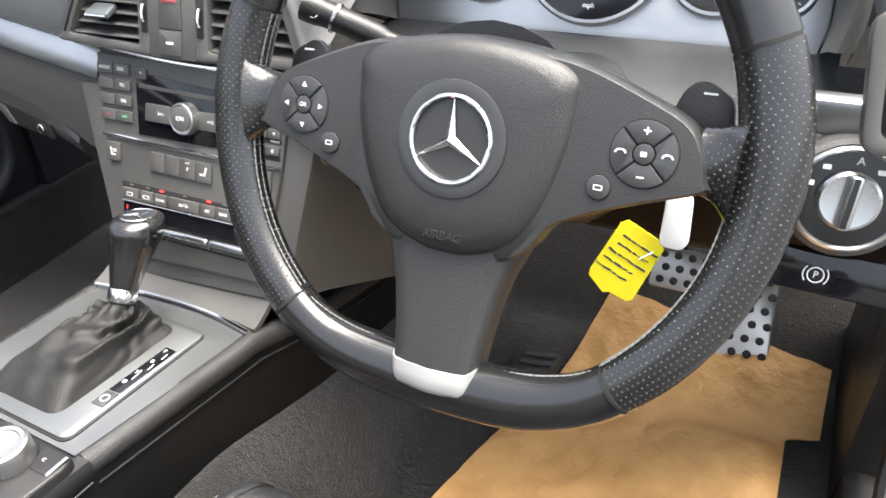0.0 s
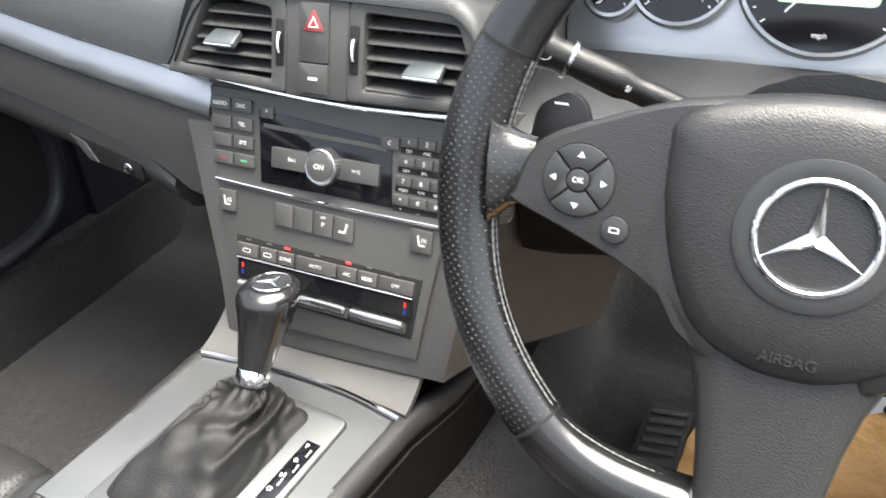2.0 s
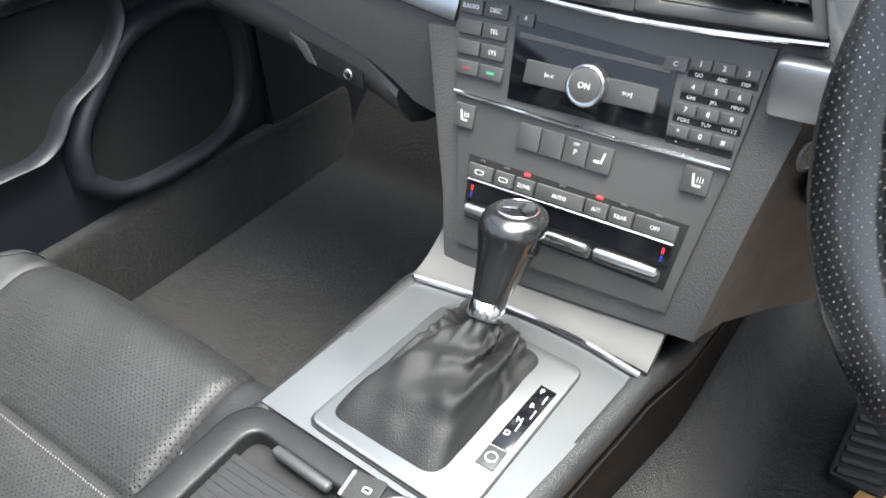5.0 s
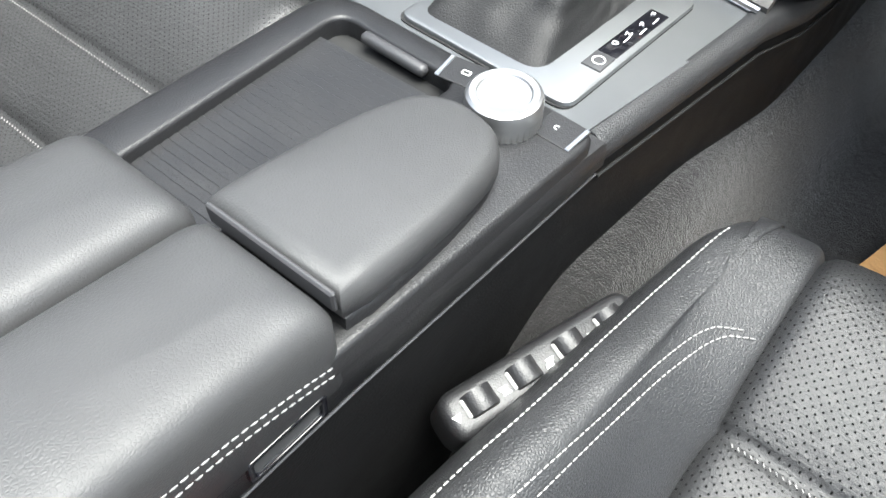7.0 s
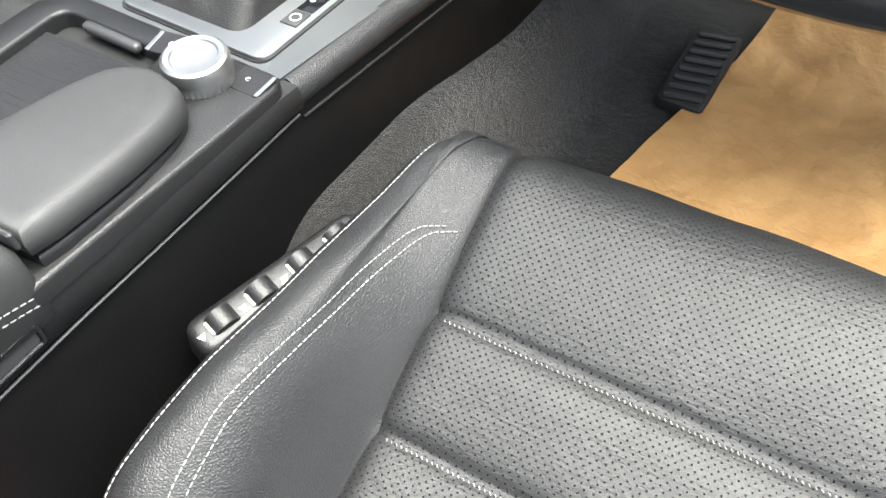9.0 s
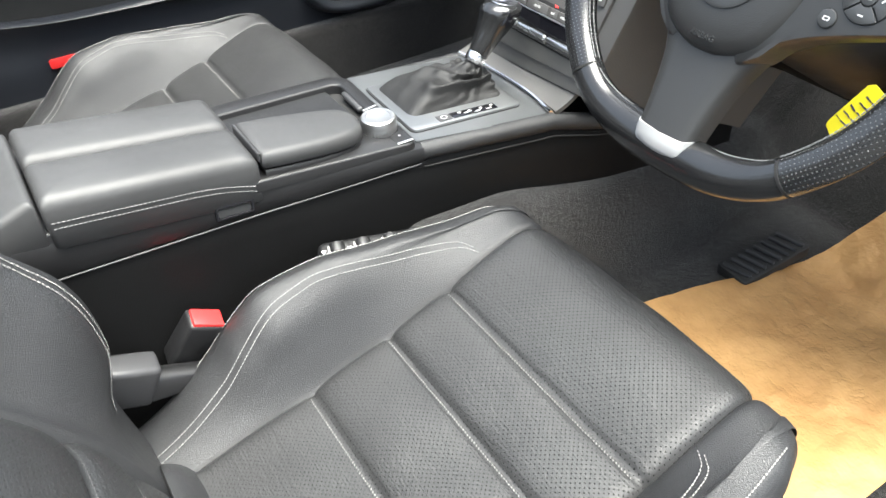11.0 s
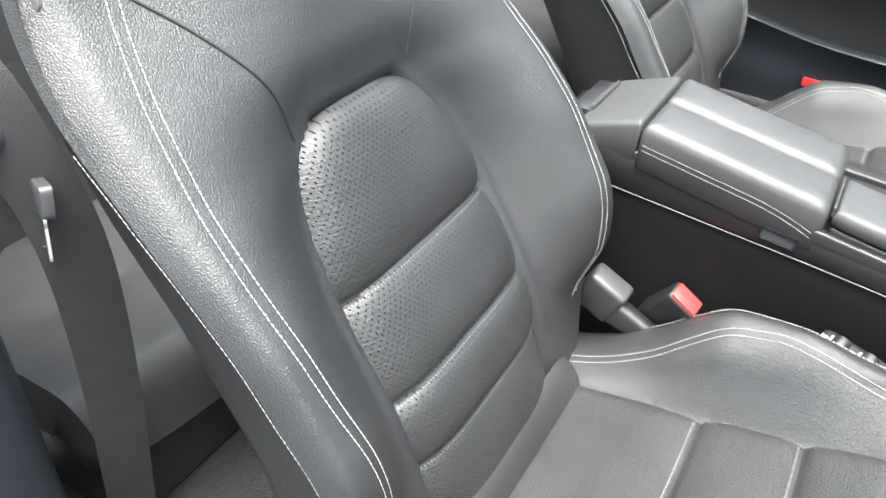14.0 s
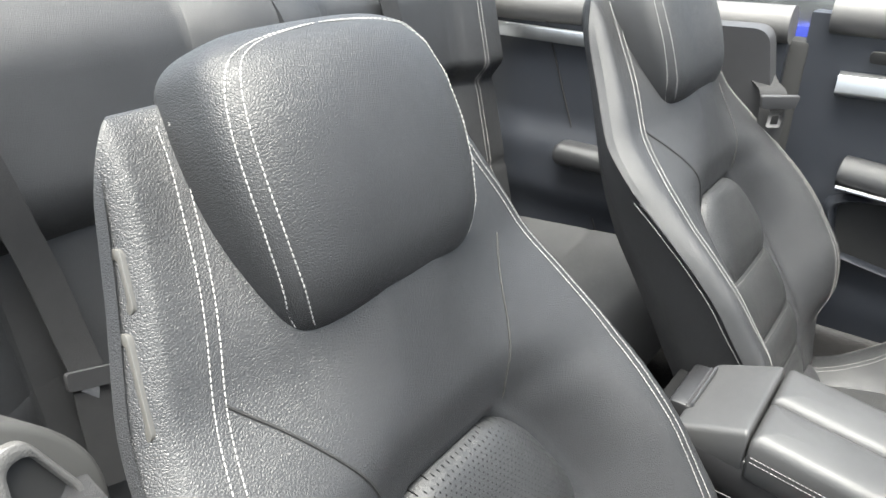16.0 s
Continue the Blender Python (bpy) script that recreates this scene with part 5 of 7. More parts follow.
wpart("lock", turned([(0.006, 0), (0.006, 0.004), (0.0048, 0.005), (0.003, 0.0045)], 20, gm @ Matrix.Translation((0.03, -0.003, 0.001))), CHROME, glove, "small round lock")

# centre stack body
SP = axes((XC, 0.138, 0.73), (1, 0, 0), (0, 0.348, 0.937))


def on_stack(x, z, w=0.0):
    """Stack face coordinates from the car's x and z."""
    return (x - XC, (z - 0.73) / 0.937)


body = [on_stack(x, z) for x, z in ((-0.147, 0.836), (0.147, 0.836), (0.142, 0.78), (0.128, 0.70), (0.115, 0.612), (-0.121, 0.60), (-0.135, 0.66), (-0.158, 0.73), (-0.172, 0.775), (-0.178, 0.794), (-0.149, 0.796))]
bm = prism(body, 0.018, SP @ Matrix.Translation((0, 0, -0.0215)), 0.003)
wpart("stack_face", bm, DASH, dash, "grained centre stack surround")
rings = []
for k, (s, dy) in enumerate(((1.0, -0.004), (1.05, 0.05), (1.25, 0.13), (1.6, 0.24))):
    rings.append([SP @ Vector(((x) * (1 + (s - 1) * (1.0 if x > 0 else 0.25)), v, -dy - 0.018)) for x, v in body])
wpart("stack_body", loft(rings, True, False), DASH, dash, "grained flanks of the centre stack", crease=60)
wpart("speaker_dot", turned([(0.011, 0), (0.011, 0.002), (0.009, 0.0025), (0.0088, 0.0012)], 24, axes((0.148, 0.165, 0.755), (0.35, 0.9, 0), (0, 0.2, 1))), MESH, dash, "small round interior sensor grille")

panel_o = [on_stack(x, z) for x, z in ((-0.1455, 0.827), (0.1125, 0.824), (0.1055, 0.745), (0.092, 0.655), (0.089, 0.628), (-0.108, 0.622), (-0.1115, 0.65), (-0.1345, 0.749))]
face = wpart("control_panel", prism(panel_o, 0.006, SP @ Matrix.Translation((0, 0, -0.0045)), 0.0012), PANEL, dash, "satin grey radio and climate panel")


def key(x, z, w, h, text="", parent=None, size=0.0046, mat=None, d=0.0028, tilt=0.0, colour=None, lift=0.0015):
    """A push key on the stack, with its lettering."""
    u, v = on_stack(x, z)
    m = SP @ Matrix.Translation((u, v, lift)) @ Matrix.Rotation(radians(tilt), 4, "Z")
    k = wpart("key", prism(rect(w, h, 0.0012, 3), d, m, 0.0008), mat or BUTTON, parent or face)
    if text:
        wwords(text, size, m @ Matrix.Translation((0, 0, d + 0.0001)), colour or WHITE, k)
    return k


rad = wpart("radio_face", prism([on_stack(x, z) for x, z in ((-0.088, 0.813), (0.049, 0.804), (0.0535, 0.7515), (-0.083, 0.7515))], 0.0012, SP @ Matrix.Translation((0, 0, 0.0015)), 0.0003), GLOSS, face, "gloss black radio face with disc slot")
rows = (("RADIO", "DISC"), ("", "TEL"), ("", "SYS"), ("", ""))
for r, pair in enumerate(rows):
    for c, tx in enumerate(pair):
        key(-0.131 + 0.0242 * c + 0.0016 * r, 0.8135 - 0.0155 * r, 0.0225, 0.0115, tx, size=0.0052, colour=(RED if r == 3 and c == 0 else None))
u, v = on_stack(-0.131 + 0.0048, 0.8135 - 0.0465)
wpart("marking", rbox((u, v, 0.0045), (0.007, 0.0018, 0.0003), 0, 1, SP), DARK_RED, face)
u, v = on_stack(-0.131 + 0.029, 0.8135 - 0.0465)
wpart("marking", rbox((u, v, 0.0045), (0.007, 0.0018, 0.0003), 0, 1, SP), plain("green_print", (0.1, 0.4, 0.2), 0.5).m, face)
key(-0.0785, 0.8115, 0.0145, 0.0105, "^", size=0.007)
key(0.0475, 0.8025, 0.0175, 0.0105, "C", size=0.005)
num = (("1", "2", "3"), ("4", "5", "6"), ("7", "8", "9"), ("*", "0", "#"))
sub = (("QO", "ABC", "DEF"), ("GHI", "JKL", "MNO"), ("PQRS", "TUV", "WXYZ"), ("+", "_", ""))
for r in range(4):
    for c in range(3):
        x, z = 0.0655 + 0.0167 * c - 0.0012 * r, 0.8035 - 0.0155 * r
        key(x, z + 0.002, 0.0155, 0.0085, num[r][c], size=0.0055)
        if sub[r][c]:
            uu, vv = on_stack(x, z - 0.0052)
            wwords(sub[r][c], 0.0038, SP @ Matrix.Translation((uu, vv, 0.0022)), WHITE, face)
    uu, vv = on_stack(0.0822 - 0.0012 * r, 0.8035 - 0.0155 * r - 0.0052)
    wpart("legend_strip", rbox((uu, vv, 0.0013), (0.05, 0.0048, 0.0012), 0.0003, 1, SP), SLOT, face)
# slot, rotary knob, skip keys
u, v = on_stack(-0.02, 0.7985)
wpart("disc_slot", rbox((u, v, 0.0030), (0.128, 0.0042, 0.0012), 0.0005, 1, SP @ Matrix.Rotation(radians(-1.5), 4, "Z")), ALU_DARK, rad, "thin disc slot")
for x, w, tx in ((-0.0475, 0.045, "I<<"), (0.0185, 0.045, ">>I")):
    key(x, 0.7755, w, 0.0185, tx, rad, 0.006, BUTTON, 0.005)
u, v = on_stack(-0.0135, 0.7755)
m = SP @ Matrix.Translation((u, v, 0.002))
rg = []
for s, z in ((1.0, 0.0), (1.0, 0.009), (0.96, 0.0115), (0.88, 0.0125), (0.8, 0.0122)):
    rg.append([m @ Vector(((0.0168 if i % 2 else 0.0162) * s * math.cos(2 * math.pi * i / 72), (0.0168 if i % 2 else 0.0162) * s * math.sin(2 * math.pi * i / 72), z)) for i in range(72)])
knob = wpart("volume_knob", loft(rg), SATIN, rad, "silver knurled volume knob")
cap_ = wpart("power_button", prism(disc(0.0128, 36), 0.0008, m @ Matrix.Translation((0, 0, 0.0122)), 0.0004), BUTTON, knob)
wwords("ON", 0.0066, m @ Matrix.Translation((0, 0, 0.0132)), WHITE, cap_)
# bright strips
for a, b, r in (((-0.150, 0.835), (0.142, 0.8315), 0.0026), ((-0.135, 0.747), (0.1055, 0.7435), 0.0018)):
    p = [SP @ Vector((on_stack(a[0] + (b[0] - a[0]) * k, a[1] + (b[1] - a[1]) * k - 0.007 * math.sin(math.pi * k) * (1 if r > 0.002 else 0.25))[0], on_stack(0, a[1] + (b[1] - a[1]) * k - 0.007 * math.sin(math.pi * k) * (1 if r > 0.002 else 0.25))[1], 0.003)) for k in np.linspace(0, 1, 16)]
    wpart("chrome_strip", tube(p, r, 8), CHROME, face, "thin chrome strip")
# seat heater keys and the row of four
for x in (-0.1205, 0.0845):
    k = key(x, 0.7295, 0.0205, 0.02)
    u, v = on_stack(x, 0.7295)
    sm = SP @ Matrix.Translation((u, v, 0.0044))
    b = rbox((-0.002, 0.0008, 0), (0.0016, 0.009, 0.0003), 0, 1, sm @ Matrix.Rotation(radians(12), 4, "Z"))
    rbox((0.0012, -0.0034, 0), (0.006, 0.0016, 0.0003), 0, 1, sm, b)
    for dx in (0.0008, 0.0028, 0.0048):
        rbox((dx, 0.0012, 0), (0.0006, 0.004, 0.0003), 0, 1, sm, b)
    wpart("marking", b, WHITE, k)
for i, tx in enumerate(("", "", "P", "")):
    k = key(-0.0555 + 0.0213 * i, 0.7265 - 0.0004 * i, 0.0203, 0.021, tx, size=0.006)
    if i == 3:
        u, v = on_stack(-0.0555 + 0.0213 * 3, 0.7265)
        sm = SP @ Matrix.Translation((u, v, 0.0044))
        b = rbox((0.0025, 0.0012, 0), (0.0018, 0.008, 0.0003), 0, 1, sm @ Matrix.Rotation(radians(-14), 4, "Z"))
        rbox((-0.001, -0.0034, 0), (0.007, 0.002, 0.0003), 0, 1, sm, b)
        wpart("marking", b, WHITE, k)
    if i == 2:
        wwords("OFF", 0.0032, SP @ Matrix.Translation((on_stack(-0.0129, 0)[0], on_stack(0, 0.7318)[1], 0.0044)), WHITE, k)
# climate unit
clim = wpart("climate_recess", prism([on_stack(x, z) for x, z in ((-0.1095, 0.7005), (0.0885, 0.6975), (0.083, 0.6455), (-0.1035, 0.6475))], 0.001, SP @ Matrix.Translation((0, 0, 0.0015)), 0.0002), SLOT, face, "recessed climate control unit")
cx0 = (-0.0945, -0.0705, -0.0505, -0.0175, 0.0155, 0.0365, 0.065)
cw = (0.0255, 0.019, 0.0185, 0.0445, 0.0205, 0.0205, 0.0355)
for x, w, tx in zip(cx0, cw, ("", "", "ZONE", "AUTO", "A/C", "REAR", "OFF")):
    k = key(x, 0.6885, w - 0.001, 0.0125, tx, clim, 0.0046, BUTTON, 0.004)
    if not tx:
        u, v = on_stack(x, 0.6885)
        wpart("marking", ring(rect(0.009, 0.004, 0.0018), rect(0.0076, 0.0028, 0.0012), 0.0003, SP @ Matrix.Translation((u, v, 0.0057))), WHITE, k)
    u, v = on_stack(x, 0.6978)
    lit = tx in ("ZONE", "A/C")
    wpart("indicator_lamp", rbox((u, v, 0.003), (0.0055, 0.0018, 0.001), 0.0003, 1, SP), LED if lit else BUTTON, clim)
for z, mat, h, d in ((0.6812, SATIN, 0.0016, 0.0055), (0.6715, GLOSS, 0.0165, 0.0035)):
    u, v = on_stack(-0.0115, z)
    wpart("climate_display" if mat is GLOSS else "bright_line", rbox((u, v, d / 2 + 0.0015), (0.187, h, d), 0.0006, 1, SP), mat, clim)
for x, sgn in ((-0.099, 1), (0.0755, -1)):
    for dz, mm_ in ((0.003, RED), (-0.003, BLUE_PAINT)):
        u, v = on_stack(x, 0.6715 + dz)
        wpart("marking", rbox((u, v, 0.0052), (0.0022, 0.005, 0.0003), 0, 1, SP), mm_, clim)
for x, w in ((-0.074, 0.058), (-0.012, 0.062), (0.0495, 0.056)):
    u, v = on_stack(x, 0.6575)
    p = tube([SP @ Vector((u + w / 2 * k, v, 0.007)) for k in (-0.97, -0.9, 0, 0.9, 0.97)], [0.002, 0.004, 0.0045, 0.004, 0.002], 12)
    wpart("rocker_bar", p, SATIN, clim, "satin metal rocker bar")
    wpart("rocker_base", rbox((u, v - 0.004, 0.003), (w, 0.010, 0.006), 0.002, 2, SP), BUTTON, clim)

# centre vents
VP = axes((XC, 0.177, 0.886), (1, 0, 0), (0, 0.3, 0.95))


def on_vent(x, z):
    return (x - XC, (z - 0.886) / 0.95)


def vent(outer, inner, tab):
    o = rounded([on_vent(*p) for p in outer], [0.004, 0.004, 0.012, 0.012], 5)
    i = rounded([on_vent(*p) for p in inner], [0.003, 0.003, 0.005, 0.005], 5)
    f = wpart("vent_frame", ring(o, i, 0.051, VP @ Matrix.Translation((0, 0, -0.045)), 0.0015), PANEL, dash, "grey air vent frame with black slats")
    wpart("vent_throat", prism(i, 0.002, VP @ Matrix.Translation((0, 0, -0.034))), SLOT, f)
    zs = np.linspace(inner[0][1] + 0.005, inner[2][1] - 0.004, 5)
    for n_, z in enumerate(zs):
        k = (z - inner[0][1]) / (inner[2][1] - inner[0][1])
        xl = inner[0][0] + (inner[3][0] - inner[0][0]) * k
        xr = inner[1][0] + (inner[2][0] - inner[1][0]) * k
        u0, v0 = on_vent((xl + xr) / 2, z)
        m = VP @ Matrix.Translation((u0, v0, -0.008)) @ Matrix.Rotation(radians(24), 4, "X")
        wpart("slat", rbox((0, 0, 0), (xr - xl + 0.003, 0.0024, 0.02), 0.001, 1, m), PANEL, f)
    for x in np.linspace(inner[0][0] + 0.02, inner[1][0] - 0.008, 10):
        u0, v0 = on_vent(x, (inner[0][1] + inner[2][1]) / 2)
        wpart("fin", rbox((u0, v0, -0.022), (0.002, 0.05, 0.012), 0.0004, 1, VP), GREYPL, f)
    u0, v0 = on_vent(*tab)
    m = VP @ Matrix.Translation((u0, v0, 0.004)) @ Matrix.Rotation(radians(-52), 4, "X")
    t = wpart("vent_tab", prism(rounded([(-0.016, -0.01), (0.016, -0.01), (0.0145, 0.009), (-0.0145, 0.009)], 0.003), 0.005, m, 0.0015), TAB, f, "pale metallic adjuster tab with bright edge")
    wpart("tab_edge", tube([(m @ Vector((x, -0.0103, 0.003))) for x in (-0.0145, -0.005, 0.005, 0.0145)], 0.0012, 8), CHROME, t)


vent([(-0.178, 0.842), (-0.047, 0.837), (-0.047, 0.913), (-0.133, 0.919)], [(-0.162, 0.850), (-0.062, 0.846), (-0.062, 0.902), (-0.13, 0.909)], (-0.112, 0.873))
vent([(0.013, 0.837), (0.144, 0.84), (0.115, 0.913), (0.013, 0.915)], [(0.028, 0.846), (0.131, 0.848), (0.108, 0.901), (0.028, 0.904)], (0.083, 0.865))
mid = wpart("vent_centre", prism([on_vent(x, z) for x, z in ((-0.047, 0.8365), (0.013, 0.8365), (0.013, 0.915), (-0.047, 0.914))], 0.05, VP @ Matrix.Translation((0, 0, -0.0445)), 0.001), PANEL, dash, "grey centre panel with hazard switch")
for z0, z1, nm in ((0.8635, 0.9085, "hazard_switch"), (0.8395, 0.8625, "lock_switch")):
    w = 0.0285
    u0, v0 = on_vent(-0.0185, (z0 + z1) / 2)
    k = wpart(nm, prism(rect(w, (z1 - z0) / 0.95, 0.002), 0.0022, VP @ Matrix.Translation((u0, v0, 0.0055)), 0.0007), PANEL, mid, "grey rocker switch")
    if nm == "hazard_switch":
        t = [(0.012 * math.sin(radians(a)), 0.012 * math.cos(radians(a))) for a in (0, 120, 240)]
        tm = VP @ Matrix.Translation((u0, v0 + 0.007, 0.0077))
        wpart("warning_triangle", prism(rounded(t, 0.002, 3), 0.0006, tm, 0.0002), DARK_RED, k, "red warning triangle")
        wpart("marking", ring([(x * 0.5, y * 0.5) for x, y in t], [(x * 0.34, y * 0.34) for x, y in t], 0.0003, tm @ Matrix.Translation((0, 0, 0.0006))), WHITE, k)
    else:
        wpart("marking", rbox((u0, v0, 0.0078), (0.009, 0.0025, 0.0003), 0, 1, VP), WHITE, k)
for x in (-0.0525, 0.0195):
    u0, v0 = on_vent(x, 0.876)
    wpart("wheel_slot", prism(rect(0.0085, 0.038, 0.002), 0.0012, VP @ Matrix.Translation((u0, v0, 0.0055)), 0.0003), SLOT, mid)
    tw = tube([(-0.003, 0, 0), (0.003, 0, 0)], 0.0155, 28)
    tw.transform(VP @ Matrix.Translation((u0, v0, -0.0055)))
    t = wpart("thumbwheel", tw, BLACK, mid, "vent thumbwheel with pale bar")
    for a in (-24, -8, 8, 24):
        wpart("marking", rbox((0, 0, 0.0156), (0.0022, 0.005, 0.0006), 0.0002, 1, VP @ Matrix.Translation((u0, v0, -0.0055)) @ Matrix.Rotation(radians(a), 4, "X")), WHITE, t)

# grained surround over the vents, up to the display
over = []
for x in np.linspace(-0.182, 0.15, 44):
    zt = ease(x, [-0.186, -0.176, -0.142, -0.12, 0.098, 0.12, 0.146, 0.156], [0.836, 0.846, 0.905, 0.9215, 0.918, 0.905, 0.846, 0.834])
    yv = max(0.177 + (zt - 0.886) * 0.3158 - 0.008, lerp(x, [-0.182, -0.152], [0.181, 0.14]))
    over.append([(x, yv + 0.02, zt - 0.02), (x, yv - 0.003, zt - 0.007), (x, yv, zt), (x, yv + 0.01, zt + 0.004), (x, 0.225, 0.45 * zt + 0.55 * 0.9 + 0.003), (x, 0.272, 0.8965), (x, 0.29, 0.88)])
wpart("vent_surround", loft(over, False, False), DASH_TOP, dash, "grained surround over the centre vents", crease=60)

# display housing
DP = axes((XC, 0.294, 0.95), (1, 0, 0), (0, 0.3, 0.95))


def on_disp(x, z):
    return (x - XC, (z - 0.95) / 0.954)


o = rounded([on_disp(*p) for p in ((-0.148, 0.896), (0.098, 0.889), (0.21, 1.013), (-0.166, 1.013))], [0.02, 0.02, 0.012, 0.024], 6)
i = rounded([on_disp(*p) for p in ((-0.136, 0.9025), (0.093, 0.8955), (0.192, 1.003), (-0.158, 1.003))], [0.016, 0.016, 0.006, 0.018], 6)
hood = wpart("display_hood", ring(o, i, 0.014, DP @ Matrix.Translation((0, 0, -0.011)), 0.0045), DASH_TOP, dash, "soft hood round the display")
wpart("display_mesh", prism([(x * 1.02, y * 1.02) for x, y in i], 0.003, DP @ Matrix.Translation((0, 0, -0.0095))), MESH, hood, "perforated grey speaker mesh")
wpart("mesh_bead", tube([DP @ Vector((x, y, 0.0)) for x, y in i], 0.0022, 8, True), DASH, hood)
wpart("hood_flank", loft([[DP @ Vector((x * k, y * k - dy, w)) for x, y in o] for k, w, dy in ((0.985, 0.0015, 0), (1.0, 0.0, 0), (1.03, -0.012, 0.001), (1.08, -0.035, 0.004), (1.12, -0.07, 0.01), (1.14, -0.14, 0.016))], True, False), DASH_TOP, hood, "soft flank of the display hood", crease=60)
scr = thing("display_screen", DP @ Matrix.Translation((0, 0, -0.004)), "colour display showing a radio menu, framed in black", "display")
u0, v0 = on_disp(-0.099, 0.9075)
u1, v1 = on_disp(0.0775, 0.993)
cxs, cys = (u0 + u1) / 2, (v0 + v1) / 2
W, H = u1 - u0, v1 - v0
part("bezel", rbox((cxs, cys, 0), (W, H, 0.012), 0.001, 1), BEZEL, scr, "gloss black bezel")
for s in (-1, 1):
    part("bright_strip", tube([(cxs - W / 2 - 0.003, cys + s * H / 2, 0.0065), (cxs + W / 2 + 0.003, cys + s * H / 2, 0.0065)], 0.0018, 8), CHROME, scr)
sx0, sx1 = cxs - W * 0.365, cxs + W * 0.38
sw_, sm_ = sx1 - sx0, (sx0 + sx1) / 2
top_, bot_ = cys + H * 0.46, cys - H * 0.43
hh = top_ - bot_


def band_(a, b, mat, z, x0=0.0, x1=1.0):
    return part("screen_area", rbox((sx0 + sw_ * (x0 + x1) / 2, top_ - hh * (a + b) / 2, z), (sw_ * (x1 - x0), hh * (b - a), 0.0002), 0), mat, scr)


band_(0, 1, SCREEN_VIOLET, 0.0062)
band_(0.24, 0.64, SCREEN_CREAM, 0.0065)
band_(0.79, 1.0, SCREEN_OCHRE, 0.0065)
part("tuning_line", rbox((sx0 + sw_ * 0.335, top_ - hh * 0.46, 0.0069), (0.0012, hh * 0.42, 0.0002), 0), RED, scr)
for tx, a, b, s, mt in (("16:32", 0.1, 0.1, 0.0085, SCREEN_PALE), ("TA", 0.25, 0.1, 0.006, SCREEN_PALE), ("FM  89.5 MHz", 0.52, 0.12, 0.0085, SCREEN_PALE), ("88.5 MHz", 0.2, 0.33, 0.0082, SCREEN_INK), ("BBC R3", 0.62, 0.34, 0.0082, SCREEN_INK), ("BBC R2", 0.45, 0.45, 0.0082, SCREEN_INK), ("BBC Oxfd", 0.3, 0.57, 0.0082, SCREEN_INK), ("BBC R4", 0.74, 0.58, 0.0082, SCREEN_INK), ("Radio", 0.08, 0.88, 0.0085, SCREEN_INK), ("Presets", 0.34, 0.89, 0.0085, SCREEN_INK), ("Info", 0.6, 0.89, 0.0085, SCREEN_INK), ("Sound", 0.86, 0.89, 0.0085, SCREEN_INK)):
    words(tx, s, Matrix.Translation((sx0 + sw_ * a, top_ - hh * b, 0.0070)), mt, scr, 0.0001)

# driver's side: knee panel, cluster, trim
kn_ = []
for x in np.linspace(0.15, 0.735, 16):
    k = lerp(x, [0.15, 0.25, 0.5, 0.735], [0.03, 0.06, 0.05, 0.0])
    kn_.append([(x, 0.2 + k * 0.5, 0.79), (x, 0.175 + k * 0.6, 0.782), (x, 0.16 + k, 0.76), (x, 0.17 + k, 0.70), (x, 0.23 + k, 0.655), (x, 0.34 + k, 0.63), (x, 0.45, 0.66), (x, 0.45, 0.79)])
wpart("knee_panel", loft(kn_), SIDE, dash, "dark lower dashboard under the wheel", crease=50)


CM = axes((0.353, 0.332, 0.867), (1, 0, 0), (0, 0.43, 0.9))
ARCH = [(-0.212, -0.012), (-0.217, 0.02), (-0.212, 0.078), (-0.2, 0.1), (-0.179, 0.124), (-0.149, 0.143), (-0.09, 0.157), (0, 0.162), (0.09, 0.157), (0.149, 0.143), (0.179, 0.124), (0.2, 0.1), (0.212, 0.078), (0.217, 0.02), (0.212, -0.012)]
arch = [tuple(p) for p in smoothline(ARCH, 4)]
cl = wpart("cluster_panel", prism([(x * 0.96, y * 0.96 - 0.016) for x, y in arch], 0.008, CM @ Matrix.Translation((0, 0, -0.009)), 0.001), ALU, dash, "silver instrument cluster surround", crease=60)
wpart("cluster_tunnel", loft([[CM @ Vector((x * k, y * k - 0.016 + dy, w)) for x, y in arch] for k, w, dy in ((0.965, -0.012, 0), (0.97, 0.02, 0.0), (0.99, 0.07, -0.004), (1.02, 0.085, -0.006), (1.05, 0.08, -0.004), (1.08, 0.05, 0.0), (1.08, -0.05, 0.0))], False, False), DASH, dash, "soft hood round the instruments", crease=60)
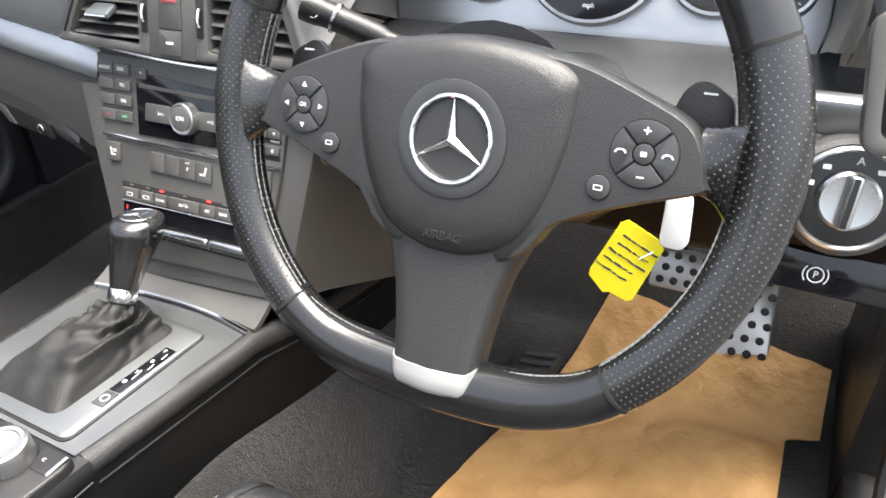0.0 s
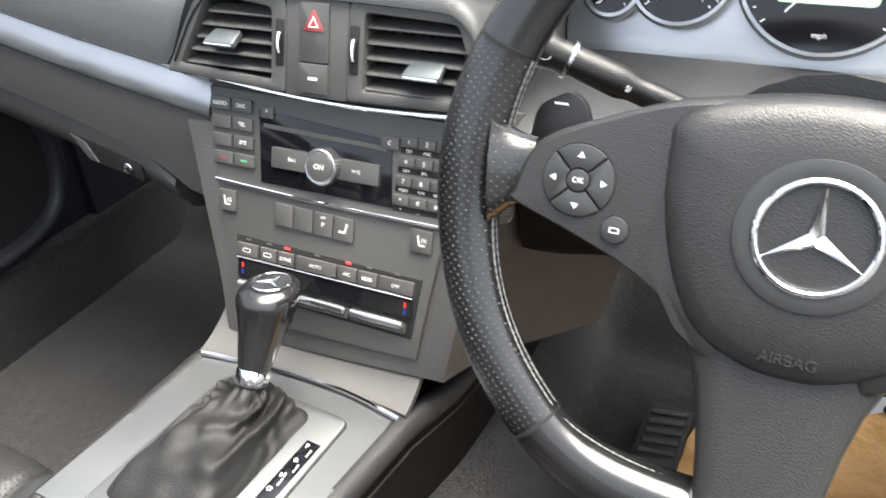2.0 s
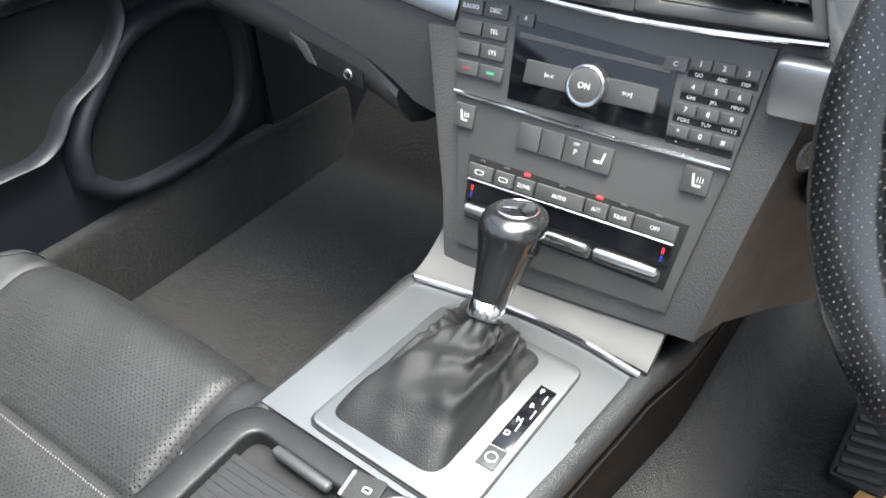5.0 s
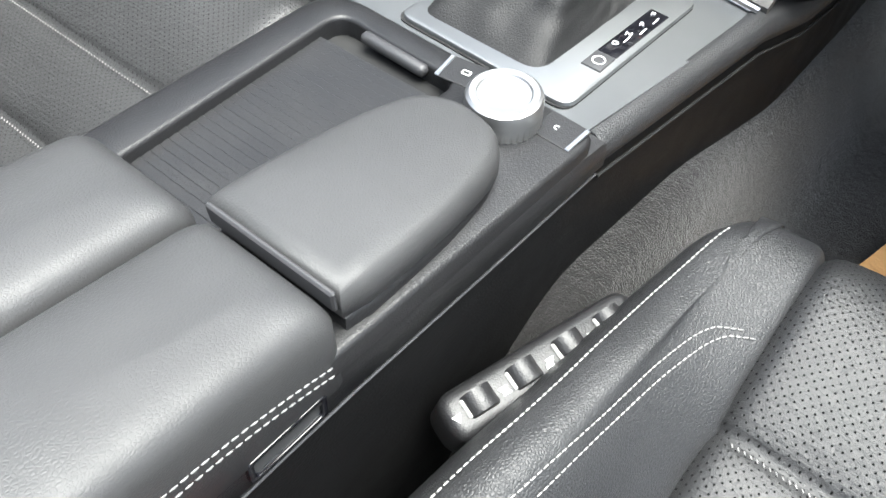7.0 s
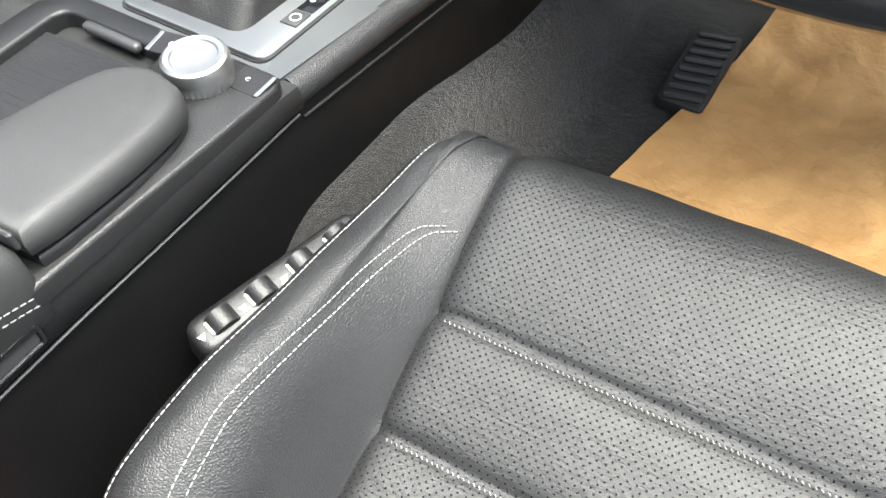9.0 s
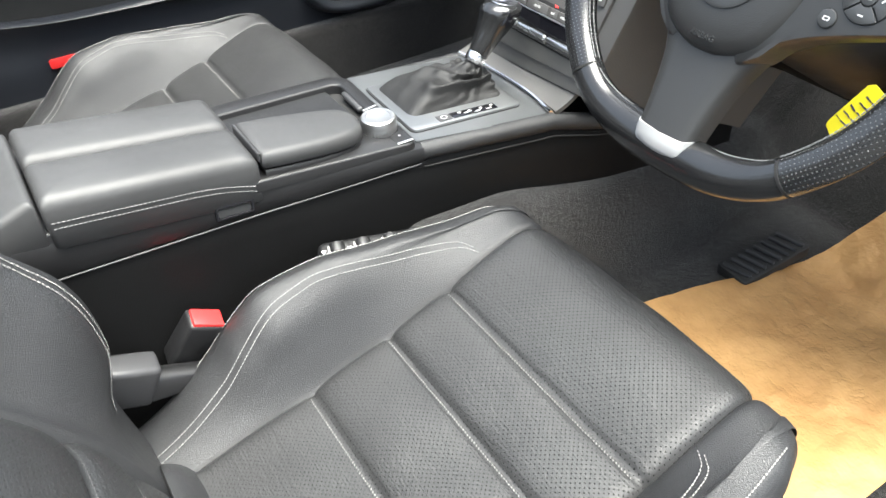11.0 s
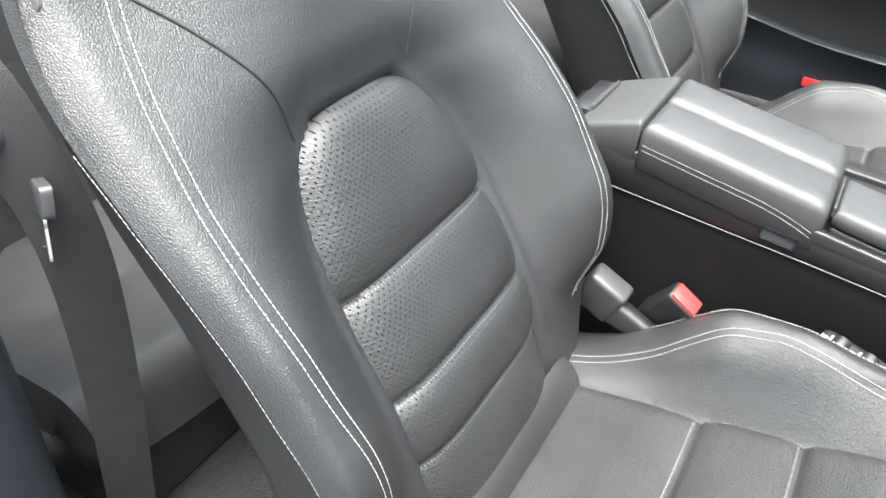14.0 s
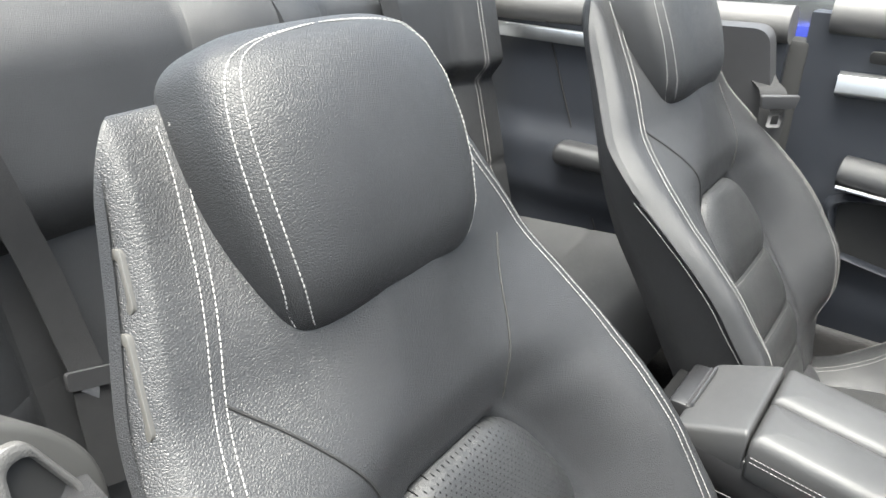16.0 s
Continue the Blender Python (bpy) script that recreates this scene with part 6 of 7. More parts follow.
for x, r, v in ((-0.17, 0.0265, 0.0256), (-0.113, 0.046, 0.042), (0.0, 0.072, 0.053), (0.113, 0.046, 0.042), (0.17, 0.0265, 0.0256)):
    m = CM @ Matrix.Translation((x, v, -0.003))
    g = wpart("gauge", turned([(r, 0.0), (r, 0.01), (r - 0.002, 0.012), (r - 0.005, 0.0125), (r - 0.006, 0.004)], 48, m), SATIN, cl, "round gauge with silver ring")
    wpart("gauge_face", prism(disc(r - 0.006, 40), 0.001, m @ Matrix.Translation((0, 0, 0.0045))), GLOSS, g)
    nt = 24 if r > 0.03 else 8
    for t in range(nt):
        a = radians(225 - 270 * t / (nt - 1))
        q = (r - 0.0095)
        big = t % 2 == 0
        wpart("tick", rbox((0, 0, 0), (0.0042 if big else 0.0025, 0.0011, 0.0004), 0, 1, m @ Matrix.Translation((q * math.cos(a), q * math.sin(a), 0.0058)) @ Matrix.Rotation(a, 4, "Z")), WHITE, g)
    if 0.03 < r < 0.05:
        for t in range(8):
            a = radians(225 - 270 * t / 7)
            wwords(str(t if x < 0 else 20 * t), 0.008, m @ Matrix.Translation(((r - 0.018) * math.cos(a), (r - 0.018) * math.sin(a), 0.0058)), WHITE, g)
    if r > 0.05:
        wpart("cluster_lcd", prism(rect(0.076, 0.05, 0.006, 4, (0, -0.004)), 0.001, m @ Matrix.Translation((0, 0, 0.0058))), GREEN_LCD, g, "pale green display in the gauge")
        wwords("mph", 0.0065, m @ Matrix.Translation((0.0, -0.053, 0.0062)), WHITE, g)
    wpart("needle", rbox((0, 0, 0), (r * 0.7, 0.0016, 0.001), 0.0003, 1, m @ Matrix.Rotation(radians(232), 4, "Z") @ Matrix.Translation((r * 0.3, 0, 0.0075))), WHITE, g)
wpart("cluster_back", rbox((0.353, 0.43, 0.95), (0.42, 0.02, 0.16), 0.01), BLACK, dash)
# ledge takes the darker dash colour to carry the shadow under the hood
wpart("cluster_ledge", loft([[(x, 0.34, 0.8465), (x, 0.26, 0.832), (x, 0.205, 0.822), (x, 0.182, 0.814), (x, 0.172, 0.80), (x, 0.18, 0.785), (x, 0.34, 0.79)] for x in np.linspace(0.137, 0.575, 10)]), DASH_TOP, dash, "grained ledge under the instruments", crease=60)
for x0, x1, z0, z1 in ((0.116, 0.20, 0.786, 0.826), (0.52, 0.72, 0.845, 0.872)):
    wpart("aluminium_trim", rbox(((x0 + x1) / 2, 0.158 if x0 < 0.3 else 0.16, (z0 + z1) / 2), (x1 - x0, 0.02, z1 - z0), 0.005, 2), ALU, dash, "brushed aluminium trim piece")
# light switch and parking brake panel
LM = axes((0.592, 0.12, 0.818), (1, 0.08, 0), (0, 0.3, 0.95))
ls = thing("light_switch", LM @ Matrix.Scale(0.82, 4), "rotary headlamp switch with silver rim and white symbols", "switch")
part("housing", turned([(0.05, -0.03), (0.048, 0.0), (0.044, 0.004)], 48), DASH, ls)
part("rim", turned([(0.0425, 0.0), (0.0425, 0.006), (0.0405, 0.008), (0.0385, 0.006), (0.038, 0.002)], 56), SATIN, ls, "silver rim")
part("dial_face", prism(disc(0.0385, 48), 0.001, Matrix.Translation((0, 0, 0.0035))), GLOSS, ls, "gloss black dial")
kb = part("turn_knob", turned([(0.024, 0.004), (0.0235, 0.012), (0.021, 0.014), (0.017, 0.0135)], 48), SATIN, ls, "silver turn knob")
part("grip_bar", rbox((0, 0, 0.017), (0.0115, 0.045, 0.012), 0.004, 3, Matrix.Rotation(radians(-6), 4, "Z")), SATIN, kb)
part("grip_line", rbox((0, 0, 0.0232), (0.0045, 0.04, 0.0006), 0.0002, 1, Matrix.Rotation(radians(-6), 4, "Z")), GLOSS, kb)
words("A", 0.009, Matrix.Translation((0.004, 0.031, 0.0047)), WHITE, ls)
for a in (128, 160, 50, 12):
    part("symbol", rbox((0, 0, 0), (0.006, 0.004, 0.0003), 0.0, 1, Matrix.Translation((0.031 * math.cos(radians(a)), 0.031 * math.sin(radians(a)), 0.0047))), WHITE, ls)
PM = axes((0.585, 0.118, 0.757), (1, 0.05, -0.06), (0, 0.35, 0.93))
pb = thing("parking_brake_switch", PM, "gloss black parking brake panel with round symbol", "switch")
part("panel", prism(rounded([(-0.055, -0.014), (0.08, -0.014), (0.08, 0.016), (-0.045, 0.016)], 0.006), 0.012, Matrix.Translation((0, 0, -0.008)), 0.002), GLOSS, pb)
part("symbol", ring(disc(0.0058, 28), disc(0.0049, 28), 0.0004, Matrix.Translation((0, 0, 0.0042))), WHITE, pb)
words("P", 0.007, Matrix.Translation((0, 0, 0.0043)), WHITE, pb)
for s in (0, 180):
    arc = [(0.0082 * math.cos(radians(a + s)), 0.0082 * math.sin(radians(a + s)), 0.0043) for a in np.linspace(-40, 40, 8)]
    part("symbol", tube(arc, 0.0005, 6), WHITE, pb)
wpart("hood_ridge", tube(smoothline([(0.117, 0.250, 0.872), (0.122, 0.256, 0.895), (0.134, 0.264, 0.937), (0.157, 0.276, 0.974), (0.197, 0.292, 1.009), (0.25, 0.31, 1.034), (0.32, 0.32, 1.045)], 8), 0.016, 14), DASH_TOP, dash, "soft ridge between display and instruments")
# side vent on the driver's end
sv = thing("side_vent", axes((0.645, 0.13, 0.9), (1, 0.1, 0.1), (0, 0.3, 0.95)), "grey side air vent with thumbwheel", "air vent")
part("vent_frame", ring(rect(0.12, 0.085, 0.012), rect(0.1, 0.066, 0.008), 0.014, Matrix.Translation((0, 0, -0.006)), 0.002), PANEL, sv)
part("vent_throat", prism(rect(0.1, 0.066, 0.008), 0.003, Matrix.Translation((0, 0, -0.03))), SLOT, sv)
for y in (-0.022, -0.007, 0.008, 0.023):
    part("slat", rbox((0.012, y, -0.006), (0.076, 0.003, 0.018), 0.001, 1), BLACK, sv)
part("thumbwheel", rbox((-0.04, 0, 0.0), (0.012, 0.05, 0.012), 0.004), BLACK, sv)
for y in (-0.014, -0.005, 0.005, 0.014):
    part("wheel_rib", rbox((-0.04, y, 0.0062), (0.003, 0.006, 0.0005), 0), GREYPL, sv)


# ---- footwell things ----
acc = thing("accelerator_pedal", axes((0.545, 0.545, 0.372), (1, 0.05, 0), (-0.02, 0.62, 0.78)) @ Matrix.Scale(1.06, 4), "bare metal accelerator pedal with rubber studs", "pedal")
part("plate", prism(rounded([(-0.032, -0.07), (0.034, -0.075), (0.03, 0.075), (-0.026, 0.08)], 0.006), 0.006, None, 0.002), STEEL, acc, "brushed metal pedal plate")
for i in range(7):
    for j in range(3):
        part("stud", turned([(0.0055, 0), (0.0055, 0.0025), (0.004, 0.0035)], 10, Matrix.Translation((-0.019 + 0.019 * j + 0.006 * (i % 2), -0.06 + 0.02 * i, 0.006))), PIN, acc)
part("pedal_arm", rbox((0, 0.02, -0.03), (0.02, 0.1, 0.05), 0.006), BLACK, acc)
brk = thing("brake_pedal", axes((0.452, 0.53, 0.452), (1, 0, 0), (0, 0.55, 0.83)), "bare metal brake pedal with rubber studs", "pedal")
part("plate", prism(rounded([(-0.045, -0.03), (0.045, -0.03), (0.042, 0.028), (-0.042, 0.028)], 0.008), 0.007, None, 0.002), STEEL, brk, "brushed metal pedal plate")
for i in range(3):
    for j in range(4):
        part("stud", turned([(0.0055, 0), (0.0055, 0.0025), (0.004, 0.0035)], 10, Matrix.Translation((-0.03 + 0.019 * j + 0.005 * (i % 2), -0.018 + 0.018 * i, 0.007))), PIN, brk)
part("pedal_arm", tube([(0, 0.02, -0.004), (0, 0.1, -0.03), (0, 0.2, -0.04)], 0.01, 10), BLACK, brk)

pad_ = thing("footrest", axes((0.276, 0.362, FLOOR + 0.026), (1, -0.06, 0), (0.06, 0.99, 0.1)) @ Matrix.Scale(0.86, 4), "black ribbed rubber footrest on the carpet", "footrest")
part("base", prism(rounded([(-0.034, -0.08), (0.034, -0.08), (0.034, 0.085), (-0.034, 0.085)], 0.008), 0.02, Matrix.Translation((0, 0, -0.02)), 0.004), PIN, pad_)
for i in range(8):
    part("rib", rbox((0, -0.066 + 0.019 * i, 0.0015), (0.055, 0.009, 0.006), 0.002, 1, Matrix.Translation((0, -0.066 + 0.019 * i, 0)) @ Matrix.Rotation(radians(12), 4, "Z") @ Matrix.Translation((0, 0.066 - 0.019 * i, 0))), BLACK, pad_)


def paper(u, v):
    a = Vector((lerp(v, [0, 1], [0.17, 0.348]), lerp(v, [0, 1], [-0.12, 0.565]), 0))
    b = Vector((lerp(v, [0, 0.82, 0.845, 1], [0.615, 0.62, 0.66, 0.662]), lerp(v, [0, 1], [-0.12, 0.52]), 0))
    p = a.lerp(b, u)
    z = FLOOR + 0.012 + 0.010 * noise.noise((p.x * 6, p.y * 6, 1.0)) + 0.006 * abs(noise.noise((p.x * 15, p.y * 15, 5.0))) + 0.003 * noise.noise((p.x * 40, p.y * 40, 2.0))
    z += 0.018 * bump1(v, 0.55, 0.7, 0.74, 0.82) * bump1(u, 0.45, 0.7, 0.9, 1.05)
    z += 0.06 * max(0.0, (p.y - 0.42) / 0.14) ** 1.5
    return Vector((p.x, p.y, z))


tagged(part("paper_mat", sheet(paper, 110, 130, 0.0008), KRAFT, crease=60), "crumpled brown kraft paper floor protection sheet", "paper mat")

tag = thing("key_tag", (0.453, 0.128, 0.725), "yellow handwritten key label hanging below the wheel", "label")
card = [(0.4225, 0.7115), (0.4235, 0.7175), (0.444, 0.7605), (0.45, 0.7635), (0.476, 0.749), (0.479, 0.742), (0.4595, 0.6945), (0.4545, 0.6925), (0.4405, 0.6985), (0.435, 0.6975)]
hits = [(x - 0.453, z - 0.725) for x, z in card]
TM = axes((0, 0, 0), (1, 0.1, 0), (0, 0.18, 1))
yc = part("card", prism(hits, 0.0008, TM), YELLOW, tag, "bright yellow card", smooth=False)
for i in range(5):
    x, z = 0.0195 - 0.0085 * i, 0.022 - 0.0105 * i
    rr = random.Random(i)
    p = -0.022
    while p < 0.016:
        w = rr.uniform(0.003, 0.008)
        q = (x * 0.6 + p * 0.62 - 0.001, z * 0.6 + p * -0.34 + 0.003)
        part("ink_mark", rbox((0, 0, 0), (w, 0.0006 + 0.0012 * rr.random(), 0.0003), 0, 1, TM @ Matrix.Translation((q[0], q[1], 0.0010)) @ Matrix.Rotation(radians(-28 + rr.uniform(-12, 12)), 4, "Z")), INK, yc)
        p += w + 0.0018
fob = thing("key_fob", (0.484, 0.128, 0.764), "white plastic key fob in the ignition", "key fob")
part("fob_body", prism(rounded([(-0.009, -0.011), (0.008, -0.013), (0.013, -0.006), (0.012, 0.03), (-0.007, 0.03)], 0.005), 0.008, TM, 0.002), WHITE, fob)
part("string", tube([(-0.012, -0.004, -0.02), (-0.022, -0.006, -0.028)], 0.0007, 6), WHITE, fob)

# ---- seat belts beside the front seats ----
bk = thing("belt_buckle", axes((0.092, -0.464, 0.475), (0.0, 0.83, -0.5), (0.25, 0.5, 0.83)) @ Matrix.Scale(0.82, 4), "black seat belt buckle with red release button", "belt buckle")
part("housing", rbox((0, 0, 0), (0.052, 0.09, 0.036), 0.006, 3), BLACK, bk)
part("release_button", rbox((0, 0.0455, 0.001), (0.044, 0.008, 0.028), 0.002, 2), RED, bk, "red release button")
copy_thing(bk, Matrix.Translation((-0.215, 0.0, -0.01)) @ bk.matrix_basis)
hinge = thing("seat_hinge_cover", (0.112, -0.545, 0.475), "grey plastic hinge cover and lever beside the backrest", "hinge cover")
hm = Matrix.Rotation(radians(-24), 4, "X") @ Matrix.Rotation(radians(8), 4, "Y")
part("shell", rbox((0, 0, 0), (0.034, 0.056, 0.06), 0.007, 3, hm), GREYPL, hinge, "grey plastic cover with rounded edges")
part("lever", loft([[(x * w, y, z0 + z * h) for x, z in ((-1, -1), (1, -1), (1, 0.6), (0.6, 1), (-0.6, 1), (-1, 0.6))] for y, z0, w, h in ((0.0, -0.01, 0.013, 0.02), (0.04, -0.022, 0.013, 0.015), (0.085, -0.036, 0.011, 0.009), (0.1, -0.04, 0.009, 0.006))]), BLACK, hinge, "black tapered lever", crease=50)


def strap(pts, width, side):
    """A flat belt along points, as wide as told across the given way."""
    s = Vector(side).normalized() * width / 2
    ps = [Vector(p) for p in smoothline(pts, 6)]
    rings = []
    for i, p in enumerate(ps):
        d = (ps[min(i + 1, len(ps) - 1)] - ps[max(i - 1, 0)]).normalized()
        n = d.cross(s).normalized() * 0.0008
        rings.append([p - s - n, p + s - n, p + s + n, p - s + n])
    return loft(rings)


def tongue(root, m):
    t = part("tongue", prism(rounded([(-0.035, 0.012), (0.035, 0.012), (0.03, -0.012), (-0.03, -0.012)], 0.006), 0.008, m, 0.002), GREYPL, root, "grey plastic belt tongue")
    part("latch_plate", ring(rect(0.026, 0.034, 0.004, 4, (0, -0.03)), rect(0.013, 0.016, 0.002, 4, (0, -0.033)), 0.002, m @ Matrix.Translation((0, 0, 0.003))), CHROME, t, "metal latch plate")


# ---- rear cabin ----
PALE = plain("pale_grey_trim", (0.042, 0.041, 0.039), 0.5, var=0.08).m
for side, nm in ((1, "driver"), (-1, "passenger")):
    q = thing("rear_side_panel", (side * 0.70, -1.1, 0.5), "dark rear side panel with belt guide and aluminium trim", "side panel", "rear side panels")

    def skin(u, v, side=side):
        y = -1.62 + (0.67 if side > 0 else 0.86) * u
        z = 0.33 + 0.66 * v
        x = side * (0.70 - 0.035 * bump1(z, 0.52, 0.6, 0.68, 0.76) * (1 - u * 0.6))
        return Vector((x, y, z))

    bm = sheet(skin, 40, 40, -0.05 * side)
    wpart("panel", bm, DOOR, q, crease=80)
    wpart("upper_ledge", tube([(side * 0.715, y, 0.985 if side > 0 else 0.985 + 0.02 * max(0, (y + 1.3) / 0.54)) for y in np.linspace(-1.62, -0.76 if side < 0 else -0.9, 10)], 0.035, 14), DASH, q, "grained upper ledge")
    wpart("trim_strip", rbox((side * 0.682, -1.18, 0.935), (0.012, 0.42, 0.03), 0.005, 2), ALU, q, "brushed aluminium strip")
    wpart("side_armrest", rbox((side * 0.668, -1.11, 0.69), (0.07, 0.15, 0.05), 0.02, 4), LEATHER, q, "padded black side armrest")
    wpart("panel_seam", tube([(side * 0.697, y, z) for y, z in ((-1.25, 0.96), (-1.05, 0.42))], 0.002, 6), SLOT, q)
    # belt guide on the pillar
    g = thing("belt_guide", (side * 0.675, -0.83, 0.92), "grey plastic pillar trim with belt slot", "belt guide", "belt guides")
    gm = axes((side * 0.672, -0.835, 0.955), (0, side * 1.0, 0.0), (-side * 0.12, 0, 1)) if side < 0 else axes((0.657, -0.828, 0.905), (-0.96, -0.12, 0.0), (0.0, -0.2, 1))
    wpart("pillar_trim", prism((rounded([(-0.09, -0.12), (0.09, -0.10), (0.07, 0.055), (-0.06, 0.06)], 0.03, 8) if side < 0 else rounded([(-0.075, -0.06), (0.035, -0.055), (0.042, 0.0), (0.012, 0.045), (-0.04, 0.075), (-0.085, 0.085)], [0.02, 0.012, 0.03, 0.04, 0.03, 0.02], 8)), 0.05 if side < 0 else 0.12, gm @ Matrix.Translation((0, 0, -0.05 if side < 0 else -0.12)), 0.015 if side < 0 else 0.006, 4), GREYPL if side < 0 else PALE, g, "rounded grey pillar trim")
    so = rounded([(-0.05, -0.055), (0.05, -0.055), (0.042, 0.045), (-0.035, 0.045)] if side < 0 else [(-0.03, -0.05), (0.024, -0.045), (0.024, -0.01), (0.0, 0.042), (-0.02, 0.042)], 0.022 if side < 0 else 0.01, 7)
    si = [(x * 0.72, y * 0.74) for x, y in so]
    wpart("slot_rim", ring(so, si, 0.008, gm @ Matrix.Translation((0, 0, -0.001)), 0.003), DASH, g, "raised rim of the belt slot")
    wpart("slot_hole", prism(si, 0.001, gm @ Matrix.Translation((0, 0, -0.0002))), SLOT, g)
PALE_TOP = thing("pillar_cap", (0.70, -0.90, 0.6), "dark padded door jamb below the belt guide", "door jamb")
wpart("jamb", rbox((0.715, -0.9, 0.59), (0.09, 0.14, 0.5), 0.025, 3), DOOR, PALE_TOP)
wpart("roll", tube(smoothline([(0.625, -0.835, 0.842), (0.66, -0.822, 0.848), (0.71, -0.82, 0.85), (0.755, -0.84, 0.85)], 6), 0.02, 12), GREYPL, PALE_TOP, "soft rolled edge")

fb = thing("front_seat_belt", (0.64, -0.82, 0.6), "black front seat belt hanging from the pillar", "seat belt", "front seat belts")
wpart("webbing", strap([(0.652, -0.835, 0.905), (0.645, -0.812, 0.87), (0.625, -0.80, 0.76), (0.615, -0.82, 0.6), (0.61, -0.86, 0.36)], 0.046, (0.9, -0.4, 0)), BELT, fb, "black belt webbing")
tongue(fb, fb.matrix_basis.inverted() @ axes((0.63, -0.806, 0.8), (0.35, 0.93, 0.25), (-0.2, -0.1, 1)))
fb2 = thing("front_seat_belt", (-0.64, -0.76, 0.6), "black front seat belt hanging from the pillar", "seat belt", "front seat belts")
wpart("webbing", strap([(-0.668, -0.815, 0.965), (-0.64, -0.775, 0.92), (-0.61, -0.742, 0.87), (-0.62, -0.76, 0.6), (-0.63, -0.80, 0.36)], 0.046, (-0.45, 0.88, 0)), BELT, fb2, "black belt webbing")
tongue(fb2, fb2.matrix_basis.inverted() @ axes((-0.602, -0.735, 0.893), (-0.62, 0.78, 0.0), (0.05, 0.1, 1)))

bench = thing("rear_bench", (0.0, -1.2, 0.32), "black leather rear seat bench with perforated panels", "rear seat")
for side in (1, -1):
    def cush(u, v, side=side):
        x = side * (0.06 + 0.56 * u)
        y = -1.30 + 0.45 * v
        z = 0.455 + 0.04 * v - 0.07 * max(0, (v - 0.85) / 0.15) ** 2 + 0.03 * abs(2 * u - 1) ** 3 - 0.004 * math.exp(-(((v - 0.55) / 0.012) ** 2))
        return Vector((x, y, z))

    bm = sheet(cush, 40, 40, 0.05)
    if side < 0:
        bmesh.ops.reverse_faces(bm, faces=bm.faces)
    wpart("seat_cushion", bm, LEATHER, bench, "black leather rear cushion", crease=80)

    def rback(u, v, side=side):
        x = side * (0.03 + 0.59 * u)
        z = 0.44 + 0.64 * v
        c = abs(2 * u - 1)
        y = -1.285 - 0.14 * v + 0.05 * ease(c, [0.55, 0.85, 1.0], [0, 0.9, 1.0]) * (1 - v * 0.3)
        y += 0.035 * bump1(v, 0.62, 0.70, 0.9, 1.02)
        y -= 0.005 * (math.exp(-(((v - 0.34) / 0.01) ** 2)) + math.exp(-(((v - 0.62) / 0.01) ** 2)) + math.exp(-(((c - 0.62) / 0.02) ** 2)))
        return Vector((x, y, z))

    bm = sheet(rback, 60, 60, 0.06)
    if side > 0:
        bmesh.ops.reverse_faces(bm, faces=bm.faces)
    rb = wpart("seat_back", bm, LEATHER, bench, "contoured black leather rear backrest", crease=80)

    def rins(u, v, side=side):
        uu = 0.2 + 0.6 * u
        p = rback(uu, 0.03 + 0.58 * v)
        p.y += 0.006 - 0.01 * abs(2 * u - 1) ** 8
        return p

    bm = sheet(rins, 40, 40)
    if side > 0:
        bmesh.ops.reverse_faces(bm, faces=bm.faces)
    wpart("back_centre", bm, PERF_UP, rb, "perforated leather panel", crease=80)
    for v in (0.36, 0.62):
        wpart("stitching", stitches([rback(uu, v) + Vector((0, 0.008, 0)) for uu in np.linspace(0.2, 0.8, 40)], 0.0055, 0.004, 0.0008, (0, 1, 0)), THREAD, rb)
    for uu in (0.9, 0.915):
        wpart("stitching", stitches([rback(uu, v) + Vector((0, 0.001, 0)) for v in np.linspace(0.05, 0.95, 60)], 0.0055, 0.004, 0.0008, (0, 1, 0)), THREAD, rb)
wpart("bench_base", rbox((0, -1.1, 0.38), (1.22, 0.44, 0.17), 0.02, 3), LEATHER, bench, "black leather front of the rear bench")
wpart("centre_tray", rbox((0, -1.2, 0.45), (0.12, 0.3, 0.1), 0.02), BLACK, bench)
rb_ = thing("rear_seat_belt", (0.42, -1.32, 0.6), "black rear seat belt across the rear backrest", "seat belt", "rear seat belts")
wpart("webbing", strap([(0.52, -1.33, 1.1), (0.49, -1.285, 1.03), (0.472, -1.272, 0.97), (0.458, -1.268, 0.906), (0.436, -1.27, 0.811), (0.424, -1.26, 0.719), (0.42, -1.25, 0.672), (0.425, -1.24, 0.62), (0.43, -1.22, 0.52)], 0.05, (0.9, 0.1, 0.35)), BELT, rb_, "black belt webbing")
tongue(rb_, rb_.matrix_basis.inverted() @ axes((0.419, -1.243, 0.668), (0.93, 0.05, 0.3), (-0.25, -0.1, 0.95)))
rb2 = thing("rear_seat_belt", (-0.3, -1.32, 0.6), "black rear seat belt across the rear backrest", "seat belt", "rear seat belts")
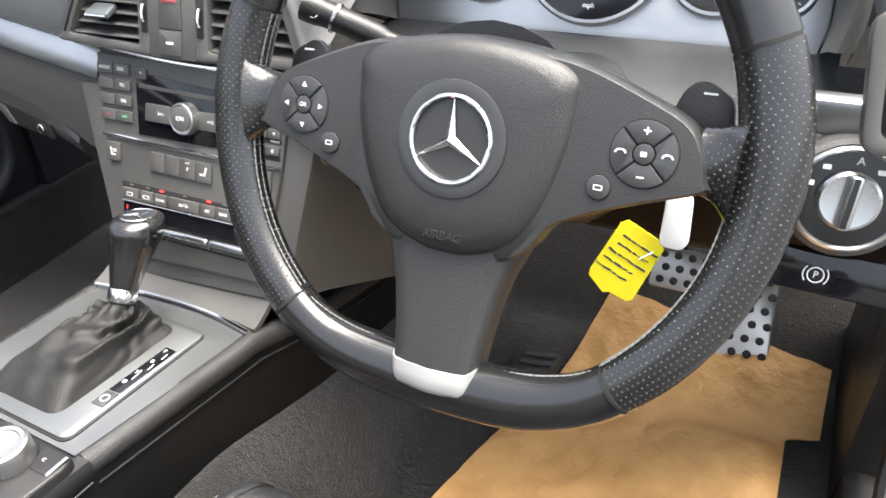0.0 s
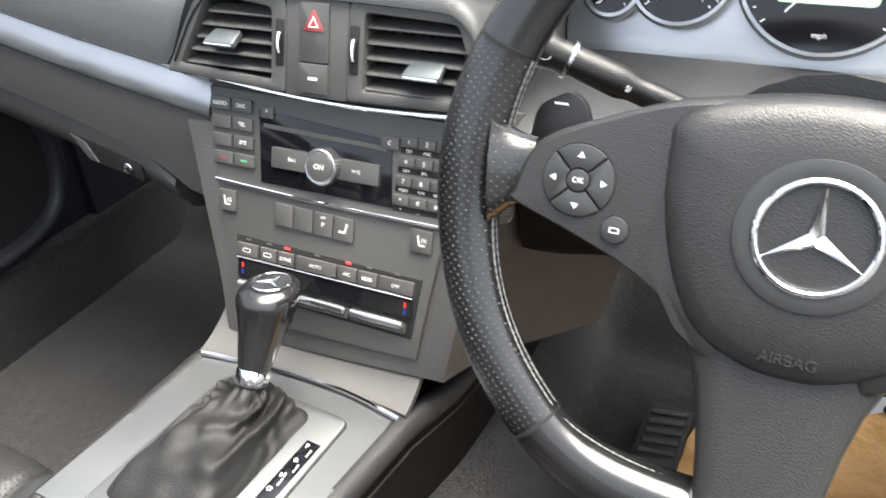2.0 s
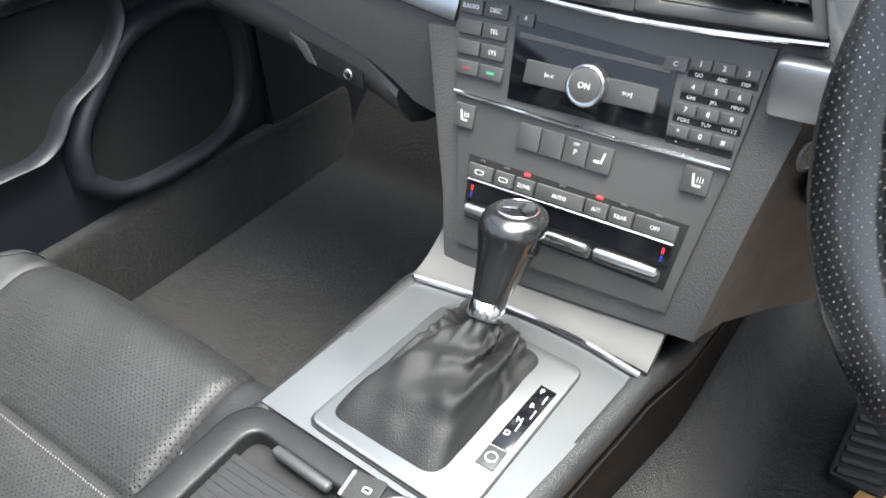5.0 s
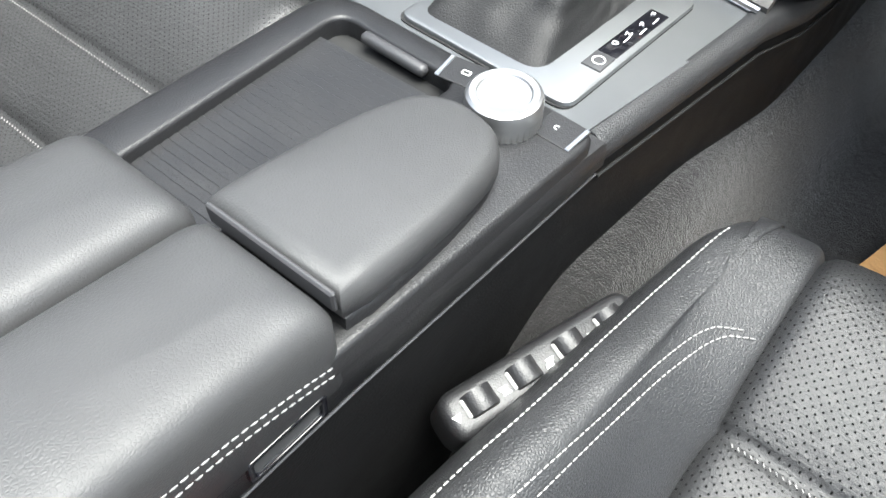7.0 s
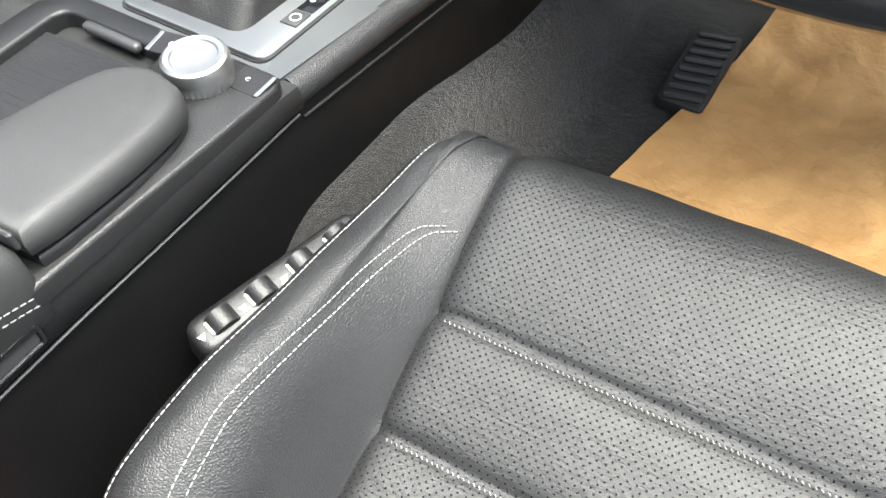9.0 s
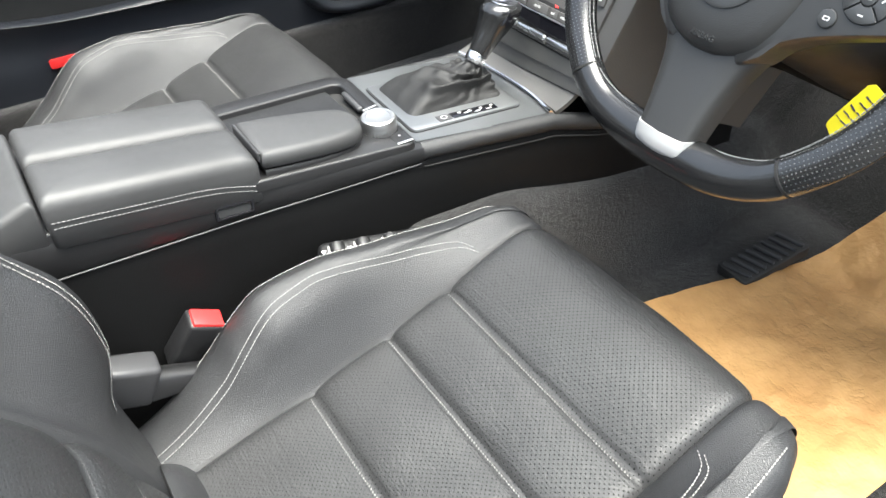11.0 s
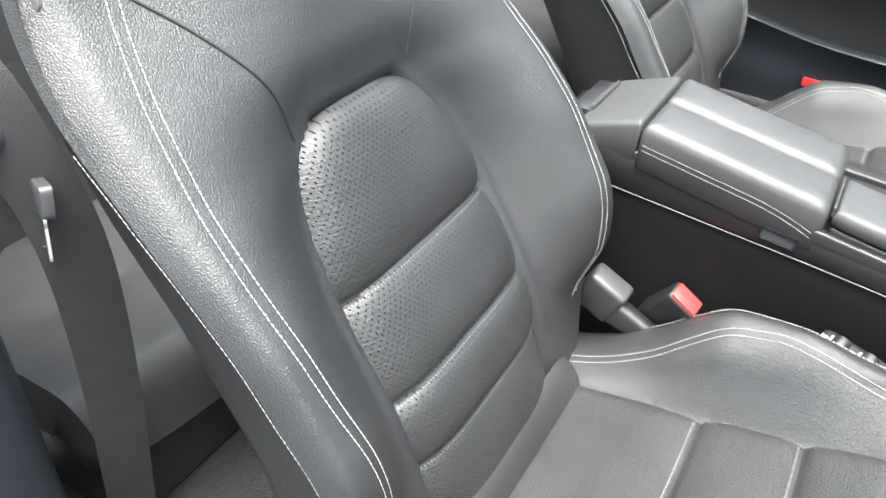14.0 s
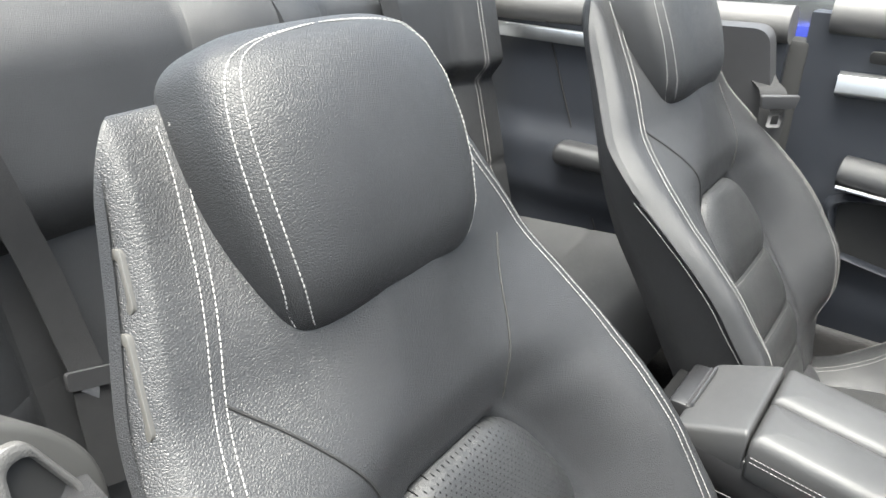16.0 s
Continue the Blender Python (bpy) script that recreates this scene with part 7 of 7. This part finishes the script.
wpart("webbing", strap([(-0.30, -1.37, 1.05), (-0.34, -1.335, 0.86), (-0.40, -1.29, 0.64), (-0.43, -1.24, 0.46)], 0.05, (0.9, 0.1, -0.25)), BELT, rb2, "black belt webbing")
tongue(rb2, rb2.matrix_basis.inverted() @ axes((-0.36, -1.31, 0.78), (0.93, 0.05, -0.2), (0.15, -0.1, 0.95)))

# rear deck behind the bench
deck_ = thing("rear_deck", (0.0, -1.65, 0.95), "pale grey roof cover deck behind the rear seats", "rear deck")
wpart("deck_panel", rbox((0, -1.72, 1.03), (1.46, 0.44, 0.05), 0.02, 3), PALE, deck_)
wpart("deck_lip", tube([(-0.72, -1.5, 1.045), (0.72, -1.5, 1.045)], 0.018, 12), DASH, deck_)
# a parked car beyond the passenger door
oc = thing("parked_car", (-2.6, -0.6, 0.0), "dark blue car parked alongside", "car")
wpart("body", loft([[(-3.5, y, z0), (-1.75, y, z0), (-1.65, y, 0.55), (-1.7, y, z1), (-3.5, y, z1)] for y, z0, z1 in ((-2.8, 0.3, 0.7), (-2.5, 0.18, 0.84), (0.6, 0.18, 0.88), (1.4, 0.2, 0.86), (1.7, 0.3, 0.7))]), BLUE_PAINT, oc, "dark blue car body", crease=50)
wpart("cabin", loft([[(-3.4, y, 0.98), (-1.75, y, 0.98), (-2.0, y, z1), (-3.2, y, z1)] for y, z1 in ((-2.2, 1.0), (-1.4, 1.42), (0.2, 1.42), (0.9, 1.0))]), GLOSS, oc, "dark glass cabin", crease=50)
for y in (-1.9, 1.0):
    wpart("wheel", turned([(0.31, 0), (0.31, 0.18), (0.2, 0.19), (0.19, 0.17)], 32, axes((-1.86, y, 0.31), (0, 1, 0), (0, 0, 1))), PIN, oc)
# windscreen frame and glass ahead of the dashboard
ws = thing("windscreen", (0.0, 0.75, 1.0), "raked windscreen in a black frame", "windscreen")
wpart("frame", tube(smoothline([(-0.76, 0.62, 0.98), (-0.70, 0.3, 1.24), (-0.62, 0.05, 1.40), (-0.4, -0.02, 1.44), (0.4, -0.02, 1.44), (0.62, 0.05, 1.40), (0.70, 0.3, 1.24), (0.76, 0.62, 0.98)], 8), 0.028, 12), BLACK, ws, "black windscreen frame")
